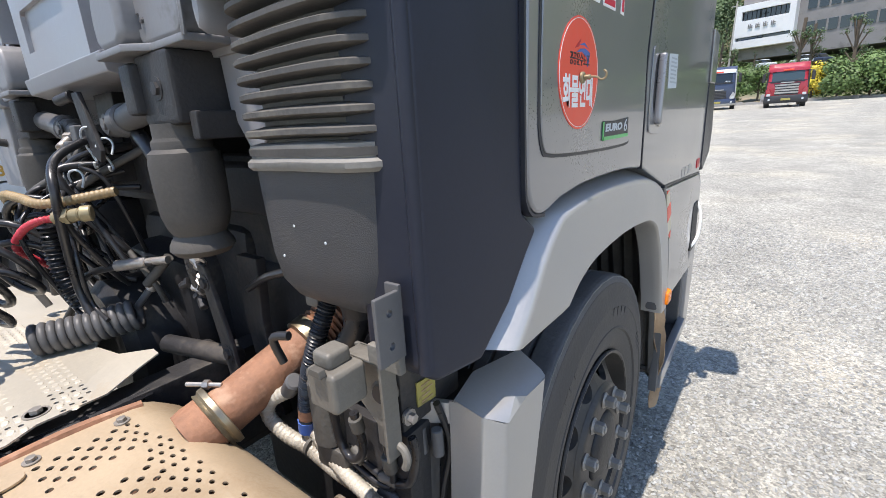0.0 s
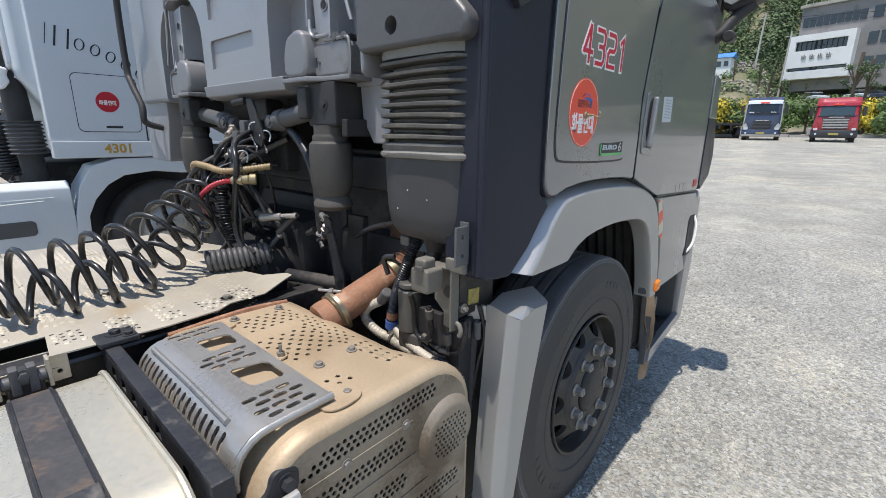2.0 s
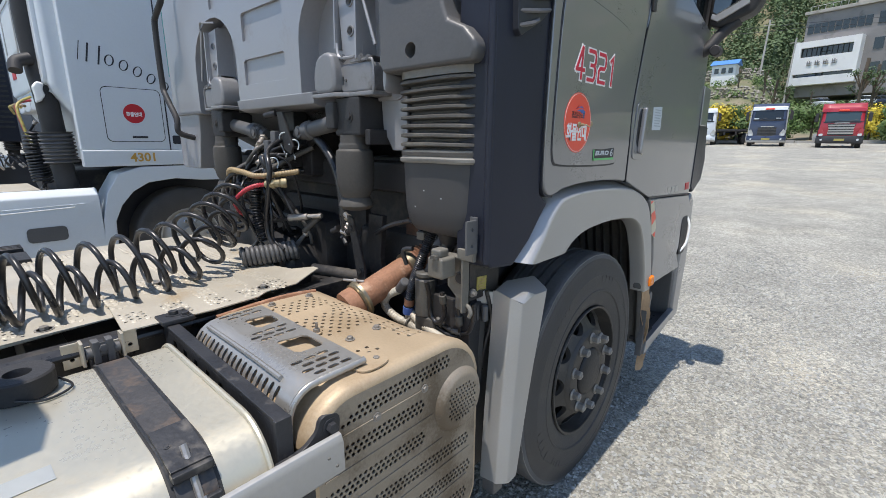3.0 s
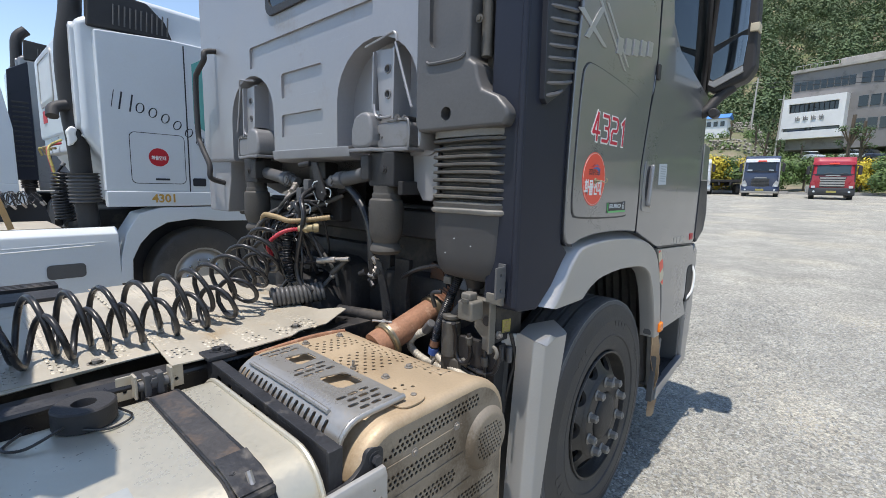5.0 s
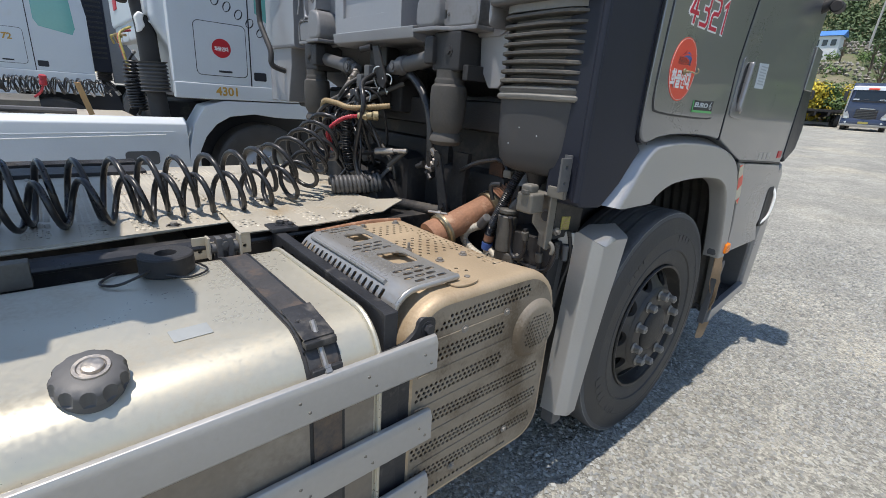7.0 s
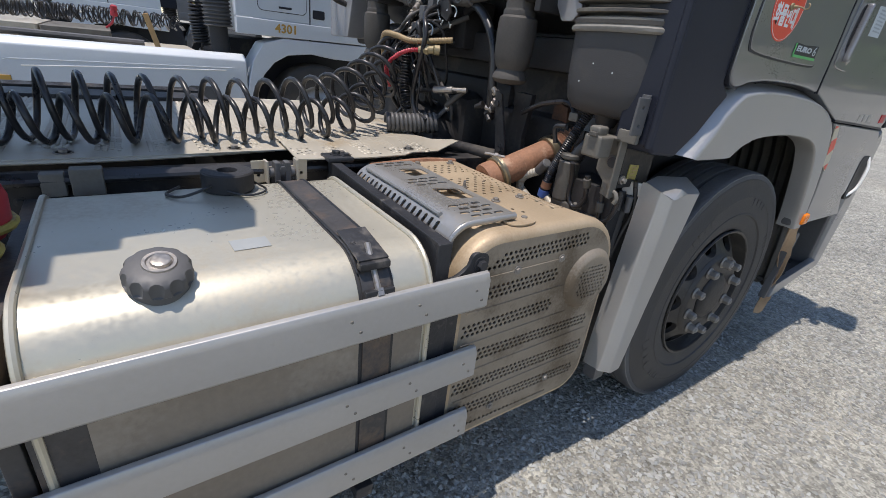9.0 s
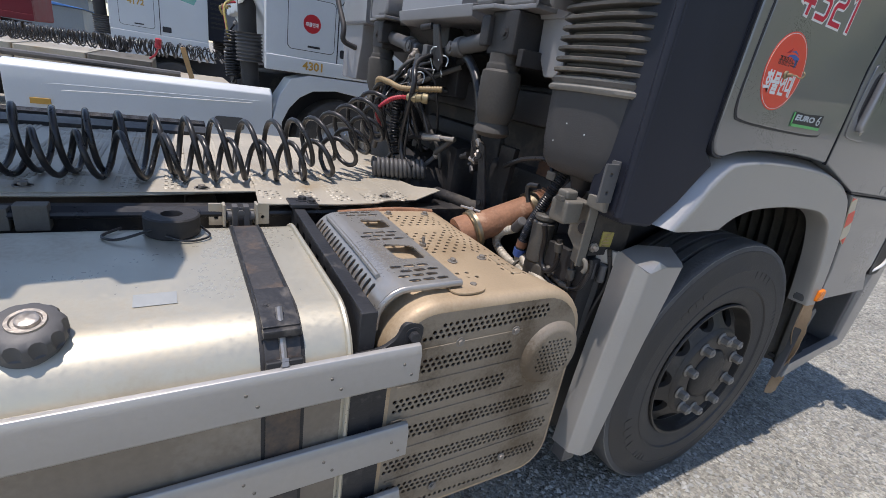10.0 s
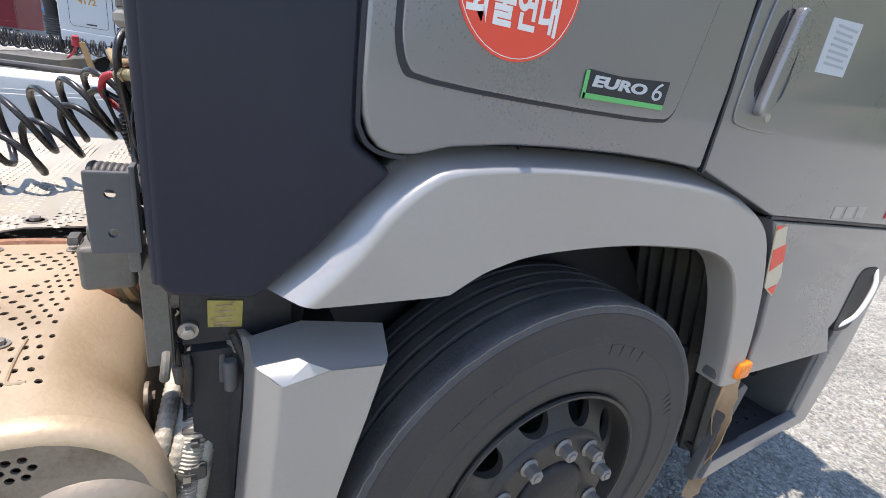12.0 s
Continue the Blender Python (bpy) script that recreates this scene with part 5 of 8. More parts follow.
        part("worn_shoulder", tube(jag, 0.0023, 5, 0), M["worn"], ty, "worn dusty shoulder edge")
    part("brake_drum", s(lathe([(0.25, 0.0), (0.25, 0.14), (0.15, 0.16), (0.0, 0.16)], at, d, 32)), M["ink_and_shade"], w)
    part("hub_cap", s(lathe([(0.112, 0.25), (0.112, 0.306), (0.104, 0.316), (0.092, 0.319), (0.086, 0.324), (0.06, 0.328), (0.0, 0.328)], at, d, 32)), M["frame"], w)
    nut = mesh_of("wheel_nut", join(lathe([(0.024, 0), (0.026, 0.004), (0.0215, 0.009)], (0, 0, 0), (1, 0, 0), 16), lathe([(0.0195, 0.006), (0.0195, 0.034), (0.016, 0.037)], (0, 0, 0), (1, 0, 0), 6), rod((0.03, 0, 0), (0.041, 0, 0), 0.0105, 10, 0.002)), M["nut"])
    for i in range(10):
        a = 2 * math.pi * i / 10 + radians(18)
        m = Matrix.Translation((at[0] + 0.307, YC + 0.1675 * math.cos(a), ZC + 0.1675 * math.sin(a))) @ Matrix.Rotation(0.7 * i, 4, "X")
        if flip:
            m = Matrix.Translation((2 * MID, 0, 0)) @ Matrix.Diagonal((-1, 1, 1, 1)) @ m
        piece("wheel_nut", nut, w, m)


def build_tank():
    body = prism(rounded(-1.065, -0.385, 0.30, 0.985, 0.115, 8), "y", -0.985, -0.262, 0.014, 3)
    tk = part("fuel_tank", body, M["tank"], truck, "brushed aluminium fuel tank with stained top")
    for y in (-0.272, -0.976):
        path = [(p[0], y, p[1]) for p in rounded(-1.068, -0.382, 0.297, 0.988, 0.117, 8)]
        part("end_rim", tube(path + [path[0]], 0.007, 8, 0), M["tank"], tk)
    # strap with its tensioner
    def band(grow, th, y0, y1):
        o, i = rounded(-1.065 - grow - th, -0.385 + grow + th, 0.30 - grow - th, 0.985 + grow + th, 0.12, 8), rounded(-1.065 - grow, -0.385 + grow, 0.30 - grow, 0.985 + grow, 0.117, 8)
        n = len(o)
        vs = [(u, y, v) for y in (y0, y1) for pts in (o, i) for u, v in pts]
        fs = []
        for k in range(n):
            j = (k + 1) % n
            fs += [[k, j, 2 * n + j, 2 * n + k], [n + k, 3 * n + k, 3 * n + j, n + j], [k, n + k, n + j, j], [2 * n + k, 2 * n + j, 3 * n + j, 3 * n + k]]
        bm = poly_bm(vs, fs)
        bmesh.ops.recalc_face_normals(bm, faces=bm.faces[:])
        return bm

    for y in (-0.405,):
        st = part("tank_strap", band(0.001, 0.004, y - 0.034, y + 0.034), M["strap"], tk, "black steel tank strap")
        part("strap_pad", band(0.0, 0.002, y - 0.042, y + 0.042), M["black"], st)
        for e in (-0.035, 0.035):
            part("strap_edge", tube([(p[0], y + e, p[1]) for p in rounded(-1.07, -0.38, 0.295, 0.99, 0.12, 8)[4:16]], 0.0035, 6, 0), M["bar"], st)
        part("strap_plate", join(moved(box(-0.062, 0.062, -0.035, 0.035, 0, 0.006, 0.002), Matrix.Translation((-0.475, y, 0.989)) @ Matrix.Rotation(radians(10), 4, "Y")), *[bolt((-0.52 + 0.02 * i, y - 0.02 + 0.018 * (i % 2), 0.994), (0, 0, 1), 0.005, 0.003) for i in range(3)]), M["bar"], st)
        part("strap_end", box(-0.425, -0.402, y - 0.036, y + 0.036, 0.962, 0.980, 0.005), M["bar"], st)
        part("strap_end", box(-0.386, -0.374, y - 0.035, y + 0.035, 0.90, 0.928, 0.004), M["bar"], st)
        part("tensioner", join(rod((-0.45, y, 1.005), (-0.372, y, 0.905), 0.007, 8), lathe([(0.013, 0), (0.013, 0.018)], (-0.425, y, 0.972), (0.6, 0, -0.8), 6), lathe([(0.013, 0), (0.013, 0.016)], (-0.388, y, 0.925), (0.6, 0, -0.8), 6)), M["steel"], st, "rusty strap tensioner bolt")
    snd = part("fuel_sender", lathe([(0.03, 0.0), (0.063, 0.0), (0.066, 0.004), (0.066, 0.048), (0.062, 0.052), (0.026, 0.052), (0.024, 0.03), (0.0, 0.03)], (-0.945, -0.585, 0.986), (0, 0, 1), 32), M["black"], tk, "round black rubber sender cover")
    part("sender_wire", join(tube([(-0.90, -0.63, 1.01), (-0.88, -0.70, 0.994), (-0.92, -0.735, 0.99), (-0.97, -0.70, 0.992)], 0.0035, 6), tube([(-0.95, -0.52, 1.0), (-0.89, -0.50, 0.993), (-0.86, -0.55, 0.991), (-0.88, -0.60, 1.0)], 0.003, 6)), M["hose"], snd)
    # filler cap on the shoulder of the tank
    d = Vector((0.30, 0, 1)).normalized()
    at = Vector((-0.478, -0.785, 0.965))
    neck = part("filler_neck", lathe([(0.070, -0.014), (0.058, -0.004), (0.049, 0.008), (0.047, 0.03)], at, d, 32), M["tank"], tk)
    # thin sheet: grime plus shade painted over the tank's outer side
    part("shaded_grime_sheet", box(-0.3848, -0.3836, -0.965, -0.285, 0.42, 0.862, 0), M["grime"], tk, "brown sheet with grime and shade in its colour on the tank side")
    cap = lathe([(0.0, 0.060), (0.028, 0.060), (0.041, 0.057), (0.050, 0.052), (0.0535, 0.044), (0.0535, 0.026), (0.049, 0.021), (0.0495, 0.019), (0.051, 0.004), (0.0, 0.004)][::-1], at, d, 72)
    mm = Matrix.Translation(at) @ turn_to(d)
    cut = join(*[moved(lathe([(0.004, 0.022), (0.012, 0.027), (0.0145, 0.042), (0.0155, 0.08)], (0.061 * math.cos(a), 0.061 * math.sin(a), 0), (0, 0, 1), 16), mm) for a in [2 * math.pi * k / 11 for k in range(11)]])
    cp = part("filler_cap", carve(cap, cut), M["duct"], tk, "scalloped dark plastic filler cap")
    part("cap_lock", lathe([(0.028, 0.057), (0.026, 0.063), (0.021, 0.063), (0.019, 0.0605), (0.0, 0.0605)], at + Vector((0, 0.004, 0)), d, 28), M["steel"], cp, "metal lock disc")
    part("lock_flap", lathe([(0.0165, 0.0605), (0.0155, 0.066), (0.012, 0.0675), (0.0, 0.0675)], at + Vector((0, 0.006, 0)), d, 20), M["steel"], cp)
    part("faded_label", moved(prism([(-0.026, -0.038), (0.026, -0.036), (0.024, 0.037), (-0.027, 0.036)], "z", 0.9853, 0.986), Matrix.Translation((-0.566, -0.615, 0.0008))), M["faint"], tk, "small faded white label")
    part("tank_bracket", join(box(-1.12, -0.40, -0.43, -0.38, 0.26, 0.30, 0.005), box(-1.12, -1.07, -0.44, -0.37, 0.30, 0.98, 0.005)), M["bar"], truck)
    part("tank_bracket", box(-1.12, -0.40, -0.985, -0.935, 0.26, 0.30, 0.005), M["bar"], truck)
    part("rear_bar", join(box(-1.10, -0.392, -1.03, -0.998, 0.62, 0.945, 0.006), box(-0.47, -0.392, -1.035, -0.99, 0.30, 0.66, 0.004)), M["strap"], truck, "black support bracket behind the tank")
    part("rear_support", box(-0.392, -0.3825, -0.992, -0.915, 0.30, 0.80, 0.004), M["strap"], truck, "grimy rear tank strap")
    clip = part("strap_clip", join(box(-1.098, -1.06, -0.455, -0.447, 0.955, 1.024, 0.002), box(-1.10, -1.094, -0.455, -0.355, 0.955, 1.0, 0.001), box(-1.098, -1.06, -0.363, -0.355, 0.955, 1.026, 0.002)), M["deck"], truck, "dusty strap anchor clip")
    for y in (-0.472, -0.338):
        part("clip_ear", carve(box(-1.10, -1.092, y - 0.020, y + 0.020, 0.950, 1.020, 0.002), rod((-1.12, y, 0.975), (-1.08, y, 0.975), 0.006, 10)), M["deck"], clip)
    part("clip_hinge", join(rod((-1.078, -0.447, 0.985), (-1.078, -0.363, 0.985), 0.015, 14, 0.003), box(-1.095, -1.06, -0.43, -0.412, 0.955, 1.02, 0.004), box(-1.095, -1.06, -0.398, -0.38, 0.955, 1.02, 0.004), bolt((-1.065, -0.405, 0.998), (1, 0, 0), 0.011)), M["duct"], clip)
    part("rear_clip", join(box(-1.115, -1.075, -0.93, -0.86, 0.95, 1.02, 0.004), box(-1.115, -1.08, -0.99, -0.94, 0.95, 1.01, 0.004)), M["valve"], truck)


def build_silencer():
    y0, y1, z0, z1 = -0.19, 0.43, 0.335, 1.0

    def outline(inset):
        out = []
        for cy, cz, r, a0 in ((y1 - 0.17, z1 - 0.17, 0.17, 0), (y0 + 0.13, z1 - 0.13, 0.13, 90), (y0 + 0.06, z0 + 0.06, 0.06, 180), (y1 - 0.11, z0 + 0.11, 0.11, 270)):
            for k in range(9):
                a = radians(a0 + 90 * k / 8)
                out.append((cy + (r - inset) * math.cos(a), cz + (r - inset) * math.sin(a)))
        return out

    def tapered(bm):
        for v in bm.verts:
            if v.co.y > 0.2:
                v.co.y -= 0.05 * min(1.0, max(0.0, (-0.42 - v.co.x) / 0.14)) * min(1.0, (v.co.y - 0.2) / 0.15)
        return bm

    stations = (-1.07, -0.80, -0.56, -0.52, -0.48, -0.45, -0.42)

    def loft(pts, xs):
        """An outline carried through several places along x, closed at both ends."""
        k = len(pts)
        bm = poly_bm([(x, y, z) for x in xs for y, z in pts], [[j * k + i, j * k + (i + 1) % k, (j + 1) * k + (i + 1) % k, (j + 1) * k + i] for j in range(len(xs) - 1) for i in range(k)] + [list(range(k))[::-1], list(range((len(xs) - 1) * k, len(xs) * k))])
        bmesh.ops.recalc_face_normals(bm, faces=bm.faces[:])
        return bm

    def dots(pts, r=0.0056):
        return join(*[rod((-0.45, y, z), (-0.36, y, z), r, 8) for y, z in pts])

    rows = []
    for za, zb, a, b, k in ((0.925, 0.941, -0.095, 0.285, 3), (0.834, 0.844, -0.135, 0.19, 3), (0.733, 0.742, -0.15, 0.19, 3), (0.643, 0.637, -0.15, 0.385, 3), (0.541, 0.531, -0.155, 0.39, 3), (0.452, 0.437, -0.155, 0.375, 3), (0.400, 0.392, -0.10, 0.27, 1)):
        n = int((b - a) / 0.0165)
        for j in range(k):
            for i in range(n):
                if za < 0.9 or i > j * 2 - 2:
                    rows.append((a + i * 0.0165 + (0.008 if j % 2 else 0), za + (zb - za) * i / n + (j - 1) * 0.0145))
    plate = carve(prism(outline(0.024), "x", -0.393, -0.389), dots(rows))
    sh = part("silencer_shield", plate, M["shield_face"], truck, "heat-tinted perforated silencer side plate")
    n = len(outline(0))
    rings = [(0.024, -0.389), (0.015, -0.390), (0.006, -0.397), (0.001, -0.408), (0.0, -0.42)]
    vs = [(x, y, z) for inset, x in rings for y, z in outline(inset)]
    part("rolled_edge", poly_bm(vs, [[j * n + i, j * n + (i + 1) % n, (j + 1) * n + (i + 1) % n, (j + 1) * n + i] for j in range(4) for i in range(n)]), M["shield"], sh)
    hull_o, hull_i, m = outline(0.0), outline(0.004), 2 * n
    faces = []
    for j in range(len(stations) - 1):
        for k in range(n):
            a, b = j * m + k, j * m + (k + 1) % n
            faces += [[a, b, b + m, a + m], [a + n, a + n + m, b + n + m, b + n]]
    for k in range(n):
        b, last = (k + 1) % n, (len(stations) - 1) * m
        faces += [[k, n + k, n + b, b], [last + k, last + b, last + n + b, last + n + k]]
    band = poly_bm([(x, y, z) for x in stations for pts in (hull_o, hull_i) for y, z in pts], faces)
    bmesh.ops.recalc_face_normals(band, faces=band.faces[:])
    top = []
    for xa, xb, ya, yb, dx, dy in ((-1.0, -0.90, 0.07, 0.235, 0.022, 0.03), (-0.90, -0.79, 0.20, 0.27, 0.026, 0.026), (-0.83, -0.66, 0.05, 0.255, 0.022, 0.034), (-0.73, -0.68, 0.20, 0.27, 0.026, 0.03), (-0.66, -0.49, 0.215, 0.27, 0.032, 0.026), (-0.53, -0.49, 0.06, 0.09, 0.028, 0.03)):
        for i in range(int((xb - xa) / dx) + 1):
            for j in range(int((yb - ya) / dy) + 1):
                spot = (xa + i * dx, ya + j * dy + (dy / 2 if i % 2 else 0))
                if all((spot[0] - p[0]) ** 2 + (spot[1] - p[1]) ** 2 > 0.017 ** 2 for p in top):
                    top.append(spot)
    band = carve(band, join(*[rod((x, y, 0.97), (x, y, 1.03), 0.0064, 8) for x, y in top]))
    part("top_sheet", tapered(band), M["shield"], sh, "tan heat-tinted perforated top sheet")
    part("silencer_body", tapered(loft(outline(0.03), (-1.05, -0.80, -0.56, -0.52, -0.48, -0.45, -0.425))), M["rust_dark"], sh)
    dome_at = (-0.392, 0.322, 0.795)
    dome = lathe([(0.105, 0.0), (0.098, 0.010), (0.088, 0.019), (0.078, 0.022), (0.0, 0.022), (0.0, 0.018), (0.078, 0.018), (0.1, 0.0), (0.105, 0.0)], dome_at, (1, 0, 0), 40, ring=True)
    hol = [(0.322 + i * 0.0145 + (0.007 if j % 2 else 0), 0.795 + j * 0.0128) for i in range(-5, 6) for j in range(-5, 6)]
    dome = carve(dome, join(*[rod((-0.43, y, z), (-0.34, y, z), 0.0042, 8) for y, z in hol if (y - 0.322) ** 2 + (z - 0.795) ** 2 < 0.064 ** 2]))
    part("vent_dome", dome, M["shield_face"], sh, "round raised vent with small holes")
    part("dome_back", lathe([(0.08, 0), (0.08, 0.004)], (-0.388, 0.322, 0.795), (1, 0, 0), 24), M["ink_and_shade"], sh)
    for z, a, b in ((0.885, -0.11, 0.20), (0.79, -0.15, 0.21), (0.69, -0.155, 0.25), (0.592, -0.155, 0.38), (0.495, -0.15, 0.37)):
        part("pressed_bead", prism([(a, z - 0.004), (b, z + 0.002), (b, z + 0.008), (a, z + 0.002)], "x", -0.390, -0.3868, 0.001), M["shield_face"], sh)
    bl = bolt((0, 0, 0), (0, 0, 1), 0.009, 0.009)
    me, me_side = mesh_of("bolt", bl, M["nut"]), mesh_of("bolt", bolt((0, 0, 0), (0, 0, 1), 0.008, 0.007), M["nut"])
    for x, y in ((-1.03, 0.07), (-1.02, 0.21), (-0.604, 0.088), (-0.611, 0.192), (-0.452, 0.060)):
        piece("bolt", me, sh, Matrix.Translation((x, y, 1.001)))
    for y, z in ((0.005, 0.888), (0.175, 0.893), (0.0, 0.42), (0.235, 0.44)):
        piece("bolt", me_side, sh, Matrix.Translation((-0.388, y, z)) @ Matrix.Rotation(radians(90), 4, "Y"))
    part("stud", join(rod((-0.709, 0.045, 1.0), (-0.709, 0.045, 1.036), 0.0045, 8), lathe([(0.010, 0), (0.010, 0.010)], (-0.709, 0.045, 1.007), (0, 0, 1), 6)), M["nut"], sh)
    part("side_flange", join(moved(prism(rounded(-0.026, 0.026, -0.085, 0.085, 0.022), "y", -0.004, 0.004, 0.002), Matrix.Translation((-0.560, 0.386, 0.835))), bolt((-0.560, 0.390, 0.895), (0, 1, 0), 0.009), bolt((-0.560, 0.390, 0.775), (0, 1, 0), 0.009)), M["shield_face"], sh)
    part("pressed_strip", tapered(tube([(-0.62, 0.235, 1.0005), (-0.52, 0.235, 1.0005), (-0.50, 0.238, 1.0005), (-0.50, 0.262, 0.999)], 0.0035, 6, 4)), M["shield"], sh)
    # bare steel slotted guard over the rear shoulder
    path = [(-0.206, 0.80), (-0.203, 0.93)] + [(-0.203 + 0.075 * (1 - math.cos(radians(a))), 0.95 + 0.075 * math.sin(radians(a))) for a in range(0, 91, 15)] + [(0.012, 1.028)]
    low = [(y + 0.003, z - 0.004) for y, z in path]
    g = prism(path + low[::-1], "x", -0.985, -0.445)
    cut = []
    for i in range(17):
        cut.append(moved(prism(rounded(-0.0065, 0.0065, -0.021, 0.021, 0.006, 3), "y", -0.05, 0.05), Matrix.Translation((-0.965 + i * 0.0285, -0.188, 0.985)) @ Matrix.Rotation(radians(-35), 4, "X")))
    for i in range(20):
        for j in range(5):
            x, y = -0.970 + i * 0.0265, -0.114 + j * 0.037 + (0.016 if i % 2 else 0)
            if y < -0.004 and not (-0.92 < x < -0.80 and -0.115 < y < 0.01) and not (-0.715 < x < -0.57 and -0.115 < y < 0.01):
                cut.append(prism([(x + u, y + v) for u, v in rounded(-0.0068, 0.0068, -0.0155, 0.0155, 0.0062, 3)], "z", 0.99, 1.05))
    cut += [prism(eased([(-0.905, -0.085), (-0.815, -0.080), (-0.825, -0.008), (-0.890, -0.008)], 1, 0.12), "z", 0.98, 1.06), prism(eased([(-0.697, -0.092), (-0.592, -0.086), (-0.582, -0.010), (-0.675, -0.010)], 1, 0.12), "z", 0.98, 1.06)]
    gd = part("steel_guard", carve(g, join(*cut)), M["guard"], sh, "bare steel slotted guard plate")
    part("guard_lip", tube([(-0.448, y + 0.006, z - 0.009) for y, z in path[1:]], 0.0095, 10, 0), M["guard"], gd)
    back = [(y + 0.012, z - 0.014) for y, z in path]
    inner = prism(back + [(0.0, 0.975), (-0.07, 0.945), (-0.12, 0.89), (-0.135, 0.80)], "x", -0.482, -0.479)
    inner = carve(inner, join(*[moved(prism(rounded(-0.006, 0.006, -0.018, 0.018, 0.0055, 3), "x", -0.5, -0.46), Matrix.Translation((0, y, z)) @ Matrix.Rotation(radians(a), 4, "X")) for y, z, a in ((-0.165, 0.84, 80), (-0.165, 0.87, 75), (-0.15, 0.905, 60), (-0.13, 0.94, 45), (-0.115, 0.965, 40), (-0.085, 0.975, 25), (-0.07, 0.997, 20), (-0.04, 0.990, 15), (-0.02, 1.003, 5))]))
    part("guard_inner", inner, M["guard"], gd, "slotted inner guard sheet")
    part("shoulder_bead", tube([(-0.95, -0.168, 1.018), (-0.70, -0.168, 1.019), (-0.52, -0.170, 1.017)], 0.007, 8, 3), M["guard"], gd)
    for pts in ([(-0.50, -0.01), (-0.43, -0.02), (-0.408, 0.01), (-0.415, 0.075), (-0.45, 0.09), (-0.49, 0.075), (-0.51, 0.03)], [(-0.75, 0.0), (-0.685, 0.0), (-0.69, 0.05), (-0.71, 0.065), (-0.735, 0.055)], [(-1.02, 0.0), (-0.965, 0.0), (-0.975, 0.055), (-1.01, 0.055)]):
        part("guard_tab", prism(eased(pts), "z", 1.002, 1.007, 0.001), M["shield"], gd)
    # cross bar between tank and silencer
    lean = Matrix.Translation((-0.745, -0.232, 0.972)) @ Matrix.Rotation(radians(1.4), 4, "Y")
    cb = part("cross_bar", moved(box(-0.345, 0.345, -0.017, 0.017, 0.020, 0.034, 0.003), lean), M["bar"], truck, "chipped black support bar")
    web = prism([(-0.345, -0.03), (0.10, -0.045), (0.345, -0.13), (0.345, 0.022), (-0.345, 0.022)], "y", -0.017, -0.010)
    holes = [prism([(x, -0.022), (x + 0.04, -0.022), (x + 0.03, 0.006), (x + 0.008, 0.006)], "y", -0.03, 0.0) for x in (-0.27, -0.19, -0.11, -0.03, 0.05)] + [prism(eased([(0.20, -0.055), (0.25, -0.075), (0.235, -0.01), (0.205, -0.005)], 1, 0.15), "y", -0.03, 0.0)]
    part("bar_web", moved(carve(web, join(*holes)), lean), M["bar"], cb)
    part("bar_rear_web", moved(box(-0.345, 0.345, 0.011, 0.017, -0.03, 0.021, 0.002), lean), M["bar"], cb)
    part("bar_end", moved(box(0.335, 0.347, -0.019, 0.019, -0.13, 0.033, 0.003), lean), M["bar"], cb)
    part("bar_leg", join(box(-0.46, -0.402, -0.255, -0.21, 0.34, 0.86, 0.004), box(-0.402, -0.39, -0.25, -0.17, 0.36, 0.86, 0.003)), M["bar"], cb)
    part("bar_foot", join(box(-1.13, -1.05, -0.26, -0.17, 1.015, 1.03, 0.004), bolt((-1.10, -0.215, 1.03), (0, 0, 1), 0.014, 0.012), bolt((-1.07, -0.19, 1.03), (0, 0, 1), 0.010, 0.010)), M["bar"], cb)
    part("rail_clamp", join(prism(eased([(-0.16, 0.885), (-0.105, 0.895), (-0.10, 0.955), (-0.15, 0.965), (-0.168, 0.925), (-0.20, 0.905), (-0.30, 0.900), (-0.30, 0.885)], 2, 0.2), "x", -0.40, -0.388, 0.002), bolt((-0.388, -0.128, 0.930), (1, 0, 0), 0.013, 0.014)), M["bar"], cb)


def build_guard_rails():
    rivet = mesh_of("rivet", lathe([(0.004, 0), (0.003, 0.002)], (0, 0, 0), (1, 0, 0), 8), M["valve"])
    for k, (z0, z1, e) in enumerate(((0.820, 0.922, -0.107), (0.602, 0.702, -0.113), (0.388, 0.486, -0.112))):
        prof = [(-0.385, z0 + 0.004), (-0.362, z0), (-0.355, z0 + 0.008), (-0.355, z1 - 0.022), (-0.363, z1 - 0.004), (-0.374, z1 - 0.002), (-0.385, z1 - 0.02)]
        r = part("guard_rail", moved(prism(prof, "y", -2.7, e, 0.002), Matrix.Translation((0, e, 0)) @ Matrix.Rotation(radians(0.6), 4, "X") @ Matrix.Translation((0, -e, 0))), M["rail"], truck, "pale anodised aluminium side guard rail")
        for i in range(6):
            piece("rivet", rivet, r, Matrix.Translation((-0.355, e - 0.03 - 0.02 * (i % 2) - 0.16 * (i // 2), z0 + 0.03 + 0.03 * (i % 2))))
    for y in (-0.24, -0.62, -1.3, -2.2):
        part("rail_post", box(-0.43, -0.386, y - 0.03, y + 0.03, 0.36, 0.86, 0.004), M["bar"], truck)


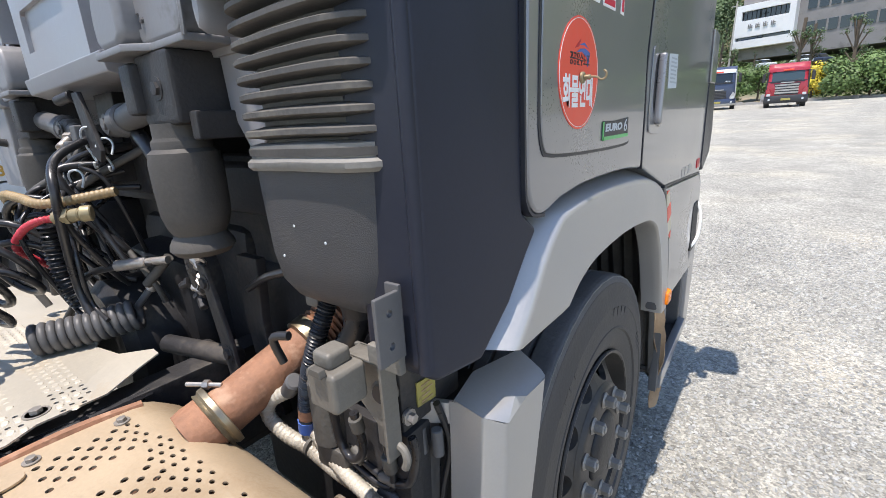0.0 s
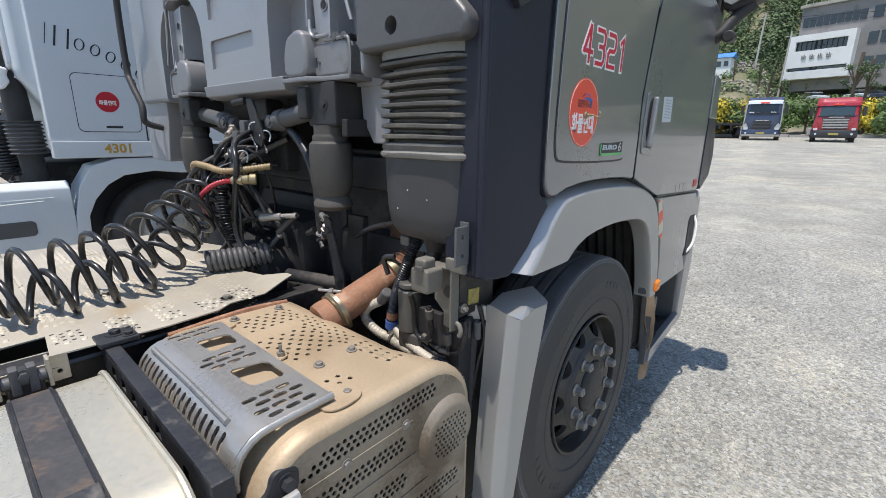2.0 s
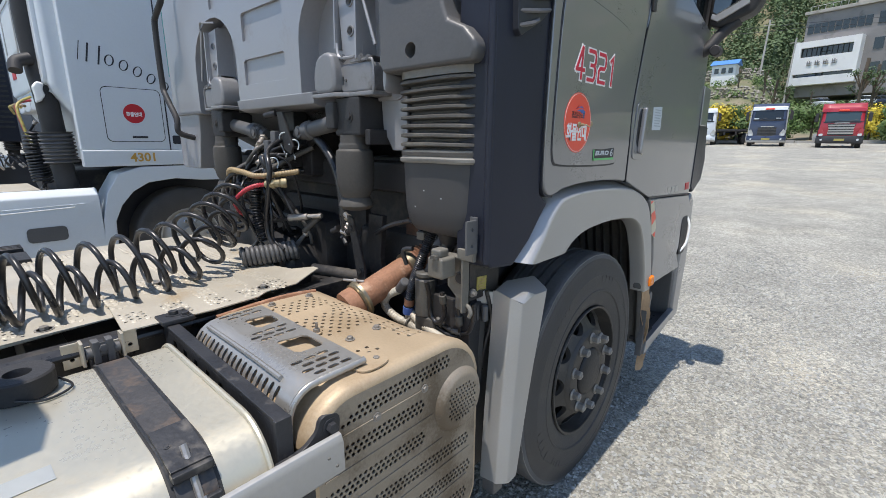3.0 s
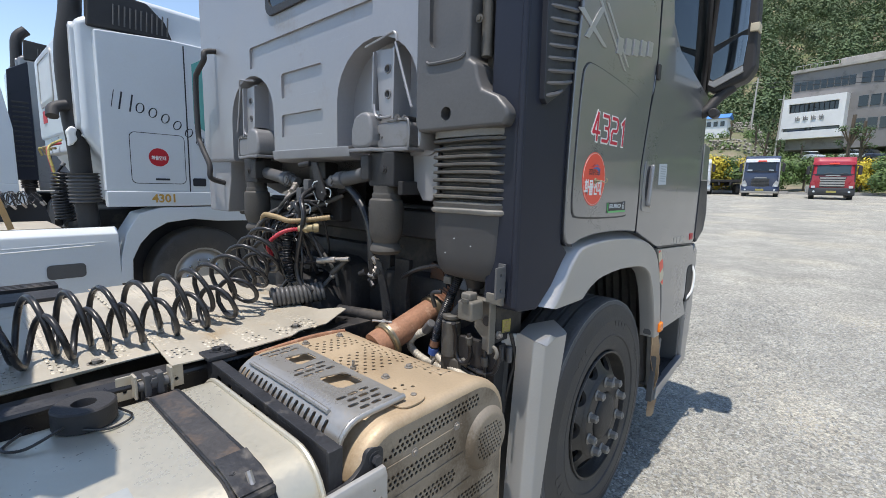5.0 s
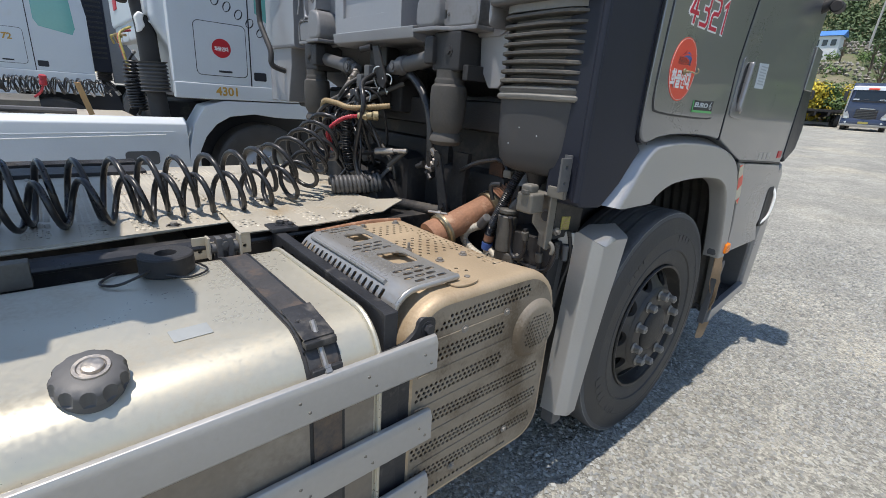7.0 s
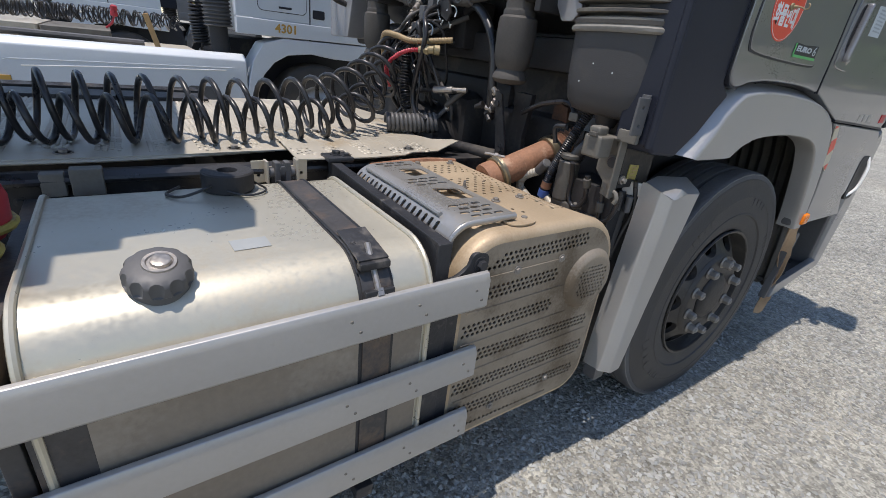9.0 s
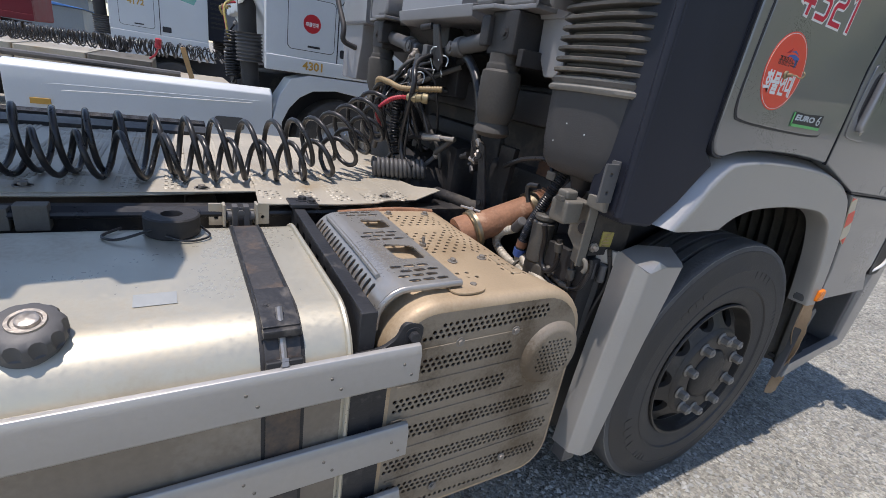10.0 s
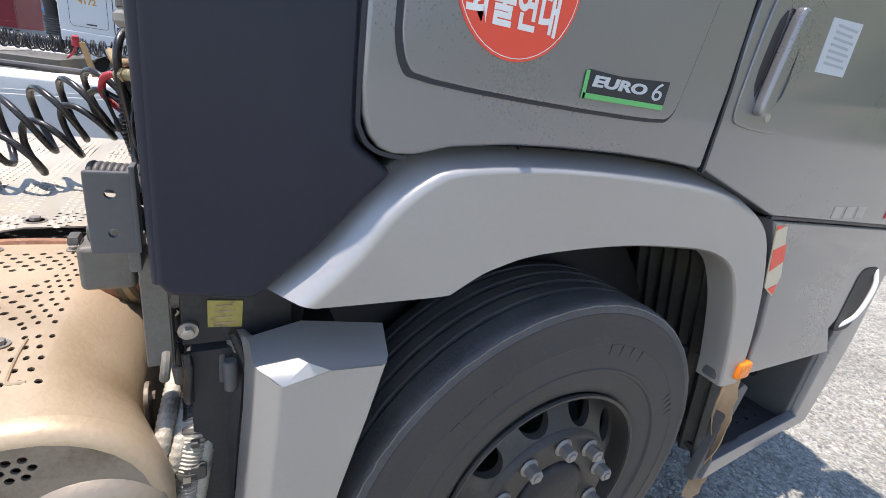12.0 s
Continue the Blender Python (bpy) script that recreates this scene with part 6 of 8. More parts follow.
def build_exhaust():
    a, b = Vector((-0.895, 0.235, 0.95)), Vector((-0.848, 0.575, 1.082))
    d = (b - a).normalized()
    L = (b - a).length
    pipe = part("exhaust_pipe", lathe([(0.056, L * 0.30), (0.052, L * 0.34), (0.052, L * 0.9), (0.056, L)], a, d, 28), M["rust"], truck, "rusty flaking exhaust pipe")
    part("outlet_cone", lathe([(0.060, L * 0.13), (0.062, L * 0.18), (0.060, L * 0.27)], a, d, 28), M["rust"], pipe)
    part("band_clamp", lathe([(0.058, L * 0.26), (0.068, L * 0.265), (0.064, L * 0.285), (0.070, L * 0.30), (0.070, L * 0.33), (0.056, L * 0.335)], a, d, 28), M["clamp"], pipe, "zinc band clamp")
    c = a + d * L * 0.30 + Vector((-0.035, 0.0, 0.064))
    part("clamp_bolt", join(rod(c - Vector((0.035, 0.02, 0)), c + Vector((0.035, 0.02, 0)), 0.005, 8), lathe([(0.01, 0), (0.01, 0.012)], c, (1, 0.6, 0), 6)), M["steel"], pipe)
    part("upper_clamp", lathe([(0.054, L * 0.9), (0.062, L * 0.91), (0.062, L * 1.0), (0.054, L * 1.01)], a, d, 28), M["clamp"], pipe)
    part("flex_pipe", tube([b, b + d * 0.06, b + d * 0.14 + Vector((0.02, 0.02, 0.02))], 0.055, 20, 6, 0.006, 0.016), M["rust"], pipe)
    part("rear_seam", tube([(-1.072, -0.10, 0.99), (-1.075, 0.12, 1.0), (-1.06, 0.26, 0.995)], 0.012, 8), M["rust"], pipe)


def build_valves():
    v = part("valve_box", box(-0.535, -0.472, 0.335, 0.400, 1.150, 1.215, 0.008, 3), M["valve"], truck, "dusty beige air valve box")
    part("valve_cap", box(-0.530, -0.490, 0.345, 0.39, 1.212, 1.240, 0.008, 3), M["valve"], v)
    part("valve_clip", prism([(-0.515, 1.213), (-0.485, 1.213), (-0.488, 1.225), (-0.510, 1.225)], "y", 0.325, 0.338, 0.002), M["valve_dark"], v)
    part("relay_body", rod((-0.660, 0.455, 0.955), (-0.660, 0.455, 1.095), 0.036, 20, 0.006), M["valve_dark"], v, "dark round relay valve")
    part("relay_cap", rod((-0.660, 0.455, 1.098), (-0.660, 0.455, 1.118), 0.034, 20, 0.005), M["valve_dark"], v)
    part("relay_base", box(-0.69, -0.60, 0.43, 0.49, 0.90, 0.957, 0.008), M["valve_dark"], v)
    part("bracket", prism([(-0.535, 1.10), (-0.50, 1.07), (-0.50, 1.03), (-0.46, 1.02), (-0.452, 1.205), (-0.47, 1.212), (-0.535, 1.212)], "y", 0.432, 0.440, 0.002), M["valve"], v, "dusty steel valve bracket")
    part("bracket_flange", box(-0.456, -0.449, 0.405, 0.438, 1.03, 1.208, 0.002), M["valve"], v)
    part("bracket_top", box(-0.525, -0.45, 0.402, 0.438, 1.206, 1.212, 0.002), M["valve"], v)
    part("sensor", moved(rod((0, 0.02, 0), (0, -0.045, 0), 0.023, 20, 0.005), Matrix.Translation((-0.488, 0.472, 1.135)) @ Matrix.Rotation(radians(14), 4, "Z")), M["valve"], v)
    part("sensor_mouth", moved(rod((0, -0.0445, 0), (0, -0.047, 0), 0.017, 16), Matrix.Translation((-0.488, 0.472, 1.135)) @ Matrix.Rotation(radians(14), 4, "Z")), M["ink_and_shade"], v)
    part("knob", rod((-0.460, 0.425, 1.212), (-0.460, 0.425, 1.232), 0.014, 16, 0.004), M["valve_dark"], v)
    part("hook", tube([(-0.452, 0.43, 1.05), (-0.44, 0.43, 1.045), (-0.432, 0.428, 1.03), (-0.436, 0.426, 1.015)], 0.007, 8), M["valve"], v)
    part("flange_bolt", bolt((-0.450, 0.460, 1.085), (1, 0, 0), 0.009, 0.012), M["steel"], v)
    part("bolt_washer", rod((-0.456, 0.460, 1.085), (-0.450, 0.460, 1.085), 0.014, 16, 0.001), M["steel"], v)
    for r_, pts in ((0.0085, ((-0.612, 0.41, 1.10), (-0.616, 0.43, 1.05), (-0.622, 0.44, 0.985), (-0.60, 0.44, 0.952), (-0.572, 0.44, 0.958), (-0.554, 0.44, 0.995), (-0.556, 0.43, 1.07))),
                    (0.0075, ((-0.60, 0.46, 0.943), (-0.56, 0.455, 0.936), (-0.51, 0.452, 0.932), (-0.465, 0.455, 0.945), (-0.446, 0.455, 0.98), (-0.440, 0.458, 1.02), (-0.444, 0.455, 1.05))),
                    (0.0065, ((-0.60, 0.45, 0.93), (-0.545, 0.45, 0.915), (-0.50, 0.452, 0.922), (-0.492, 0.445, 0.98), (-0.495, 0.44, 1.04))),
                    (0.008, ((-0.685, 0.39, 1.15), (-0.69, 0.38, 1.20), (-0.655, 0.39, 1.21)))):
        part("valve_hose", tube(pts, r_, 10), M["hose"], v)
    for p, q in (((-0.606, 0.46, 0.952), (-0.575, 0.457, 0.938)), ((-0.493, 0.447, 0.965), (-0.494, 0.443, 1.0)), ((-0.555, 0.436, 1.03), (-0.556, 0.431, 1.06))):
        part("hose_end", rod(p, q, 0.013, 12, 0.002), M["valve_dark"], v)
    part("pale_nozzle", rod((-0.530, 0.452, 0.932), (-0.488, 0.452, 0.936), 0.009, 12, 0.002), M["valve"], v)
    # cable looms going down beside the silencer
    lm = part("cable_loom", tube([(-0.655, 0.50, 1.27), (-0.675, 0.465, 1.18), (-0.70, 0.45, 1.10), (-0.735, 0.455, 1.02), (-0.75, 0.458, 0.955)], 0.017, 12, 6, 0.0018, 0.007), M["hose"], truck, "ribbed black cable conduit")
    part("foil_loom", tube([(-0.79, 0.45, 1.02), (-0.835, 0.43, 0.99), (-0.845, 0.425, 0.95), (-0.80, 0.435, 0.915), (-0.74, 0.448, 0.898), (-0.64, 0.442, 0.892), (-0.54, 0.442, 0.888), (-0.475, 0.438, 0.862), (-0.452, 0.420, 0.81), (-0.447, 0.41, 0.70)], 0.0155, 12, 6, 0.0008, 0.011), M["loom"], lm, "pale foil-wrapped cable loom")
    part("foil_loom", tube([(-0.752, 0.462, 0.95), (-0.740, 0.462, 0.915), (-0.66, 0.468, 0.905), (-0.58, 0.466, 0.897), (-0.525, 0.462, 0.892)], 0.017, 12, 6, 0.0008, 0.012), M["loom"], lm)
    part("ribbed_sleeve", tube([(-0.505, 0.464, 0.887), (-0.475, 0.460, 0.866), (-0.455, 0.448, 0.82), (-0.446, 0.438, 0.75), (-0.445, 0.43, 0.66)], 0.0195, 14, 6, 0.0013, 0.006), M["loom"], lm, "pale ribbed cable sleeve")
    for line in ([(-0.76, 0.47, 0.95), (-0.70, 0.455, 0.918), (-0.60, 0.432, 0.912), (-0.52, 0.422, 0.902), (-0.468, 0.412, 0.872), (-0.450, 0.398, 0.81), (-0.446, 0.39, 0.70)], [(-0.70, 0.492, 0.93), (-0.60, 0.488, 0.908), (-0.50, 0.482, 0.882), (-0.462, 0.472, 0.83), (-0.45, 0.458, 0.75)]):
        part("foil_loom", tube(line, 0.014, 12, 6, 0.0008, 0.011), M["loom"], lm)
    part("dark_wrap", tube([(-0.535, 0.462, 0.893), (-0.515, 0.464, 0.890), (-0.492, 0.463, 0.879)], 0.0245, 14, 3), M["hose"], lm)
    part("red_tape", tube([(-0.742, 0.457, 0.995), (-0.747, 0.458, 0.97)], 0.0195, 12, 0), M["rust"], lm)
    part("plug", tube([(-0.749, 0.458, 0.962), (-0.753, 0.459, 0.935)], 0.021, 10, 0), M["blue"], lm, "dark blue cable plug")
    part("side_plug", rod((-0.79, 0.45, 1.02), (-0.745, 0.44, 1.065), 0.018, 12, 0.004), M["duct"], lm)
    for p, d_ in (((-0.735, 0.452, 0.903), (1, 0, -0.1)), ((-0.61, 0.455, 0.893), (1, 0, -0.1)), ((-0.478, 0.460, 0.868), (0.7, -0.2, -0.7)), ((-0.453, 0.446, 0.812), (0.2, -0.2, -1))):
        part("loom_tie", join(lathe([(0.0235, -0.004), (0.0235, 0.004)], p, d_, 16), moved(box(0.018, 0.034, -0.006, 0.006, -0.005, 0.005, 0.001), Matrix.Translation(p))), M["valve_dark"], lm)
    for k in range(3):
        part("thin_cable", tube([(-0.50 + 0.03 * k, 0.52, 1.08), (-0.495 + 0.03 * k, 0.525 + 0.01 * k, 0.98), (-0.47 + 0.01 * k, 0.53, 0.86), (-0.48, 0.52, 0.6)], 0.007, 7), M["hose"], lm)
    part("cable_end", rod((-0.47, 0.505, 1.03), (-0.468, 0.506, 0.975), 0.011, 10, 0.002), M["duct"], lm)
    part("cable_end", rod((-0.44, 0.515, 1.03), (-0.44, 0.516, 0.975), 0.011, 10, 0.002), M["duct"], lm)


def build_catwalk():
    def plate(name, corners, z, cols, seed, label):
        pl = prism(corners, "z", z - 0.004, z)
        rng = random.Random(seed)
        holes, bumps = [], []
        x0, x1 = -2.3, max(p[0] for p in corners) - 0.05
        for y in cols:
            x = x0
            while x < x1:
                if rng.random() < 0.84:
                    for j in range(4):
                        spot = (x + (0.012 if j % 2 else 0), y + (j - 1.5) * 0.018)
                        (holes if x > x1 - 0.12 and rng.random() < 0.6 else bumps).append(spot)
                x += 0.026
        pl = carve(pl, join(*[rod((x, y, z - 0.02), (x, y, z + 0.02), 0.0052, 8) for x, y in holes]))
        vs, fs = [], []
        for x, y in bumps:
            k = len(vs)
            for r, h, m in ((0.0085, 0.0, 7), (0.006, 0.0032, 7)):
                for q in range(m):
                    a = 2 * math.pi * q / m
                    vs.append((x + r * math.cos(a), y + r * math.sin(a), z - 0.0003 + h * (1 - 0.5 * math.cos(a))))
            fs += [[k + q, k + (q + 1) % 7, k + 7 + (q + 1) % 7, k + 7 + q] for q in range(7)] + [[k + 7 + q for q in range(7)]]
        pl = join(pl, poly_bm(vs, fs))
        for v in pl.verts:
            d = max(0.0, v.co.y - 0.22)
            v.co.z += 0.25 * d * max(0.0, 1 - abs(v.co.x + 1.16) / 0.3) + 0.004 * noise.noise((v.co.x * 5, v.co.y * 5, seed))
        return part(name, pl, M["deck"], truck, label)

    front = [(-1.085, -0.352), (-1.075, -0.10), (-1.09, 0.05), (-1.12, 0.10), (-1.125, 0.22), (-1.155, 0.30), (-1.165, 0.345), (-1.21, 0.35), (-1.30, 0.30), (-1.42, 0.285), (-1.60, 0.36), (-1.9, 0.40), (-2.05, 0.36), (-2.40, 0.30), (-2.42, -0.33), (-1.52, -0.318)]
    a = plate("catwalk_plate", front, 1.022, [-0.30 + 0.118 * i for i in range(5)], 5, "dusty perforated aluminium catwalk plate")
    rear = [(-1.235, -1.75), (-1.225, -1.06), (-1.235, -0.75), (-1.262, -0.33), (-1.50, -0.30), (-2.40, -0.30), (-2.40, -1.75)]
    b = plate("catwalk_plate", rear, 1.012, [-0.44 - 0.135 * i for i in range(9)], 8, "shaded perforated aluminium catwalk plate")
    part("plate_edge", tube([(-1.232, -1.75, 1.004), (-1.222, -1.06, 1.004), (-1.235, -0.75, 1.003), (-1.283, -0.37, 1.006)], 0.006, 6), M["deck"], b)
    nut = mesh_of("plate_bolt", join(bolt((0, 0, 0), (0, 0, 1), 0.012, 0.011), lathe([(0.024, 0), (0.024, 0.002)], (0, 0, 0), (0, 0, 1), 16)), M["nut"])
    for x, y in ((-1.13, -0.185), (-1.17, 0.11), (-1.49, -0.15)):
        piece("plate_bolt", nut, a, Matrix.Translation((x, y, 1.023)))
    for x, y in ((-1.29, -0.50), (-1.29, -0.95)):
        piece("plate_bolt", nut, b, Matrix.Translation((x, y, 1.013)))
    part("side_slats", join(*[box(-2.50, -2.30, -1.9, -0.42, 0.98 + 0.0, 1.03, 0.004)] + [box(-2.62 - 0.035 * i, -2.60 - 0.035 * i, -1.9, -0.42, 0.90, 1.03, 0.004) for i in range(4)]), M["frame"], truck)
    part("left_box", box(-2.78, -2.50, -1.9, -0.40, 0.5, 0.98, 0.02), M["black"], truck)
    # cable conduits along the frame
    for k in range(3):
        part("frame_conduit", tube([(-1.135 + 0.02 * k, -2.6, 0.985), (-1.13 + 0.02 * k, -1.2, 0.99), (-1.135 + 0.015 * k, -0.3, 0.985), (-1.13, 0.3, 0.98)], 0.012, 8), M["hose"], truck)
    part("front_tube", rod((-1.33, 0.42, 1.0), (-1.05, 0.48, 1.01), 0.025, 18, 0.006), M["frame"], truck)


def build_mirror():
    arm = part("mirror_arm", tube([(-0.36, 2.36, 2.05), (-0.32, 2.36, 2.07), (-0.27, 2.40, 2.15), (-0.20, 2.42, 2.21)], 0.03, 14), M["black"], truck)
    house = prism([(-0.335, 2.20), (-0.29, 2.175), (-0.13, 2.235), (-0.095, 2.30), (-0.115, 2.75), (-0.14, 3.05), (-0.31, 3.05), (-0.345, 2.5)], "y", 2.37, 2.50, 0.02, 3)
    h = part("mirror_housing", house, M["black"], truck, "black door mirror housing")
    part("mirror_glass", prism([(-0.32, 2.26), (-0.30, 2.245), (-0.155, 2.315), (-0.145, 2.475), (-0.18, 2.48), (-0.315, 2.40)], "y", 2.362, 2.370, 0.002), M["mirror"], h, "wide-angle mirror glass")
    part("main_glass", prism([(-0.315, 2.44), (-0.15, 2.51), (-0.16, 3.0), (-0.30, 3.0)], "y", 2.362, 2.370, 0.002), M["mirror"], h)
    part("mirror_rim", prism([(-0.325, 2.225), (-0.29, 2.205), (-0.15, 2.275), (-0.155, 2.31), (-0.30, 2.24), (-0.32, 2.25)], "y", 2.355, 2.372, 0.003), M["rail"], h)
    part("tape", box(-0.14, -0.095, 2.355, 2.44, 2.49, 2.535, 0.004), M["cream"], h, "patch of pale tape")
    part("corner_camera", rod((-0.27, 2.30, 2.05), (-0.27, 2.37, 2.05), 0.028, 16, 0.006), M["black"], arm)


build_cab()
build_fender()
build_mudguard()
build_side_deflector()
build_intake()
build_cab_mounts()
build_chassis()
build_wheel("front_wheel")
build_wheel("front_wheel", True)
build_tank()
build_silencer()
build_guard_rails()
build_exhaust()
build_valves()
build_catwalk()
build_mirror()

# ---- hoses on the catwalk ----
def helix(axis, r, pitch, n=18, wobble=0.012, seed=0):
    """Points of a slack coil round a line of (x, y, z) points."""
    line = smooth_line(axis, 14)
    lens = [0.0]
    for p, q in zip(line, line[1:]):
        lens.append(lens[-1] + (q - p).length)
    total = lens[-1]
    k = int(total / pitch * n)
    out, j = [], 0
    for i in range(k + 1):
        s = total * i / k
        while j < len(line) - 2 and lens[j + 1] < s:
            j += 1
        t = (s - lens[j]) / max(lens[j + 1] - lens[j], 1e-6)
        p, d = line[j].lerp(line[j + 1], t), (line[j + 1] - line[j]).normalized()
        side = d.cross(Vector((0, 0, 1))).normalized()
        up = side.cross(d)
        a = 2 * math.pi * i / n
        rr = r * (1 + wobble * 9 * noise.noise((seed + s * 3.1, 0.3, 0)))
        out.append(p - side * math.cos(a) * rr + up * math.sin(a) * rr + d * (wobble * 3 * noise.noise((seed, s * 4.0, 0.7))))
    return out


def coiled_hose(axis, r, pitch, wire, seed, label, tails, group="coiled hoses"):
    pts = helix(axis, r, pitch, 18, 0.012, seed)
    t = thing("coiled_hose", (axis[0][0], axis[0][1], 1.02), label, "hose", group)
    part("coil", tube([Vector(tails[0]), *pts, Vector(tails[1])], wire, 10, 0), M["duct" if group == "coiled cables" else "hose"], t)
    for a, b in ((pts[0], Vector(tails[0])), (pts[-1], Vector(tails[1]))):
        part("end_fitting", rod(a.lerp(b, 0.7), b, wire * 1.6, 10, 0.002), M["steel"], t)
    return t


coiled_hose([(-1.46, -2.3, 1.118), (-1.45, -1.2, 1.118), (-1.46, -0.5, 1.120), (-1.48, -0.1, 1.16), (-1.58, 0.16, 1.26), (-1.68, 0.36, 1.38)], 0.092, 0.092, 0.0096, 2, "glossy black coiled air hose lying over the catwalk plates", [(-1.44, -2.35, 1.1), (-1.62, 0.44, 1.47)])
coiled_hose([(-1.37, -2.3, 1.094), (-1.365, -1.2, 1.094), (-1.37, -0.5, 1.096), (-1.41, -0.08, 1.105), (-1.52, 0.10, 1.17), (-1.66, 0.32, 1.32)], 0.068, 0.104, 0.0096, 6, "glossy black coiled air hose lying behind another", [(-1.66, -2.35, 1.1), (-1.70, 0.44, 1.44)])
coiled_hose([(-1.495, 0.185, 1.068), (-1.45, 0.29, 1.072), (-1.40, 0.40, 1.085)], 0.036, 0.0195, 0.0098, 4, "thick tightly coiled grey-black electric cable on the catwalk", [(-1.50, 0.21, 1.06), (-1.40, 0.45, 1.16)], "coiled cables")


def hose(name, pts, r, material, label, ribs=0.0):
    return single(name, tube(pts, r, 10, 8, ribs, 0.012), material, label, "hose", "air hoses behind the cab")


hose("air_hose", [(-1.70, 0.30, 1.20), (-1.60, 0.22, 1.29), (-1.52, 0.225, 1.345), (-1.46, 0.25, 1.372), (-1.42, 0.28, 1.378)], 0.0085, M["red"], "red ribbed air hose joined to a brass fitting", 0.002)
hose("air_hose", [(-1.78, 0.30, 1.30), (-1.68, 0.24, 1.42), (-1.58, 0.25, 1.425), (-1.48, 0.28, 1.41), (-1.36, 0.40, 1.43)], 0.012, M["tan_hose"], "tan air hose with a ribbed sleeve", 0.001)
single("brass_coupling", join(rod((-1.425, 0.277, 1.378), (-1.37, 0.32, 1.385), 0.016, 12, 0.003), lathe([(0.021, 0), (0.021, 0.012)], (-1.40, 0.297, 1.382), (0.6, 0.5, 0), 6), rod((-1.372, 0.318, 1.385), (-1.36, 0.34, 1.385), 0.02, 12, 0.003)), M["brass"], "dusty brass hose coupling behind the cab", "coupling")
hose("conduit", [(-1.42, 0.50, 1.55), (-1.30, 0.46, 1.565), (-1.19, 0.45, 1.49), (-1.135, 0.45, 1.38), (-1.12, 0.45, 1.24), (-1.13, 0.47, 1.15)], 0.018, M["hose"], "glossy black bent conduit beside the air spring")
hose("air_hose", [(-1.66, 0.44, 1.50), (-1.80, 0.30, 1.40), (-1.86, 0.25, 1.20), (-1.82, 0.28, 1.06)], 0.011, M["bellow"], "grey webbing strap hanging behind the cab")
hose("air_hose", [(-1.40, 0.50, 1.53), (-1.55, 0.35, 1.42), (-1.70, 0.30, 1.28), (-1.80, 0.30, 1.10)], 0.011, M["bellow"], "grey strap slung across the hoses")
hose("air_hose", [(-1.53, 0.28, 1.35), (-1.53, 0.28, 1.22), (-1.52, 0.30, 1.12)], 0.021, M["hose"], "black ribbed hose sleeve hanging down", 0.004)
hose("air_hose", [(-1.34, 0.44, 1.23), (-1.44, 0.38, 1.22), (-1.54, 0.33, 1.19), (-1.57, 0.30, 1.12), (-1.62, 0.26, 1.04)], 0.010, M["hose"], "black air hose bending down to the catwalk")
hose("air_hose", [(-1.40, 0.43, 1.16), (-1.36, 0.45, 1.20), (-1.32, 0.47, 1.24)], 0.013, M["bellow"], "grey cable end rising from the coil")
single("hose_joint", join(rod((-1.36, 0.43, 1.232), (-1.44, 0.38, 1.222), 0.016, 12, 0.003), rod((-1.30, 0.46, 1.238), (-1.36, 0.43, 1.232), 0.011, 10)), M["steel"], "steel hose joint behind the cab", "coupling")
rng = random.Random(11)
for k in range(26):
    a = Vector((rng.uniform(-1.80, -1.46), rng.uniform(0.40, 0.50), rng.uniform(1.40, 1.58)))
    b = Vector((rng.uniform(-1.95, -1.34), rng.uniform(0.30, 0.50), rng.uniform(1.03, 1.30)))
    c = (a + b) / 2 + Vector((rng.uniform(-0.14, 0.10), rng.uniform(-0.16, 0.0), rng.uniform(-0.06, 0.10)))
    hose("air_hose", [a, a.lerp(c, 0.5) + Vector((rng.uniform(-0.06, 0.06), -0.04, 0.02)), c, c.lerp(b, 0.6) + Vector((rng.uniform(-0.07, 0.07), 0, -0.02)), b], rng.choice((0.006, 0.008, 0.011)), M["hose"] if k % 9 else M["bellow"], "thin black hose in the tangle behind the cab")
for k in range(7):
    p = Vector((-1.12 + rng.uniform(-0.05, 0.03), 0.455, 1.20 + rng.uniform(-0.06, 0.06)))
    q = p + Vector((rng.uniform(-0.04, 0.04), -0.01, rng.uniform(-0.05, 0.05)))
    single("pipe_fitting", join(rod(p, q, 0.011, 8, 0.002), lathe([(0.016, 0), (0.016, 0.012)], p, q - p, 6)), M["frame"] if k % 3 else M["steel"], "dark pipe fitting below the air spring", "fitting", "pipe fittings")
for x, z in ((-1.74, 1.53), (-1.72, 1.48), (-1.69, 1.57)):
    single("pipe_fitting", join(rod((x, 0.42, z), (x + 0.03, 0.38, z - 0.03), 0.014, 10, 0.003), lathe([(0.02, 0), (0.02, 0.014)], (x, 0.42, z), (0.7, -0.8, -0.6), 6)), M["steel"], "pale metal fitting on the valve block", "fitting", "pipe fittings")
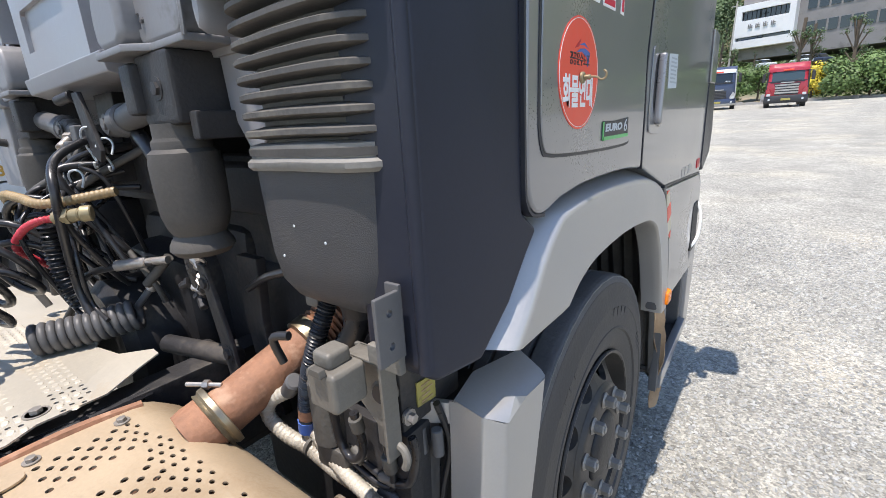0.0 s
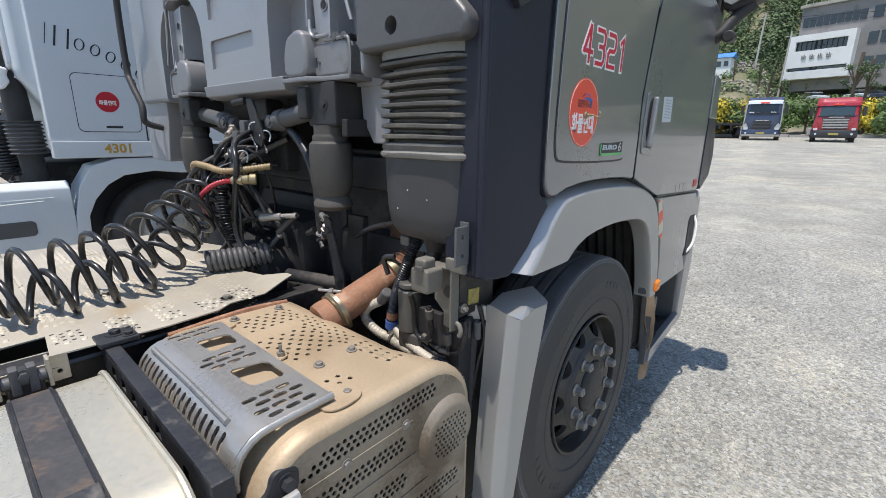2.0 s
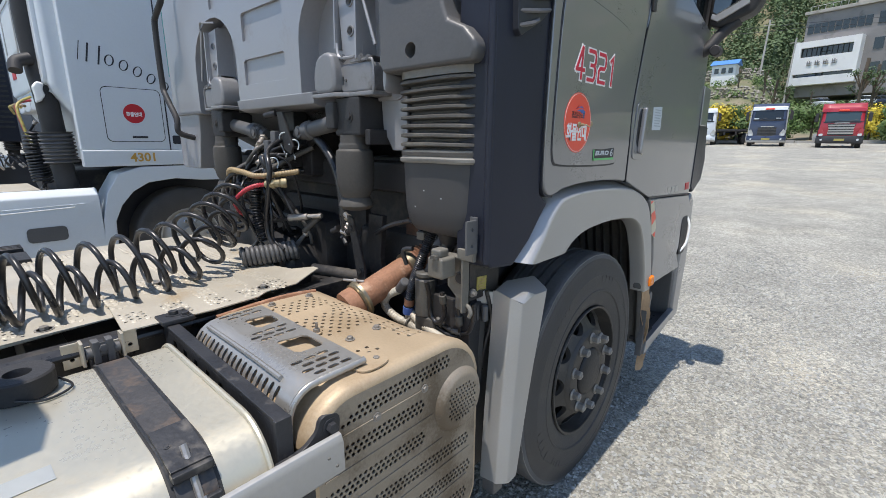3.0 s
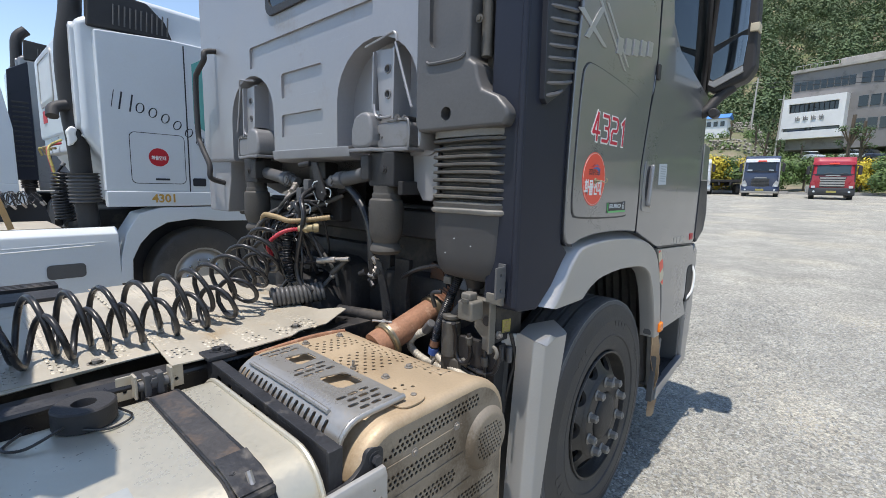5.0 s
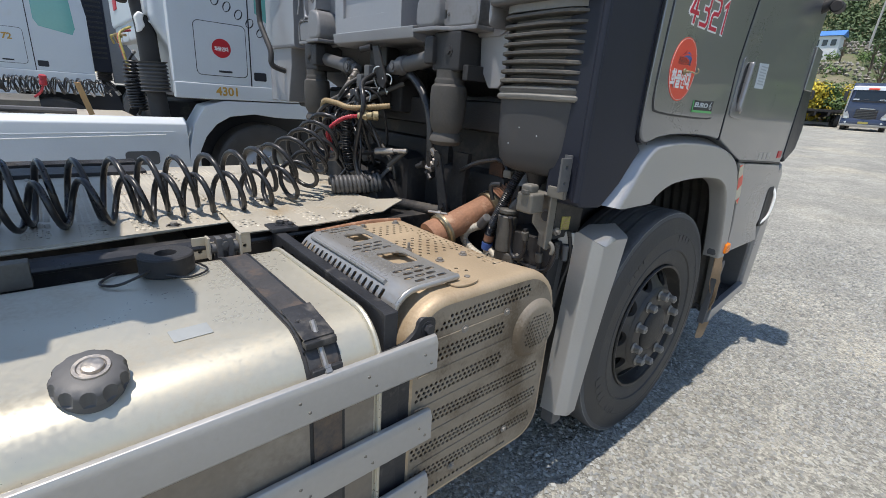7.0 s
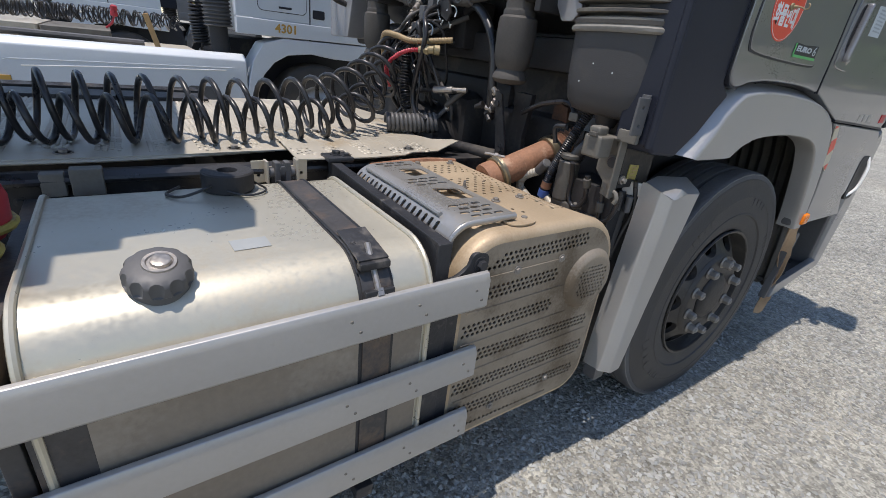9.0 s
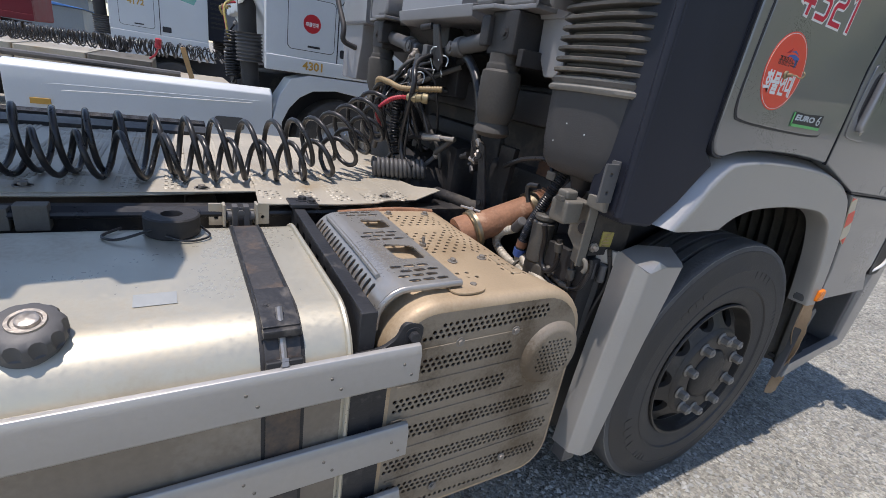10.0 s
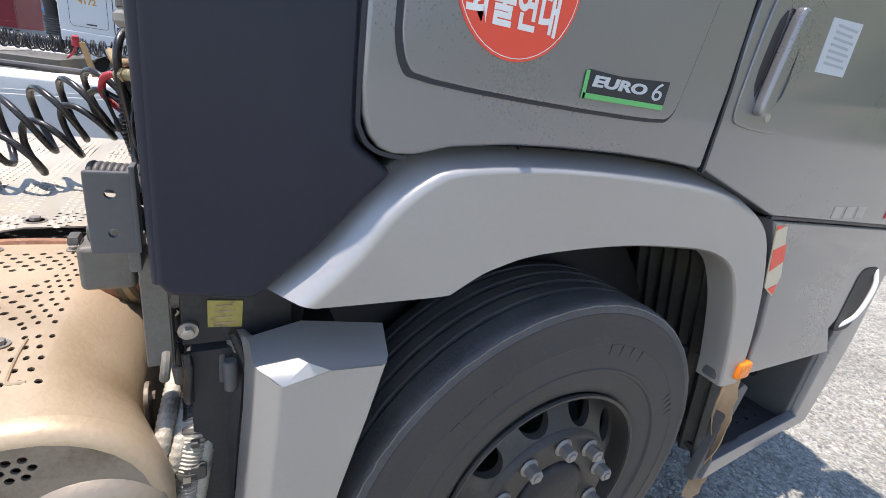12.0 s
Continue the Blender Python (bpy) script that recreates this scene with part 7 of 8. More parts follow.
# unseen frame added to cast the shadow on the tank and rear catwalk plate
rack = thing("shadow_frame", (-1.3, -1.75, 1.0), "unseen dark frame added to shade the tank and catwalk", "rack")
part("post", rod((-1.30, -1.75, 1.0), (-1.30, -1.75, 2.32), 0.025, 12), M["frame"], rack)
part("post", rod((-2.35, -1.75, 1.0), (-2.35, -1.75, 2.32), 0.025, 12), M["frame"], rack)
part("shadow_tray", prism([(-2.55, -0.85), (-2.55, -1.95), (-0.63, -1.95), (-0.63, -1.25), (-0.625, -1.14), (-0.68, -1.135), (-0.69, -1.0), (-0.65, -0.975), (-0.66, -0.885), (-0.77, -0.86), (-0.90, -0.87), (-1.10, -1.02), (-1.22, -0.95), (-1.40, -0.93)], "z", 2.28, 2.30, 0.004), M["frame"], rack)
part("shadow_tray_arm", box(-0.64, -0.52, -1.27, -1.235, 2.27, 2.29, 0.004), M["frame"], rack)

# red couplings at the tail of the tank
for y, x in ((-1.045, -0.77), (-1.05, -0.63)):
    g = thing("air_coupling", (x, y, 1.0), "dusty red and yellow trailer air coupling behind the tank", "coupling", "trailer couplings")
    part("body", lathe([(0.03, 0.0), (0.045, 0.02), (0.05, 0.08), (0.04, 0.12), (0.055, 0.15), (0.055, 0.19), (0.03, 0.20)], (x, y, 0.98), (0.1, 0, 1), 20), M["red"], g)
    part("bracket", box(x - 0.05, x + 0.05, y - 0.05, -1.022, 0.955, 0.981, 0.003), M["bar"], g)
    part("seal", lathe([(0.052, 0), (0.056, 0.008), (0.052, 0.016)], (x, y, 1.0), (0.1, 0, 1), 20), M["yellow"], g, "yellow seal ring")

# small fittings and ties in the tangle behind the cab
for k, (x, y, z) in enumerate(((-1.60, 0.40, 1.53), (-1.55, 0.41, 1.57), (-1.66, 0.40, 1.46))):
    single("connector", box(x - 0.022, x + 0.022, y - 0.02, y + 0.09, z - 0.03, z + 0.03, 0.006), M["duct"], "dark grey cable connector on the valve block", "connector", "cable connectors")
for k, (x, y, z, r) in enumerate(((-1.46, 0.40, 1.54, 0.035), (-1.42, 0.42, 1.52, 0.028), (-1.50, 0.36, 1.44, 0.03))):
    single("cable_tie", tube([(x + r * math.cos(a), y + 0.01 * math.sin(2 * a), z + 1.5 * r * math.sin(a)) for a in [0.5 * i for i in range(12)]], 0.003, 6, 3), M["paper"], "pale looped cable tie round the hoses", "tie", "cable ties")
single("tilt_bracket", join(prism([(-1.52, 1.68), (-1.47, 1.68), (-1.40, 1.53), (-1.42, 1.50), (-1.47, 1.52)], "y", 0.40, 0.412, 0.003), rod((-1.53, 0.405, 1.675), (-1.60, 0.39, 1.665), 0.014, 12, 0.003)), M["frame"], "dark steel bracket below the cab lip", "bracket")
single("lower_link", join(prism([(-1.09, 1.27), (-1.05, 1.26), (-0.99, 1.08), (-0.97, 0.95), (-1.02, 0.95), (-1.05, 1.10)], "y", 0.44, 0.452, 0.003), bolt((-1.06, 0.44, 1.22), (0, -1, 0), 0.013), bolt((-1.01, 0.44, 1.05), (0, -1, 0), 0.013)), M["frame"], "dark link plate below the air spring", "link")
for k, (a, b) in enumerate((((-0.98, 0.50, 1.20), (-0.80, 0.52, 1.27)), ((-0.80, 0.52, 1.27), (-0.72, 0.50, 1.235)))):
    single("air_hose", tube([a, ((a[0] + b[0]) / 2, a[1], (a[2] + b[2]) / 2 + 0.01), b], 0.009, 8), M["hose"], "thin black hose under the dust bowl", "hose", "air hoses behind the cab")
single("sensor_plug", box(-0.735, -0.695, 0.485, 0.515, 1.215, 1.245, 0.005), M["valve"], "dusty plug below the dust bowl", "plug")

# ---- the trucks parked in a row alongside ----
def truck_wheel(owner, x, y, z, r, tyre_mat, rim_mat, d=(1, 0, 0)):
    w = under(new("wheel"), owner)
    part("tyre", lathe([(0.55 * r, 0.0), (0.75 * r, -0.015), (0.94 * r, 0.0), (r, 0.03), (r, 0.26), (0.97 * r, 0.285), (0.92 * r, 0.298), (0.75 * r, 0.305), (0.60 * r, 0.295), (0.56 * r, 0.28), (0.55 * r, 0.0)], (x, y, z), d, 48, ring=True), tyre_mat, w)
    part("rim", lathe([(0.57 * r, 0.05), (0.57 * r, 0.285), (0.54 * r, 0.285), (0.52 * r, 0.22), (0.38 * r, 0.28), (0.22 * r, 0.285), (0.2 * r, 0.33), (0.0, 0.34)], (x, y, z), d, 36), rim_mat, w)
    nut = mesh_of("wheel_nut", lathe([(0.018, 0), (0.018, 0.03), (0.014, 0.034)], (0, 0, 0), d, 6), M["chrome"])
    for i in range(10):
        a = 2 * math.pi * i / 10
        piece("wheel_nut", nut, w, Matrix.Translation((x + d[0] * 0.28, y + 0.17 * math.cos(a), z + 0.17 * math.sin(a))))


def parked_truck(s, y0, length, top, paint, label, number="", sticker=False, hatch=(0.22, 0.70), door=0.74, plain_word=False, skirt=True, deflector=False):
    """A cab-over tractor seen from its right side: s the side's x, y0 the rear edge of its cab."""
    t = thing("tractor_truck", (s - 1.2, y0 + 1, 0), label, "truck", "trucks parked in a row")
    P, y1 = M[paint], y0 + length
    side = [(y0, 1.455), (y0 + 1.3, 1.45), (y1, 1.45), (y1, 2.3), (y1 - 0.12, top), (y0 + 0.6, top), (y0, top - 0.05)]
    body = part("cab_side", prism(side, "x", s - 0.09, s, 0.015, 3), P, t)
    part("cab_body", prism([(y0 - 0.13, 2.0), (y0 - 0.13, top + 0.02), (y0 + 0.4, top + 0.35), (y1 - 0.3, top + 0.3), (y1, 2.3), (y1, 1.3), (y0 + 0.3, 1.3)], "x", s - 2.42, s - 0.085, 0.06, 3), P, t)
    part("lower_band", prism([(y0 + 0.005, 1.305), (y1, 1.31), (y1, 1.452), (y0 + 0.005, 1.458)], "x", s - 0.09, s + 0.012, 0.012, 2), P, t)
    h0, h1 = y0 + hatch[0], y0 + hatch[1]
    part("hatch_seal", prism(rounded(h0 - 0.006, h1 + 0.006, 1.534, 2.036, 0.05), "x", s - 0.02, s + 0.0015), M["ink_and_shade"], t)
    lid = part("luggage_hatch", prism(rounded(h0, h1, 1.54, 2.03, 0.046), "x", s - 0.02, s + 0.004, 0.002), P, t)
    part("hatch_grip", box(s + 0.003, s + 0.008, h0 + 0.2, h0 + 0.33, 1.57, 1.59, 0.002), M["ink_and_shade"], lid)
    d0 = y0 + door
    part("door_gap", box(s - 0.01, s + 0.002, d0 - 0.006, d0 + 0.006, 1.30, top - 0.03), M["ink_and_shade"], body)
    part("door_pull", prism(rounded(d0 + 0.03, d0 + 0.16, 1.515, 1.60, 0.015), "x", s - 0.01, s + 0.004), M["ink_and_shade"], body)
    part("window_pane", prism(eased([(d0 + 0.07, 2.10), (y1 - 0.16, 2.0), (y1 - 0.22, top - 0.12), (d0 + 0.07, top - 0.12)], 1, 0.1), "x", s - 0.02, s + 0.003), M["teal_glass"], body)
    if number:
        part("number", letters(number, 0.115, facing_x(s + 0.014, y0 + 0.49, 1.383) if sticker else facing_x(s + 0.006, (h0 + h1) / 2, 1.90), 0.0006, 1.0, 0.0, 0.003), M["ochre"], lid, "ochre fleet number")
    if sticker:
        st = part("round_sticker", lathe([(0.09, 0), (0.09, 0.001)], (s + 0.004, y0 + 0.46, 1.80), (1, 0, 0), 32), M["dark_red"], lid, "round dark red sticker")
        part("sticker_lettering", letters("화물연대", 0.045, facing_x(s + 0.006, y0 + 0.46, 1.79), 0.0004, 0.8, 0, 0.0015), M["white"], st)
    if plain_word:
        for k in range(7):
            h, wd = (0.165, 0.15) if k == 0 else (0.100, 0.075)
            y, z = y0 + 0.09 + (0.0 if k == 0 else 0.185 + 0.105 * (k - 1)), 2.245 - 0.012 * k - 0.0055 * k * k
            tilt = Matrix.Translation((s + 0.001, y, z)) @ Matrix.Rotation(radians(-10 - 4.5 * k), 4, "X")
            if k == 0:
                for u, wide in ((0.0, 0.006), (0.42, 0.014), (1.0, 0.014)):
                    part("side_mark", moved(box(0, 0.0016, u * wd - wide / 2, u * wd + wide / 2, 0, h), tilt), M["ink_and_shade"], body)
            else:
                rim = [(wd / 2 + wd / 2 * math.cos(q * 0.3142), h / 2 + h / 2 * math.sin(q * 0.3142)) for q in range(20)]
                core = [(wd / 2 + (wd / 2 - 0.012) * math.cos(q * 0.3142), h / 2 + (h / 2 - 0.006) * math.sin(q * 0.3142)) for q in range(20)]
                ring = poly_bm([(0.0016, *p) for p in rim + core], [[q, (q + 1) % 20, 20 + (q + 1) % 20, 20 + q] for q in range(20)])
                part("side_mark", moved(ring, tilt), M["ink_and_shade"], body)
    # roof-side louvre
    lv = part("roof_louvre", prism([(y0 - 0.04, top - 0.02), (y0 + 0.66, top + 0.0), (y0 + 0.60, top + 0.16), (y0 + 0.45, top + 0.30), (y0 - 0.02, top + 0.34)], "x", s - 0.16, s - 0.03, 0.02), M["black"], t)
    for k in range(11):
        part("slat", tube([(s - 0.03, y0 + 0.16 + 0.045 * k, top + 0.03), (s - 0.02, y0 + 0.17 + 0.045 * k, top + 0.21)], 0.008, 6, 2), M["duct"], lv)
    if deflector:
        df = part("side_deflector", prism([(y0 - 0.38, 1.5), (y0 + 0.01, 1.5), (y0 + 0.01, top - 0.05), (y0 - 0.30, top - 0.25)], "x", s - 0.08, s - 0.005, 0.015), M["navy"], t)
        for k in range(14):
            part("louvre", box(s - 0.008, s + 0.006, y0 - 0.28, y0 - 0.04, 1.75 + 0.09 * k, 1.785 + 0.09 * k, 0.004), M["black"], df)
    # rear of the cab
    rw = part("rear_wall", prism(rounded(s - 2.40, s - 0.12, 2.02, top + 0.02, 0.08), "y", y0 - 0.16, y0 - 0.02, 0.03), P, t)
    part("rear_window", prism(rounded(s - 2.05, s - 1.2, 2.42, 2.9, 0.06), "y", y0 - 0.165, y0 - 0.158), M["paper"], rw)
    part("window_rim", carve(prism(rounded(s - 2.09, s - 1.16, 2.38, 2.94, 0.08), "y", y0 - 0.172, y0 - 0.156), prism(rounded(s - 2.04, s - 1.21, 2.43, 2.89, 0.05), "y", y0 - 0.2, y0 - 0.1)), M["rail"], rw)
    part("rear_sticker", box(s - 2.0, s - 1.75, y0 - 0.168, y0 - 0.16, 2.2, 2.34, 0.001), M["dark_red"], rw)
    part("rear_lip", join(*[prism(rounded(s - 2.3 + 0.5 * k, s - 1.86 + 0.5 * k, 1.84, 2.06, 0.06), "y", y0 - 0.14, y0 + 0.3, 0.02) for k in range(4)]), P, rw)
    st = part("intake_pipe", tube([(s - 0.26, y0 - 0.10, 1.10), (s - 0.27, y0 - 0.12, 1.45), (s - 0.26, y0 - 0.14, 1.9), (s - 0.30, y0 - 0.16, 2.2), (s - 0.28, y0 - 0.17, 2.7), (s - 0.24, y0 - 0.12, top + 0.1), (s - 0.24, y0 - 0.08, top + 0.4), (s - 0.24, y0 + 0.05, top + 0.55)], 0.088, 16), M["black"], t, "black intake pipe")
    part("stack_bellows", tube([(s - 0.265, y0 - 0.11, 1.34), (s - 0.268, y0 - 0.12, 1.62)], 0.125, 18, 2, 0.012, 0.034), M["duct"], st)
    part("stack_valve", tube([(s - 0.22, y0 - 0.2, 2.24), (s - 0.2, y0 - 0.3, 2.2), (s - 0.16, y0 - 0.32, 2.12)], 0.05, 10), M["black"], st)
    part("stack_lever", tube([(s - 0.15, y0 - 0.12, 1.98), (s - 0.13, y0 - 0.05, 1.93), (s - 0.1, y0 + 0.0, 1.9)], 0.015, 8), M["paper"], st)
    part("stack_brace", box(s - 0.14, s - 0.10, y0 - 0.03, y0 + 0.01, 1.9, top - 0.1, 0.006), M["duct"], st)
    # wheel, arch, side skirt
    arch = [(y0 + 0.06, 0.55), (y0 + 0.08, 0.80), (y0 + 0.14, 1.05), (y0 + 0.255, 1.235), (y0 + 0.45, 1.295), (y0 + 1.5, 1.30), (y0 + 1.5, 1.12), (y0 + 1.0, 1.135), (y0 + 0.75, 1.165), (y0 + 0.5, 1.135), (y0 + 0.36, 1.055), (y0 + 0.25, 0.93), (y0 + 0.18, 0.78), (y0 + 0.17, 0.55)]
    part("fender", prism(arch, "x", s - 0.35, s + 0.005, 0.012), P, t)
    part("wheel_well", prism([(y0 + 0.15, 0.35), (y0 + 0.2, 1.0), (y0 + 0.6, 1.28), (y0 + 1.7, 1.28), (y0 + 1.9, 0.4)], "x", s - 0.5, s - 0.38), M["ink_and_shade"], t)
    truck_wheel(t, s - 0.36, y0 + 0.86, 0.53, 0.53, M["rubber"], M["rail"])
    part("frame_rail", join(box(s - 0.85, s - 0.77, y0 - 5.0, y1 - 0.2, 0.72, 1.0, 0.005), box(s - 1.7, s - 1.62, y0 - 5.0, y1 - 0.2, 0.72, 1.0, 0.005), box(s - 1.65, s - 0.8, y0 - 0.1, y1 - 0.3, 0.55, 1.25, 0.05)), M["frame"], t)
    deck = part("catwalk", join(box(s - 1.75, s - 0.75, y0 - 1.0, y0 - 0.25, 1.04, 1.06, 0.006), box(s - 1.75, s - 0.75, y0 - 2.4, y0 - 1.05, 1.01, 1.03, 0.006)), M["deck"], t)
    part("fifth_wheel", prism(rounded(s - 1.75, s - 0.7, y0 - 4.2, y0 - 3.2, 0.2), "z", 1.1, 1.16, 0.02), M["rust_dark"], t)
    truck_wheel(t, s - 0.36, y0 - 2.9, 0.53, 0.53, M["rubber"], M["rim"])
    if skirt:
        sk = part("side_skirt", prism([(s - 0.06, 0.36), (s, 0.42), (s + 0.012, 0.9), (s, 1.05), (s - 0.05, 1.10), (s - 0.12, 1.11), (s - 0.13, 0.36)], "y", y0 - 2.05, y0 + 0.075, 0.012), P, t)
        part("skirt_line", tube([(s + 0.010, y0 - 1.67, 0.890), (s + 0.010, y0 - 1.2, 0.912), (s + 0.010, y0 - 0.12, 0.950)], 0.005, 8, 0), M["white"], sk)
        part("skirt_crease", tube([(s + 0.009, y0 - 0.05, 0.975), (s + 0.010, y0 - 1.72, 0.940), (s + 0.008, y0 - 1.80, 0.925), (s + 0.006, y0 - 1.655, 0.674)], 0.003, 6, 0), P, sk)
        part("skirt_grip", prism(rounded(y0 - 0.48, y0 - 0.20, 0.66, 0.79, 0.035), "x", s - 0.02, s + 0.013), M["duct"], sk)
        part("side_reflector", box(s + 0.005, s + 0.022, y0 - 1.89, y0 - 1.75, 0.76, 0.81, 0.004), M["ochre"], sk, "amber side reflector")
    return t


parked_truck(-4.86, 0.25, 2.2, 2.97, "merc", "pale blue-white tractor truck with a long side skirt", "4301", True, plain_word=True)
parked_truck(-9.30, -1.42, 1.42, 3.1, "merc", "pale white tractor truck with a teal side window", "4172", hatch=(0.14, 0.62), door=0.70)
parked_truck(-11.3, 0.45, 1.9, 3.75, "paint", "dark grey tractor truck with black side louvres", skirt=False, deflector=True)
parked_truck(-15.5, -5.7, 2.2, 2.4, "maroon", "dark red tractor truck standing far down the row", skirt=False)
for k, (x, ya, yb, z, r) in enumerate(((-6.42, -3.9, -0.55, 1.275, 0.080), (-6.60, -3.6, -0.45, 1.28, 0.085), (-6.80, -3.8, -0.35, 1.275, 0.078), (-7.02, -3.6, -0.25, 1.28, 0.085), (-7.30, -3.8, -0.2, 1.28, 0.080), (-10.15, -4.8, -2.0, 1.2, 0.085), (-10.4, -4.8, -1.8, 1.21, 0.09), (-10.7, -4.9, -1.7, 1.2, 0.085), (-12.9, -3.4, -0.2, 1.2, 0.095), (-13.5, -3.2, 0.1, 1.17, 0.09))):
    w = 0.05 * math.sin(2.1 * k)
    coiled_hose([(x, ya, z), (x - w, ya + (yb - ya) * 0.3, z - 0.02), (x + w, ya + (yb - ya) * 0.65, z + 0.015), (x, yb, z + 0.03), (x + w, yb + 0.16, z + 0.02)], r, 0.10 + 0.014 * (k % 3), 0.0075, 20 + k, "black coiled air hose over a neighbouring truck deck", [(x, ya - 0.1, 1.08), (x + 0.02, yb + 0.28, z - 0.06)], "coiled hoses of the row")
coiled_hose([(-5.45, 0.02, 1.14), (-5.45, 0.0, 1.45), (-5.45, 0.02, 1.62)], 0.075, 0.03, 0.012, 31, "tight black cable coil hanging behind a white cab", [(-5.45, 0.0, 1.08), (-5.5, 0.05, 1.72)], "coiled hoses of the row")
for k, (mt, x) in enumerate((("yellow", -5.62), ("red", -5.66), ("tan_hose", -5.9), ("yellow", -6.2))):
    hose("air_hose", [(x, 0.06, 1.95 - 0.03 * k), (x + 0.12, -0.06, 1.86), (x + 0.2, -0.05, 1.66), (x + 0.22, -0.02, 1.5)] if k < 2 else [(x - 0.3, 0.0, 1.82), (x, -0.05, 1.88), (x + 0.35, 0.0, 1.86)], 0.012, M[mt], "bright coiled-on air line behind the white cab")
single("wooden_batten", moved(box(-0.008, 0.008, -0.024, 0.024, -0.15, 0.15, 0.003), Matrix.Translation((-5.30, -0.436, 1.234)) @ Matrix.Rotation(radians(14), 4, "X")), M["pine"], "orange-brown wooden batten leaning on a truck deck", "batten")

# clutter on the neighbours' decks
single("hose_coupling", join(lathe([(0.022, 0.0), (0.034, 0.008), (0.034, 0.05), (0.028, 0.058), (0.034, 0.066), (0.034, 0.105), (0.018, 0.115)], (-6.32, -0.71, 1.31), (0.1, 0.1, 1), 16), tube([(-6.32, -0.71, 1.315), (-6.33, -0.74, 1.24), (-6.36, -0.80, 1.185)], 0.011, 8)), M["red"], "red air hose coupling among black coils", "coupling")
for k in range(5):
    single("side_box", prism(rounded(-5.62, -5.30, -3.0 + 0.52 * k, -2.56 + 0.52 * k, 0.05), "z", 1.0, 1.06 + 0.02 * (k % 2), 0.012), M["valve_dark"] if k % 2 else M["deck"], "dusty flat box on a truck frame", "box", "boxes on the truck frame")
for k, (y0_, y1_, z_) in enumerate(((-4.6, -0.3, 1.03), (-4.6, -0.5, 1.10))):
    single("frame_conduit", tube([(-5.45 - 0.12 * k, y0_, z_), (-5.44 - 0.12 * k, (y0_ + y1_) / 2, z_ + 0.02), (-5.45 - 0.12 * k, y1_, z_)], 0.03, 8, 4), M["duct"], "dusty conduit along a truck frame", "conduit", "conduits of the row")
single("plastic_bag", moved(prism([(0.0, 0.0), (0.04, 0.02), (0.075, 0.07), (0.06, 0.12), (0.08, 0.17), (0.03, 0.19), (-0.01, 0.14), (0.0, 0.07)], "x", -0.03, 0.03, 0.018, 3), Matrix.Translation((-5.02, 0.02, 1.86))), M["white"], "crumpled white plastic bag tied to the intake pipe", "bag")

for k, (x0, x1, za, zb, mt) in enumerate(((-5.16, -5.02, 0.98, 1.04, "valve_dark"), (-5.40, -5.22, 0.99, 1.05, "deck"), (-6.75, -6.62, 1.0, 1.07, "valve_dark"), (-9.62, -9.45, 0.98, 1.06, "deck"), (-9.95, -9.75, 1.0, 1.05, "valve_dark"))):
    single("deck_rail", join(box(x0, x1, -4.8, -0.75 if x0 > -9 else -2.2, za, zb, 0.008), box(x0 + 0.02, x1 - 0.02, -4.7, -2.5, zb, zb + 0.02, 0.005)), M[mt], "long dusty rail along a neighbouring truck frame", "rail", "rails of the row")
for k in range(6):
    y = -1.05 - 0.58 * k
    single("frame_cover", prism(rounded(-7.45, -5.85, y - 0.285, y + 0.285, 0.02), "z", 1.035, 1.172 + 0.006 * (k % 3), 0.006), M["deck" if k % 3 else "valve"], "dusty cover plate over a truck frame", "cover plate", "cover plates of the row")

# ---- the far side of the yard ----
def bowed(pts, w, lean=0.03, n=12):
    """A profile of (y, z) drawn across x from -w to w, bowed back at the corners and narrower above."""
    vs, k = [], len(pts)
    for i in range(n + 1):
        u = -1 + 2 * i / n
        for y, z in pts:
            vs.append((u * w * (1 - lean * (z - 0.8)), y + (0.20 * abs(u) ** 4 if y < 0.6 else 0), z))
    fs = [[i * k + j, i * k + (j + 1) % k, (i + 1) * k + (j + 1) % k, (i + 1) * k + j] for i in range(n) for j in range(k)]
    bm = poly_bm(vs, fs + [list(range(k))[::-1], list(range(n * k, n * k + k))])
    bmesh.ops.recalc_face_normals(bm, faces=bm.faces[:])
    return bm


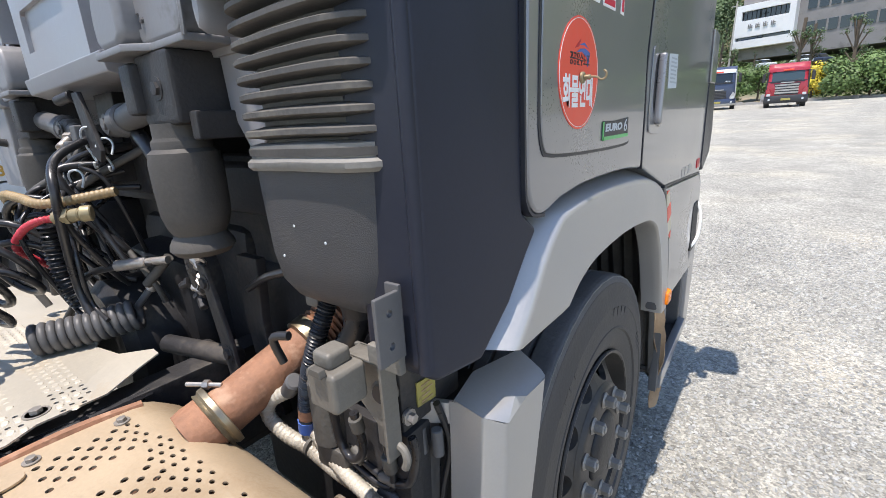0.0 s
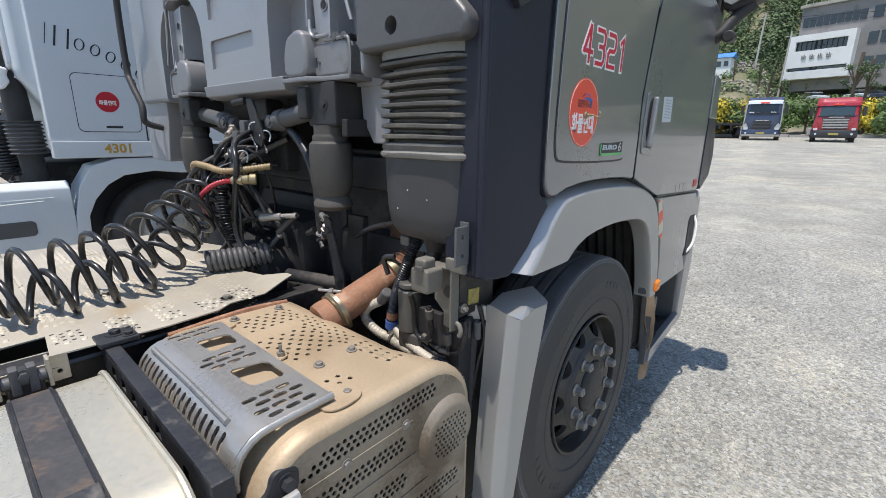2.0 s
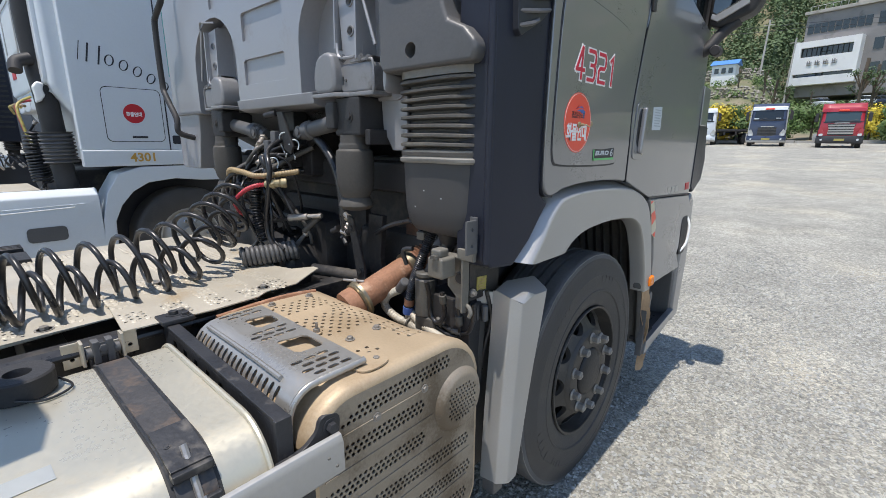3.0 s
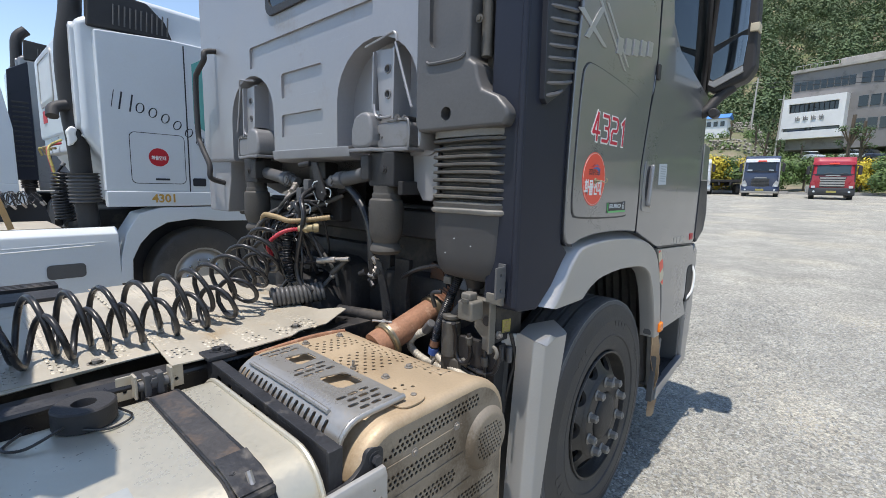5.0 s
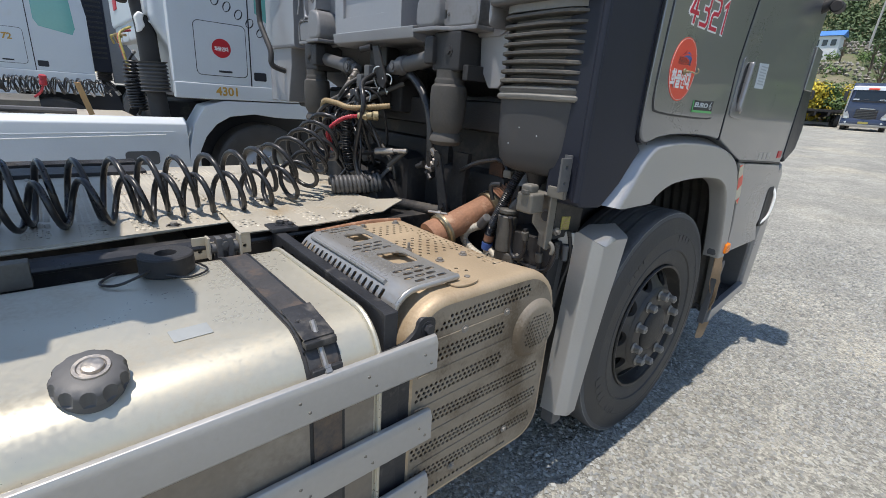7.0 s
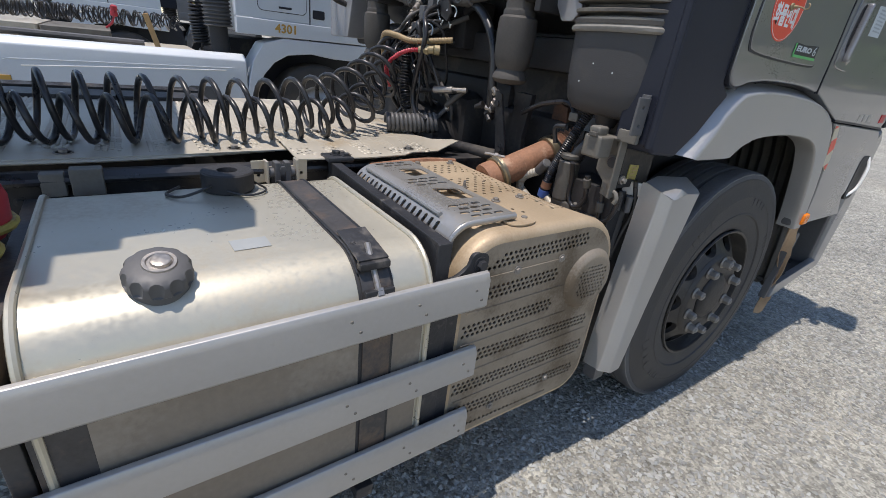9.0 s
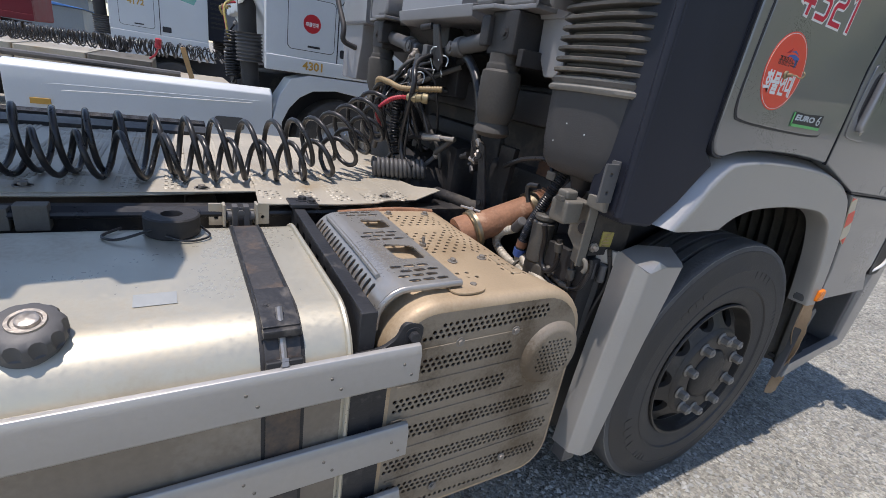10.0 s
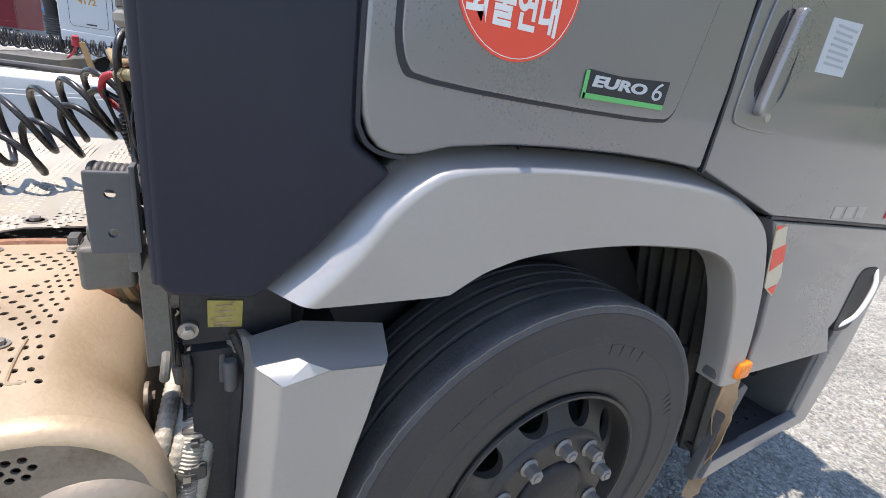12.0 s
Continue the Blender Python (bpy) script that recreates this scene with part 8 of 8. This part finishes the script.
def far_truck(at, turn, paint, visor, top, label, pale_grille=False):
    """A cab-over tractor seen from the front; built facing -y."""
    t = thing("tractor_truck", (0, 0, 0), label, "truck", "trucks across the yard")
    P, V = M[paint], M[visor]
    sill = 1.72 if pale_grille else 1.95
    head = sill + (0.72 if pale_grille else 0.78)
    part("cab", bowed([(0.0, 0.8), (-0.04, 1.3), (-0.02, sill), (0.20, head), (0.34, head + 0.12), (0.6, top - 0.1), (0.9, top), (1.9, top), (1.9, 0.9)], 1.22), P, t)
    part("roof_visor", bowed([(0.10, head - 0.03), (0.16, head + 0.16), (0.40, head + 0.26), (0.46, head + 0.18), (0.22, head + 0.02)], 1.16), V, t)
    ws = part("windscreen", bowed([(-0.045, sill + 0.03), (0.150, head - 0.04), (0.19, head - 0.04), (0.0, sill + 0.03)], 1.10), M["screen_glass" if pale_grille else "glass"], t)
    part("black_edge", bowed([(-0.052, sill - 0.05), (-0.054, sill + 0.05), (0.0, sill + 0.05), (0.0, sill - 0.05)], 1.14), M["ink_and_shade"], t)
    for x in (-0.5, 0.35):
        part("wiper", rod((x, -0.075, sill + 0.06), (x + 0.42, -0.03, sill + 0.16), 0.014, 6), M["ink_and_shade"], ws)
    if not pale_grille:
        for x in (-0.75, 0.62):
            part("dash_card", box(x - 0.16, x + 0.16, -0.035, -0.028, sill + 0.08, sill + 0.17), M["paper"], ws)
    gw, g0, g1 = (0.82, 0.86, 1.60) if pale_grille else (0.74, 0.72, 1.42)
    gr = part("grille", bowed([(-0.075, g0), (-0.095, g1), (0.0, g1), (0.0, g0)], gw, -0.10), M["grille"], t)
    for k in range(4 if pale_grille else 6):
        z = g0 + 0.08 + k * (g1 - g0 - 0.06) / (4 if pale_grille else 6)
        part("grille_slat", bowed([(-0.11, z), (-0.12, z + (0.10 if pale_grille else 0.045)), (-0.06, z + (0.10 if pale_grille else 0.045)), (-0.06, z)], gw - 0.06, -0.10), M["rail" if pale_grille else "duct"], gr)
    part("badge_bar", bowed([(-0.10, g1 + 0.03), (-0.10, g1 + 0.09), (-0.04, g1 + 0.09), (-0.04, g1 + 0.03)], 0.55), M["rail"], t)
    part("bumper", bowed([(-0.10, 0.34), (-0.16, 0.44), (-0.15, 0.66), (-0.08, 0.82), (0.5, 0.82), (0.5, 0.34)], 1.24), M["grille"] if pale_grille else P, t)
    part("lower_lip", bowed([(-0.13, 0.30), (-0.175, 0.36), (-0.17, 0.45), (0.1, 0.45), (0.1, 0.30)], 1.22), M["fender"] if not pale_grille else M["black"], t)
    for sx in (-1, 1):
        hl = part("headlight", prism([(sx * 0.80, 0.74), (sx * 1.16, 0.80), (sx * 1.20, 1.22 if pale_grille else 1.10), (sx * 1.02, 1.34 if pale_grille else 1.30), (sx * 0.84, 0.98)], "y", -0.03, 0.25, 0.03), P if pale_grille else M["rail"], t)
        part("lens", prism(rounded(min(sx * 0.90, sx * 1.12), max(sx * 0.90, sx * 1.12), 0.80, 0.96, 0.04), "y", -0.06, -0.02, 0.01), M["paper"], hl)
        part("fog_lamp", rod((sx * 0.95, -0.13, 0.55), (sx * 0.95, -0.08, 0.55), 0.07, 14, 0.01), M["paper"], t)
        part("corner_vane", prism([(sx * 1.14, 1.0), (sx * 1.22, 1.0), (sx * 1.18, head), (sx * 1.08, head)], "y", 0.12, 0.5, 0.03), M["fender"] if not pale_grille else M["black"], t)
        m = part("mirror", box(sx * 1.38 - 0.10, sx * 1.38 + 0.10, 0.12, 0.26, sill + 0.02, head - 0.12, 0.05), M["black"], t)
        part("mirror_arm", rod((sx * 1.12, 0.25, head - 0.05), (sx * 1.38, 0.18, head - 0.10), 0.03, 8), M["black"], m)
        for y in (0.95, 4.6):
            truck_wheel(t, sx * 1.2 - (0.3 if sx > 0 else -0.3), y, 0.5, 0.5, M["rubber"], M["rim"], (sx, 0, 0))
        part("side_tank", box(sx * 1.15 - 0.3, sx * 1.15 + 0.05, 2.2, 3.6, 0.45, 1.0, 0.06), M["rail"], t)
    part("plate", box(-0.27, 0.27, -0.20, -0.165, 0.48, 0.62, 0.004), M["yellow"], t, "plain yellow plate")
    part("roof_lamp", box(-0.28, 0.28, 0.06, 0.2, head + 0.0, head + 0.11, 0.03), M["sticker"], t)
    part("chassis", join(box(-0.45, -0.35, 1.8, 6.0, 0.75, 1.0, 0.01), box(0.35, 0.45, 1.8, 6.0, 0.75, 1.0, 0.01), box(-1.1, 1.1, 2.4, 3.8, 0.5, 1.0, 0.04)), M["frame"], t)
    t.matrix_basis = Matrix.Translation(at) @ Matrix.Rotation(radians(turn), 4, "Z")
    return t


far_truck((-5.09, 42.4, ground_z(0, 42.4)), 5, "blue_cab", "merc", 3.22, "blue tractor truck with a dark grille across the yard")
far_truck((-0.74, 40.9, ground_z(0, 40.9)), 3, "red_cab", "red_cab", 3.0, "red tractor truck with a silver grille across the yard", True)


far_truck((-10.1, 44.0, ground_z(0, 44.0)), 12, "merc", "merc", 3.1, "white tractor truck beside the flatbed trailer")


def trailer(at, turn, label):
    t = thing("flatbed_trailer", (0, 0, 0), label, "trailer")
    part("bed", join(box(-1.2, 1.2, 0, 9, 1.1, 1.3, 0.03), box(-0.5, -0.35, 0, 9, 0.8, 1.1, 0.01), box(0.35, 0.5, 0, 9, 0.8, 1.1, 0.01)), M["frame"], t)
    for y in (0.9, 2.2, 3.5):
        for sx in (-1, 1):
            truck_wheel(t, sx * 0.9, y, 0.5, 0.5, M["rubber"], M["rim"], (sx, 0, 0))
    t.matrix_basis = Matrix.Translation(at) @ Matrix.Rotation(radians(turn), 4, "Z")


trailer((-8.0, 45.2, ground_z(0, 45.2)), 14, "dark flatbed trailer beside the blue truck")


def parked_car(at, turn, paint, label):
    t = thing("parked_car", (0, 0, 0), label, "car", "cars by the building")
    part("body", prism([(-2.1, 0.3), (-2.15, 0.75), (-1.2, 0.92), (1.9, 0.95), (2.15, 0.8), (2.15, 0.3)], "x", -0.87, 0.87, 0.08, 3), M[paint], t)
    part("cabin", prism([(-1.2, 0.9), (-0.6, 1.42), (1.1, 1.45), (1.9, 0.93)], "x", -0.75, 0.75, 0.06, 3), M["glass"], t)
    part("roof", prism([(-0.58, 1.40), (-0.5, 1.47), (1.0, 1.49), (1.1, 1.43)], "x", -0.7, 0.7, 0.03), M[paint], t)
    for y in (-1.35, 1.35):
        for sx in (-1, 1):
            w = under(new("wheel"), t)
            part("tyre", rod((sx * 0.68, y, 0.32), (sx * 0.88, y, 0.32), 0.32, 20, 0.03), M["rubber"], w)
    t.matrix_basis = Matrix.Translation(at) @ Matrix.Rotation(radians(turn), 4, "Z")


for k, (x, y, p, lb) in enumerate(((-5.2, 92, "merc", "white car parked below the building"), (1.6, 92, "blue_cab", "dark car parked below the building"), (0.0, 93, "merc", "pale car parked below the building"))):
    parked_car((x, y, ground_z(x, y)), 35, p, lb)


def build_building():
    t = thing("office_building", (-6, 95, 11), "grey-brown office block with a white sign front on the hillside", "building")
    a, b = Vector((-10.5, 102.7, 0)), Vector((-1.8, 100.2, 0))
    u = (b - a).normalized()
    nrm = Vector((u.y, -u.x, 0))
    m = Matrix(((u.x, -nrm.x, 0, a.x), (u.y, -nrm.y, 0, a.y), (0, 0, 1, -0.5), (0, 0, 0, 1)))
    L = (b - a).length

    def lay(bm):
        return moved(bm, m)

    part("wall", lay(box(0.6, 26, 0.6, 12, 10.0, 23.4, 0.1)), M["facade_dark"], t)
    part("roof", lay(join(box(0.3, 26.4, 0.2, 12.4, 23.4, 23.9, 0.05), box(6, 22, 4, 10, 23.9, 25.6, 0.1))), M["concrete"], t)
    part("parapet_rail", lay(join(*[rod((x, 0.4, 23.9), (x, 0.4, 24.6), 0.03, 6) for x in range(1, 11)], rod((1, 0.4, 24.6), (10, 0.4, 24.6), 0.04, 6))), M["rail"], t)
    part("white_front", lay(carve(box(0, L, -0.9, 0.6, 11.9, 18.9), join(box(1.1, L - 0.9, -1.5, 0.2, 16.4, 17.9), box(0.4, L - 0.4, -1.5, 0.3, 13.2, 13.75)))), M["facade_white"], t, "white sign front")
    for k in range(10):
        w0, w1 = 1.1 + k * (L - 2.0) / 10, 1.1 + (k + 1) * (L - 2.0) / 10
        w = part("window", lay(box(w0 + 0.04, w1 - 0.04, -0.35, -0.28, 16.42, 17.88)), M["glass"], t)
        part("frame", lay(box(w0 - 0.03, w0 + 0.03, -0.45, -0.25, 16.4, 17.9)), M["frame"], w)
    part("band_window", lay(box(0.4, L - 0.4, -0.3, 0.25, 13.2, 13.75)), M["glass"], t)
    for k in range(9):
        part("window", lay(box(1.0 + k * 0.95, 1.85 + k * 0.95, 0.52, 0.62, 20.3, 21.8)), M["glass"], t)
    for k in range(10):
        for z in (20.3, 16.6, 13.0):
            part("window", lay(box(10.2 + k * 1.5, 11.4 + k * 1.5, 0.52, 0.62, z, z + 1.7)), M["glass"], t)
    for k in range(4):
        x = 2.3 + k * 1.15
        for bx in ((x, x + 0.7, 15.05, 15.15), (x + 0.05, x + 0.65, 15.4, 15.48), (x + 0.3, x + 0.4, 15.0, 15.75), (x, x + 0.08, 15.0, 15.7)):
            part("sign_mark", lay(box(bx[0], bx[1], -1.0, -0.9, bx[2], bx[3])), M["facade_dark"], t)


build_building()
shed = thing("shed", (-18, 88, 12), "small pale shed with a blue sheet roof on the bank", "shed")
part("wall", box(-19.6, -16.2, 87, 90, 10.5, 14.0, 0.05), M["facade_white"], shed)
part("roof", prism([(86.6, 13.9), (88.5, 14.8), (90.4, 13.9)], "x", -19.9, -15.9, 0.03), M["roof_blue"], shed)
for k in range(3):
    part("window", box(-19.2 + 1.0 * k, -18.6 + 1.0 * k, 86.95, 87.02, 12.6, 13.4), M["glass"], shed)
for x, y, h in ((-13.7, 92.3, 9.0), (-10.3, 95.8, 11.0)):
    z = ground_z(x, y)
    p = thing("utility_pole", (x, y, z), "pale concrete utility pole on the bank", "pole", "utility poles")
    part("shaft", lathe([(0.17, 0), (0.11, h)], (x, y, z - 0.2), (0.03, 0, 1), 12), M["pole"], p)
    part("crossarm", box(x - 0.5, x + 0.9, y - 0.05, y + 0.05, z + h - 1.0, z + h - 0.9, 0.01), M["pole"], p)
for k, (dz) in enumerate((0.0, -0.7)):
    single("overhead_cable", tube([(-40, 85, 20 + dz), (-13.5, 92.3, 19.8 + dz), (-10.1, 95.8, 20.4 + dz), (10, 90, 18.0 + dz)], 0.035, 5, 8), M["frame"], "thin dark overhead cable between poles", "cable", "overhead cables")
tagged(new("retaining_wall", mesh_of("retaining_wall", join(*[box(-60 + 4.0 * k, -56.04 + 4.0 * k, 51.4, 51.75, 1.5, 1.85 + 0.06 * (k % 2), 0.02) for k in range(28)]), M["concrete"])), "weathered concrete retaining wall along the yard", "wall", kind="structure")


def terrace(y, h, seed):
    """A dry-stone terrace wall as many uneven stones."""
    r = random.Random(seed)
    bms = []
    vs, fs = [], []
    x = -40.0
    while x < -0.108 * y - 0.5:
        w = r.uniform(0.25, 0.6)
        for j in range(int(h / 0.32)):
            c = Vector((x + r.uniform(-0.2, 0.2), y + r.uniform(-0.3, 0.2) + j * 0.12, ground_z(x, y) + j * 0.32 + r.uniform(-0.1, 0.12)))
            k = len(vs)
            for d in ((1, 0, 0), (-1, 0, 0), (0, 1, 0), (0, -1, 0), (0, 0, 1), (0, 0, -1)):
                vs.append(c + Vector(d) * r.uniform(0.16, 0.34))
            fs += [[k + a for a in f] for f in ((0, 2, 4), (2, 1, 4), (1, 3, 4), (3, 0, 4), (2, 0, 5), (1, 2, 5), (3, 1, 5), (0, 3, 5))]
        x += w
    return poly_bm(vs, fs)


for k, (y, h) in enumerate(((63, 1.5), (76, 1.8), (92, 2.2))):
    single("terrace_stones", terrace(y, h, k), M["stone"], "uneven grey terrace stones on the bank", "stones", kind="stuff")


def leaves(spots, size, seed):
    """Clumps of leaf faces round centres of (x, y, z, radius x, radius z, count), as vertex and face lists."""
    g = np.random.default_rng(seed)
    V, F, n = [], [], 0
    for x, y, z, rx, rz, k in spots:
        d = g.normal(size=(k, 3))
        d /= np.linalg.norm(d, axis=1)[:, None]
        rad = g.uniform(0.55, 1.08, (k, 1))
        lump = 1 + 0.3 * np.sin(d[:, :1] * 5 + x) * np.cos(d[:, 1:2] * 4 + y)
        c = np.array([x, y, z]) + d * rad * lump * np.array([rx, rx, rz])
        s = size * rx * g.uniform(0.6, 1.4, (k, 1))
        up = d + g.normal(size=(k, 3)) * 0.24 + np.array([0, 0, 0.25])
        up /= np.linalg.norm(up, axis=1)[:, None]
        a = np.cross(up, g.normal(size=(k, 3)))
        a /= np.linalg.norm(a, axis=1)[:, None]
        b = np.cross(up, a)
        b /= np.linalg.norm(b, axis=1)[:, None]
        quad = np.stack([c + a * s, c + b * s * 0.8, c - a * s * 0.9, c - b * s], 1)
        V.append(quad.reshape(-1, 3))
        F.append(np.arange(4 * k).reshape(-1, 4) + n)
        n += 4 * k
    return np.concatenate(V), np.concatenate(F)


def leaf_object(name, spots, size, seed, material):
    v, f = leaves(spots, size, seed)
    me = bpy.data.meshes.new(name)
    me.from_pydata(v.tolist(), [], f.tolist())
    me.materials.append(material)
    return me


r = random.Random(7)
spots = []
for _ in range(620):
    x, y = r.uniform(-40, 24), r.uniform(53, 112)
    q = r.uniform(0.4, 1.1)
    spots.append((x, y, ground_z(x, y) + q * 0.5, q, q * 0.7, 90))
tagged(new("bank_scrub", leaf_object("bank_scrub", spots, 0.13, 12, M["shrub"])), "low green scrub growing over the bank", "scrub", kind="stuff")
r = random.Random(4)
spots = []
for _ in range(2800):
    x, y = r.uniform(-85, 55), 116 + 170 * r.random() ** 1.2
    q = r.uniform(1.6, 3.2)
    spots.append((x, y, ground_z(x, y) + q * 1.1, q, q * 1.25, 190))
tagged(new("woodland", leaf_object("woodland", spots, 0.095, 9, M["leaf"])), "dense green woodland covering the hill", "woods", kind="stuff")


def tree(x, y, h, rx, seed, material, label, group, thin=False):
    z = ground_z(x, y)
    q = random.Random(seed)
    t = thing("tree" if h > 3 else "shrub", (x, y, z), label, "tree" if h > 3 else "shrub", group)
    trunk = [tube([(x, y, z - 0.2), (x + q.uniform(-0.1, 0.1), y, z + h * 0.4), (x + q.uniform(-0.2, 0.2), y, z + h * 0.85)], 0.02 * h + 0.03, 7, 4)]
    sp = []
    for k in range(9):
        a, lv = q.uniform(0, 6.28), q.uniform(0.35, 0.95)
        d = rx * q.uniform(0.35, 0.8) * (1.15 - lv * 0.6)
        e = Vector((x + math.cos(a) * d, y + math.sin(a) * d, z + h * lv))
        trunk.append(tube([(x, y, z + h * lv * 0.6), e], 0.008 * h + 0.01, 5, 2))
        sp.append((e.x, e.y, e.z, rx * (0.3 if thin else 0.5), rx * (0.2 if thin else 0.42), 70 if thin else 520))
    part("trunk", join(*trunk), M["bark"], t)
    crown = under(new("crown", leaf_object("crown", sp, 0.14 if thin else 0.095, seed, M[material])), t)


for k, (x, y, h) in enumerate(((-9.2, 76, 5.5), (-8.0, 78, 4.5), (-11, 80, 4.5), (-0.5, 74, 8), (0.6, 76, 7), (-5.5, 80, 3.6), (4, 66, 7), (7, 64, 7), (-15, 84, 3.5))):
    tree(x, y, h, h * 0.24, 40 + k, "leaf", "thin dark green tree on the bank", "trees on the bank", True)
for k, (x, y, h, mt) in enumerate(((-8.2, 42, 3.2, "flower"), (-6.9, 42.5, 2.8, "shrub"), (-5.6, 42.5, 2.7, "flower"), (-4.2, 43, 2.4, "shrub"), (-2.5, 44, 2.6, "shrub"), (-0.8, 44, 2.4, "shrub"), (0.6, 42, 2.6, "flower"), (2.0, 41, 3.2, "shrub"), (3.6, 41.5, 3.6, "shrub"), (5.5, 41, 3.4, "shrub"), (7.5, 42, 3.8, "shrub"), (9.5, 42, 3.8, "shrub"), (-10.0, 43, 2.8, "shrub"), (-12, 43, 2.6, "shrub"), (12, 42, 4, "shrub"))):
    x, y, h = x * 1.27, y + 10.5, h * 1.25
    tree(x, y, min(h, 2.95), h * 0.5, 80 + k, mt, "yellow-leaved shrub along the yard wall" if mt == "flower" else "green shrub along the yard wall", "shrubs along the yard")


for k, (x, y, w, h, mt, rf) in enumerate(((-90, -23, 26, 4.3, "shed", "shed"), (-95, -56, 24, 5.2, "shed", "shed"), (-70, -44, 16, 4.0, "concrete", "shed"), (-62, -11.0, 7.5, 2.5, "shed", "roof_blue"), (-58, -18.5, 6.5, 4.6, "maroon", "maroon"))):
    wh = thing("warehouse", (x, y, 0), "low sheet-clad shed far beyond the yard", "building", "far warehouses")
    part("wall", box(x - 8, x + 8, y - w / 2, y + w / 2, -0.2, h, 0.1), M[mt], wh)
    part("roof", prism([(y - w / 2 - 0.4, h), (y, h + 0.05 * w), (y + w / 2 + 0.4, h)], "x", x - 8.4, x + 8.4, 0.05), M[rf], wh)
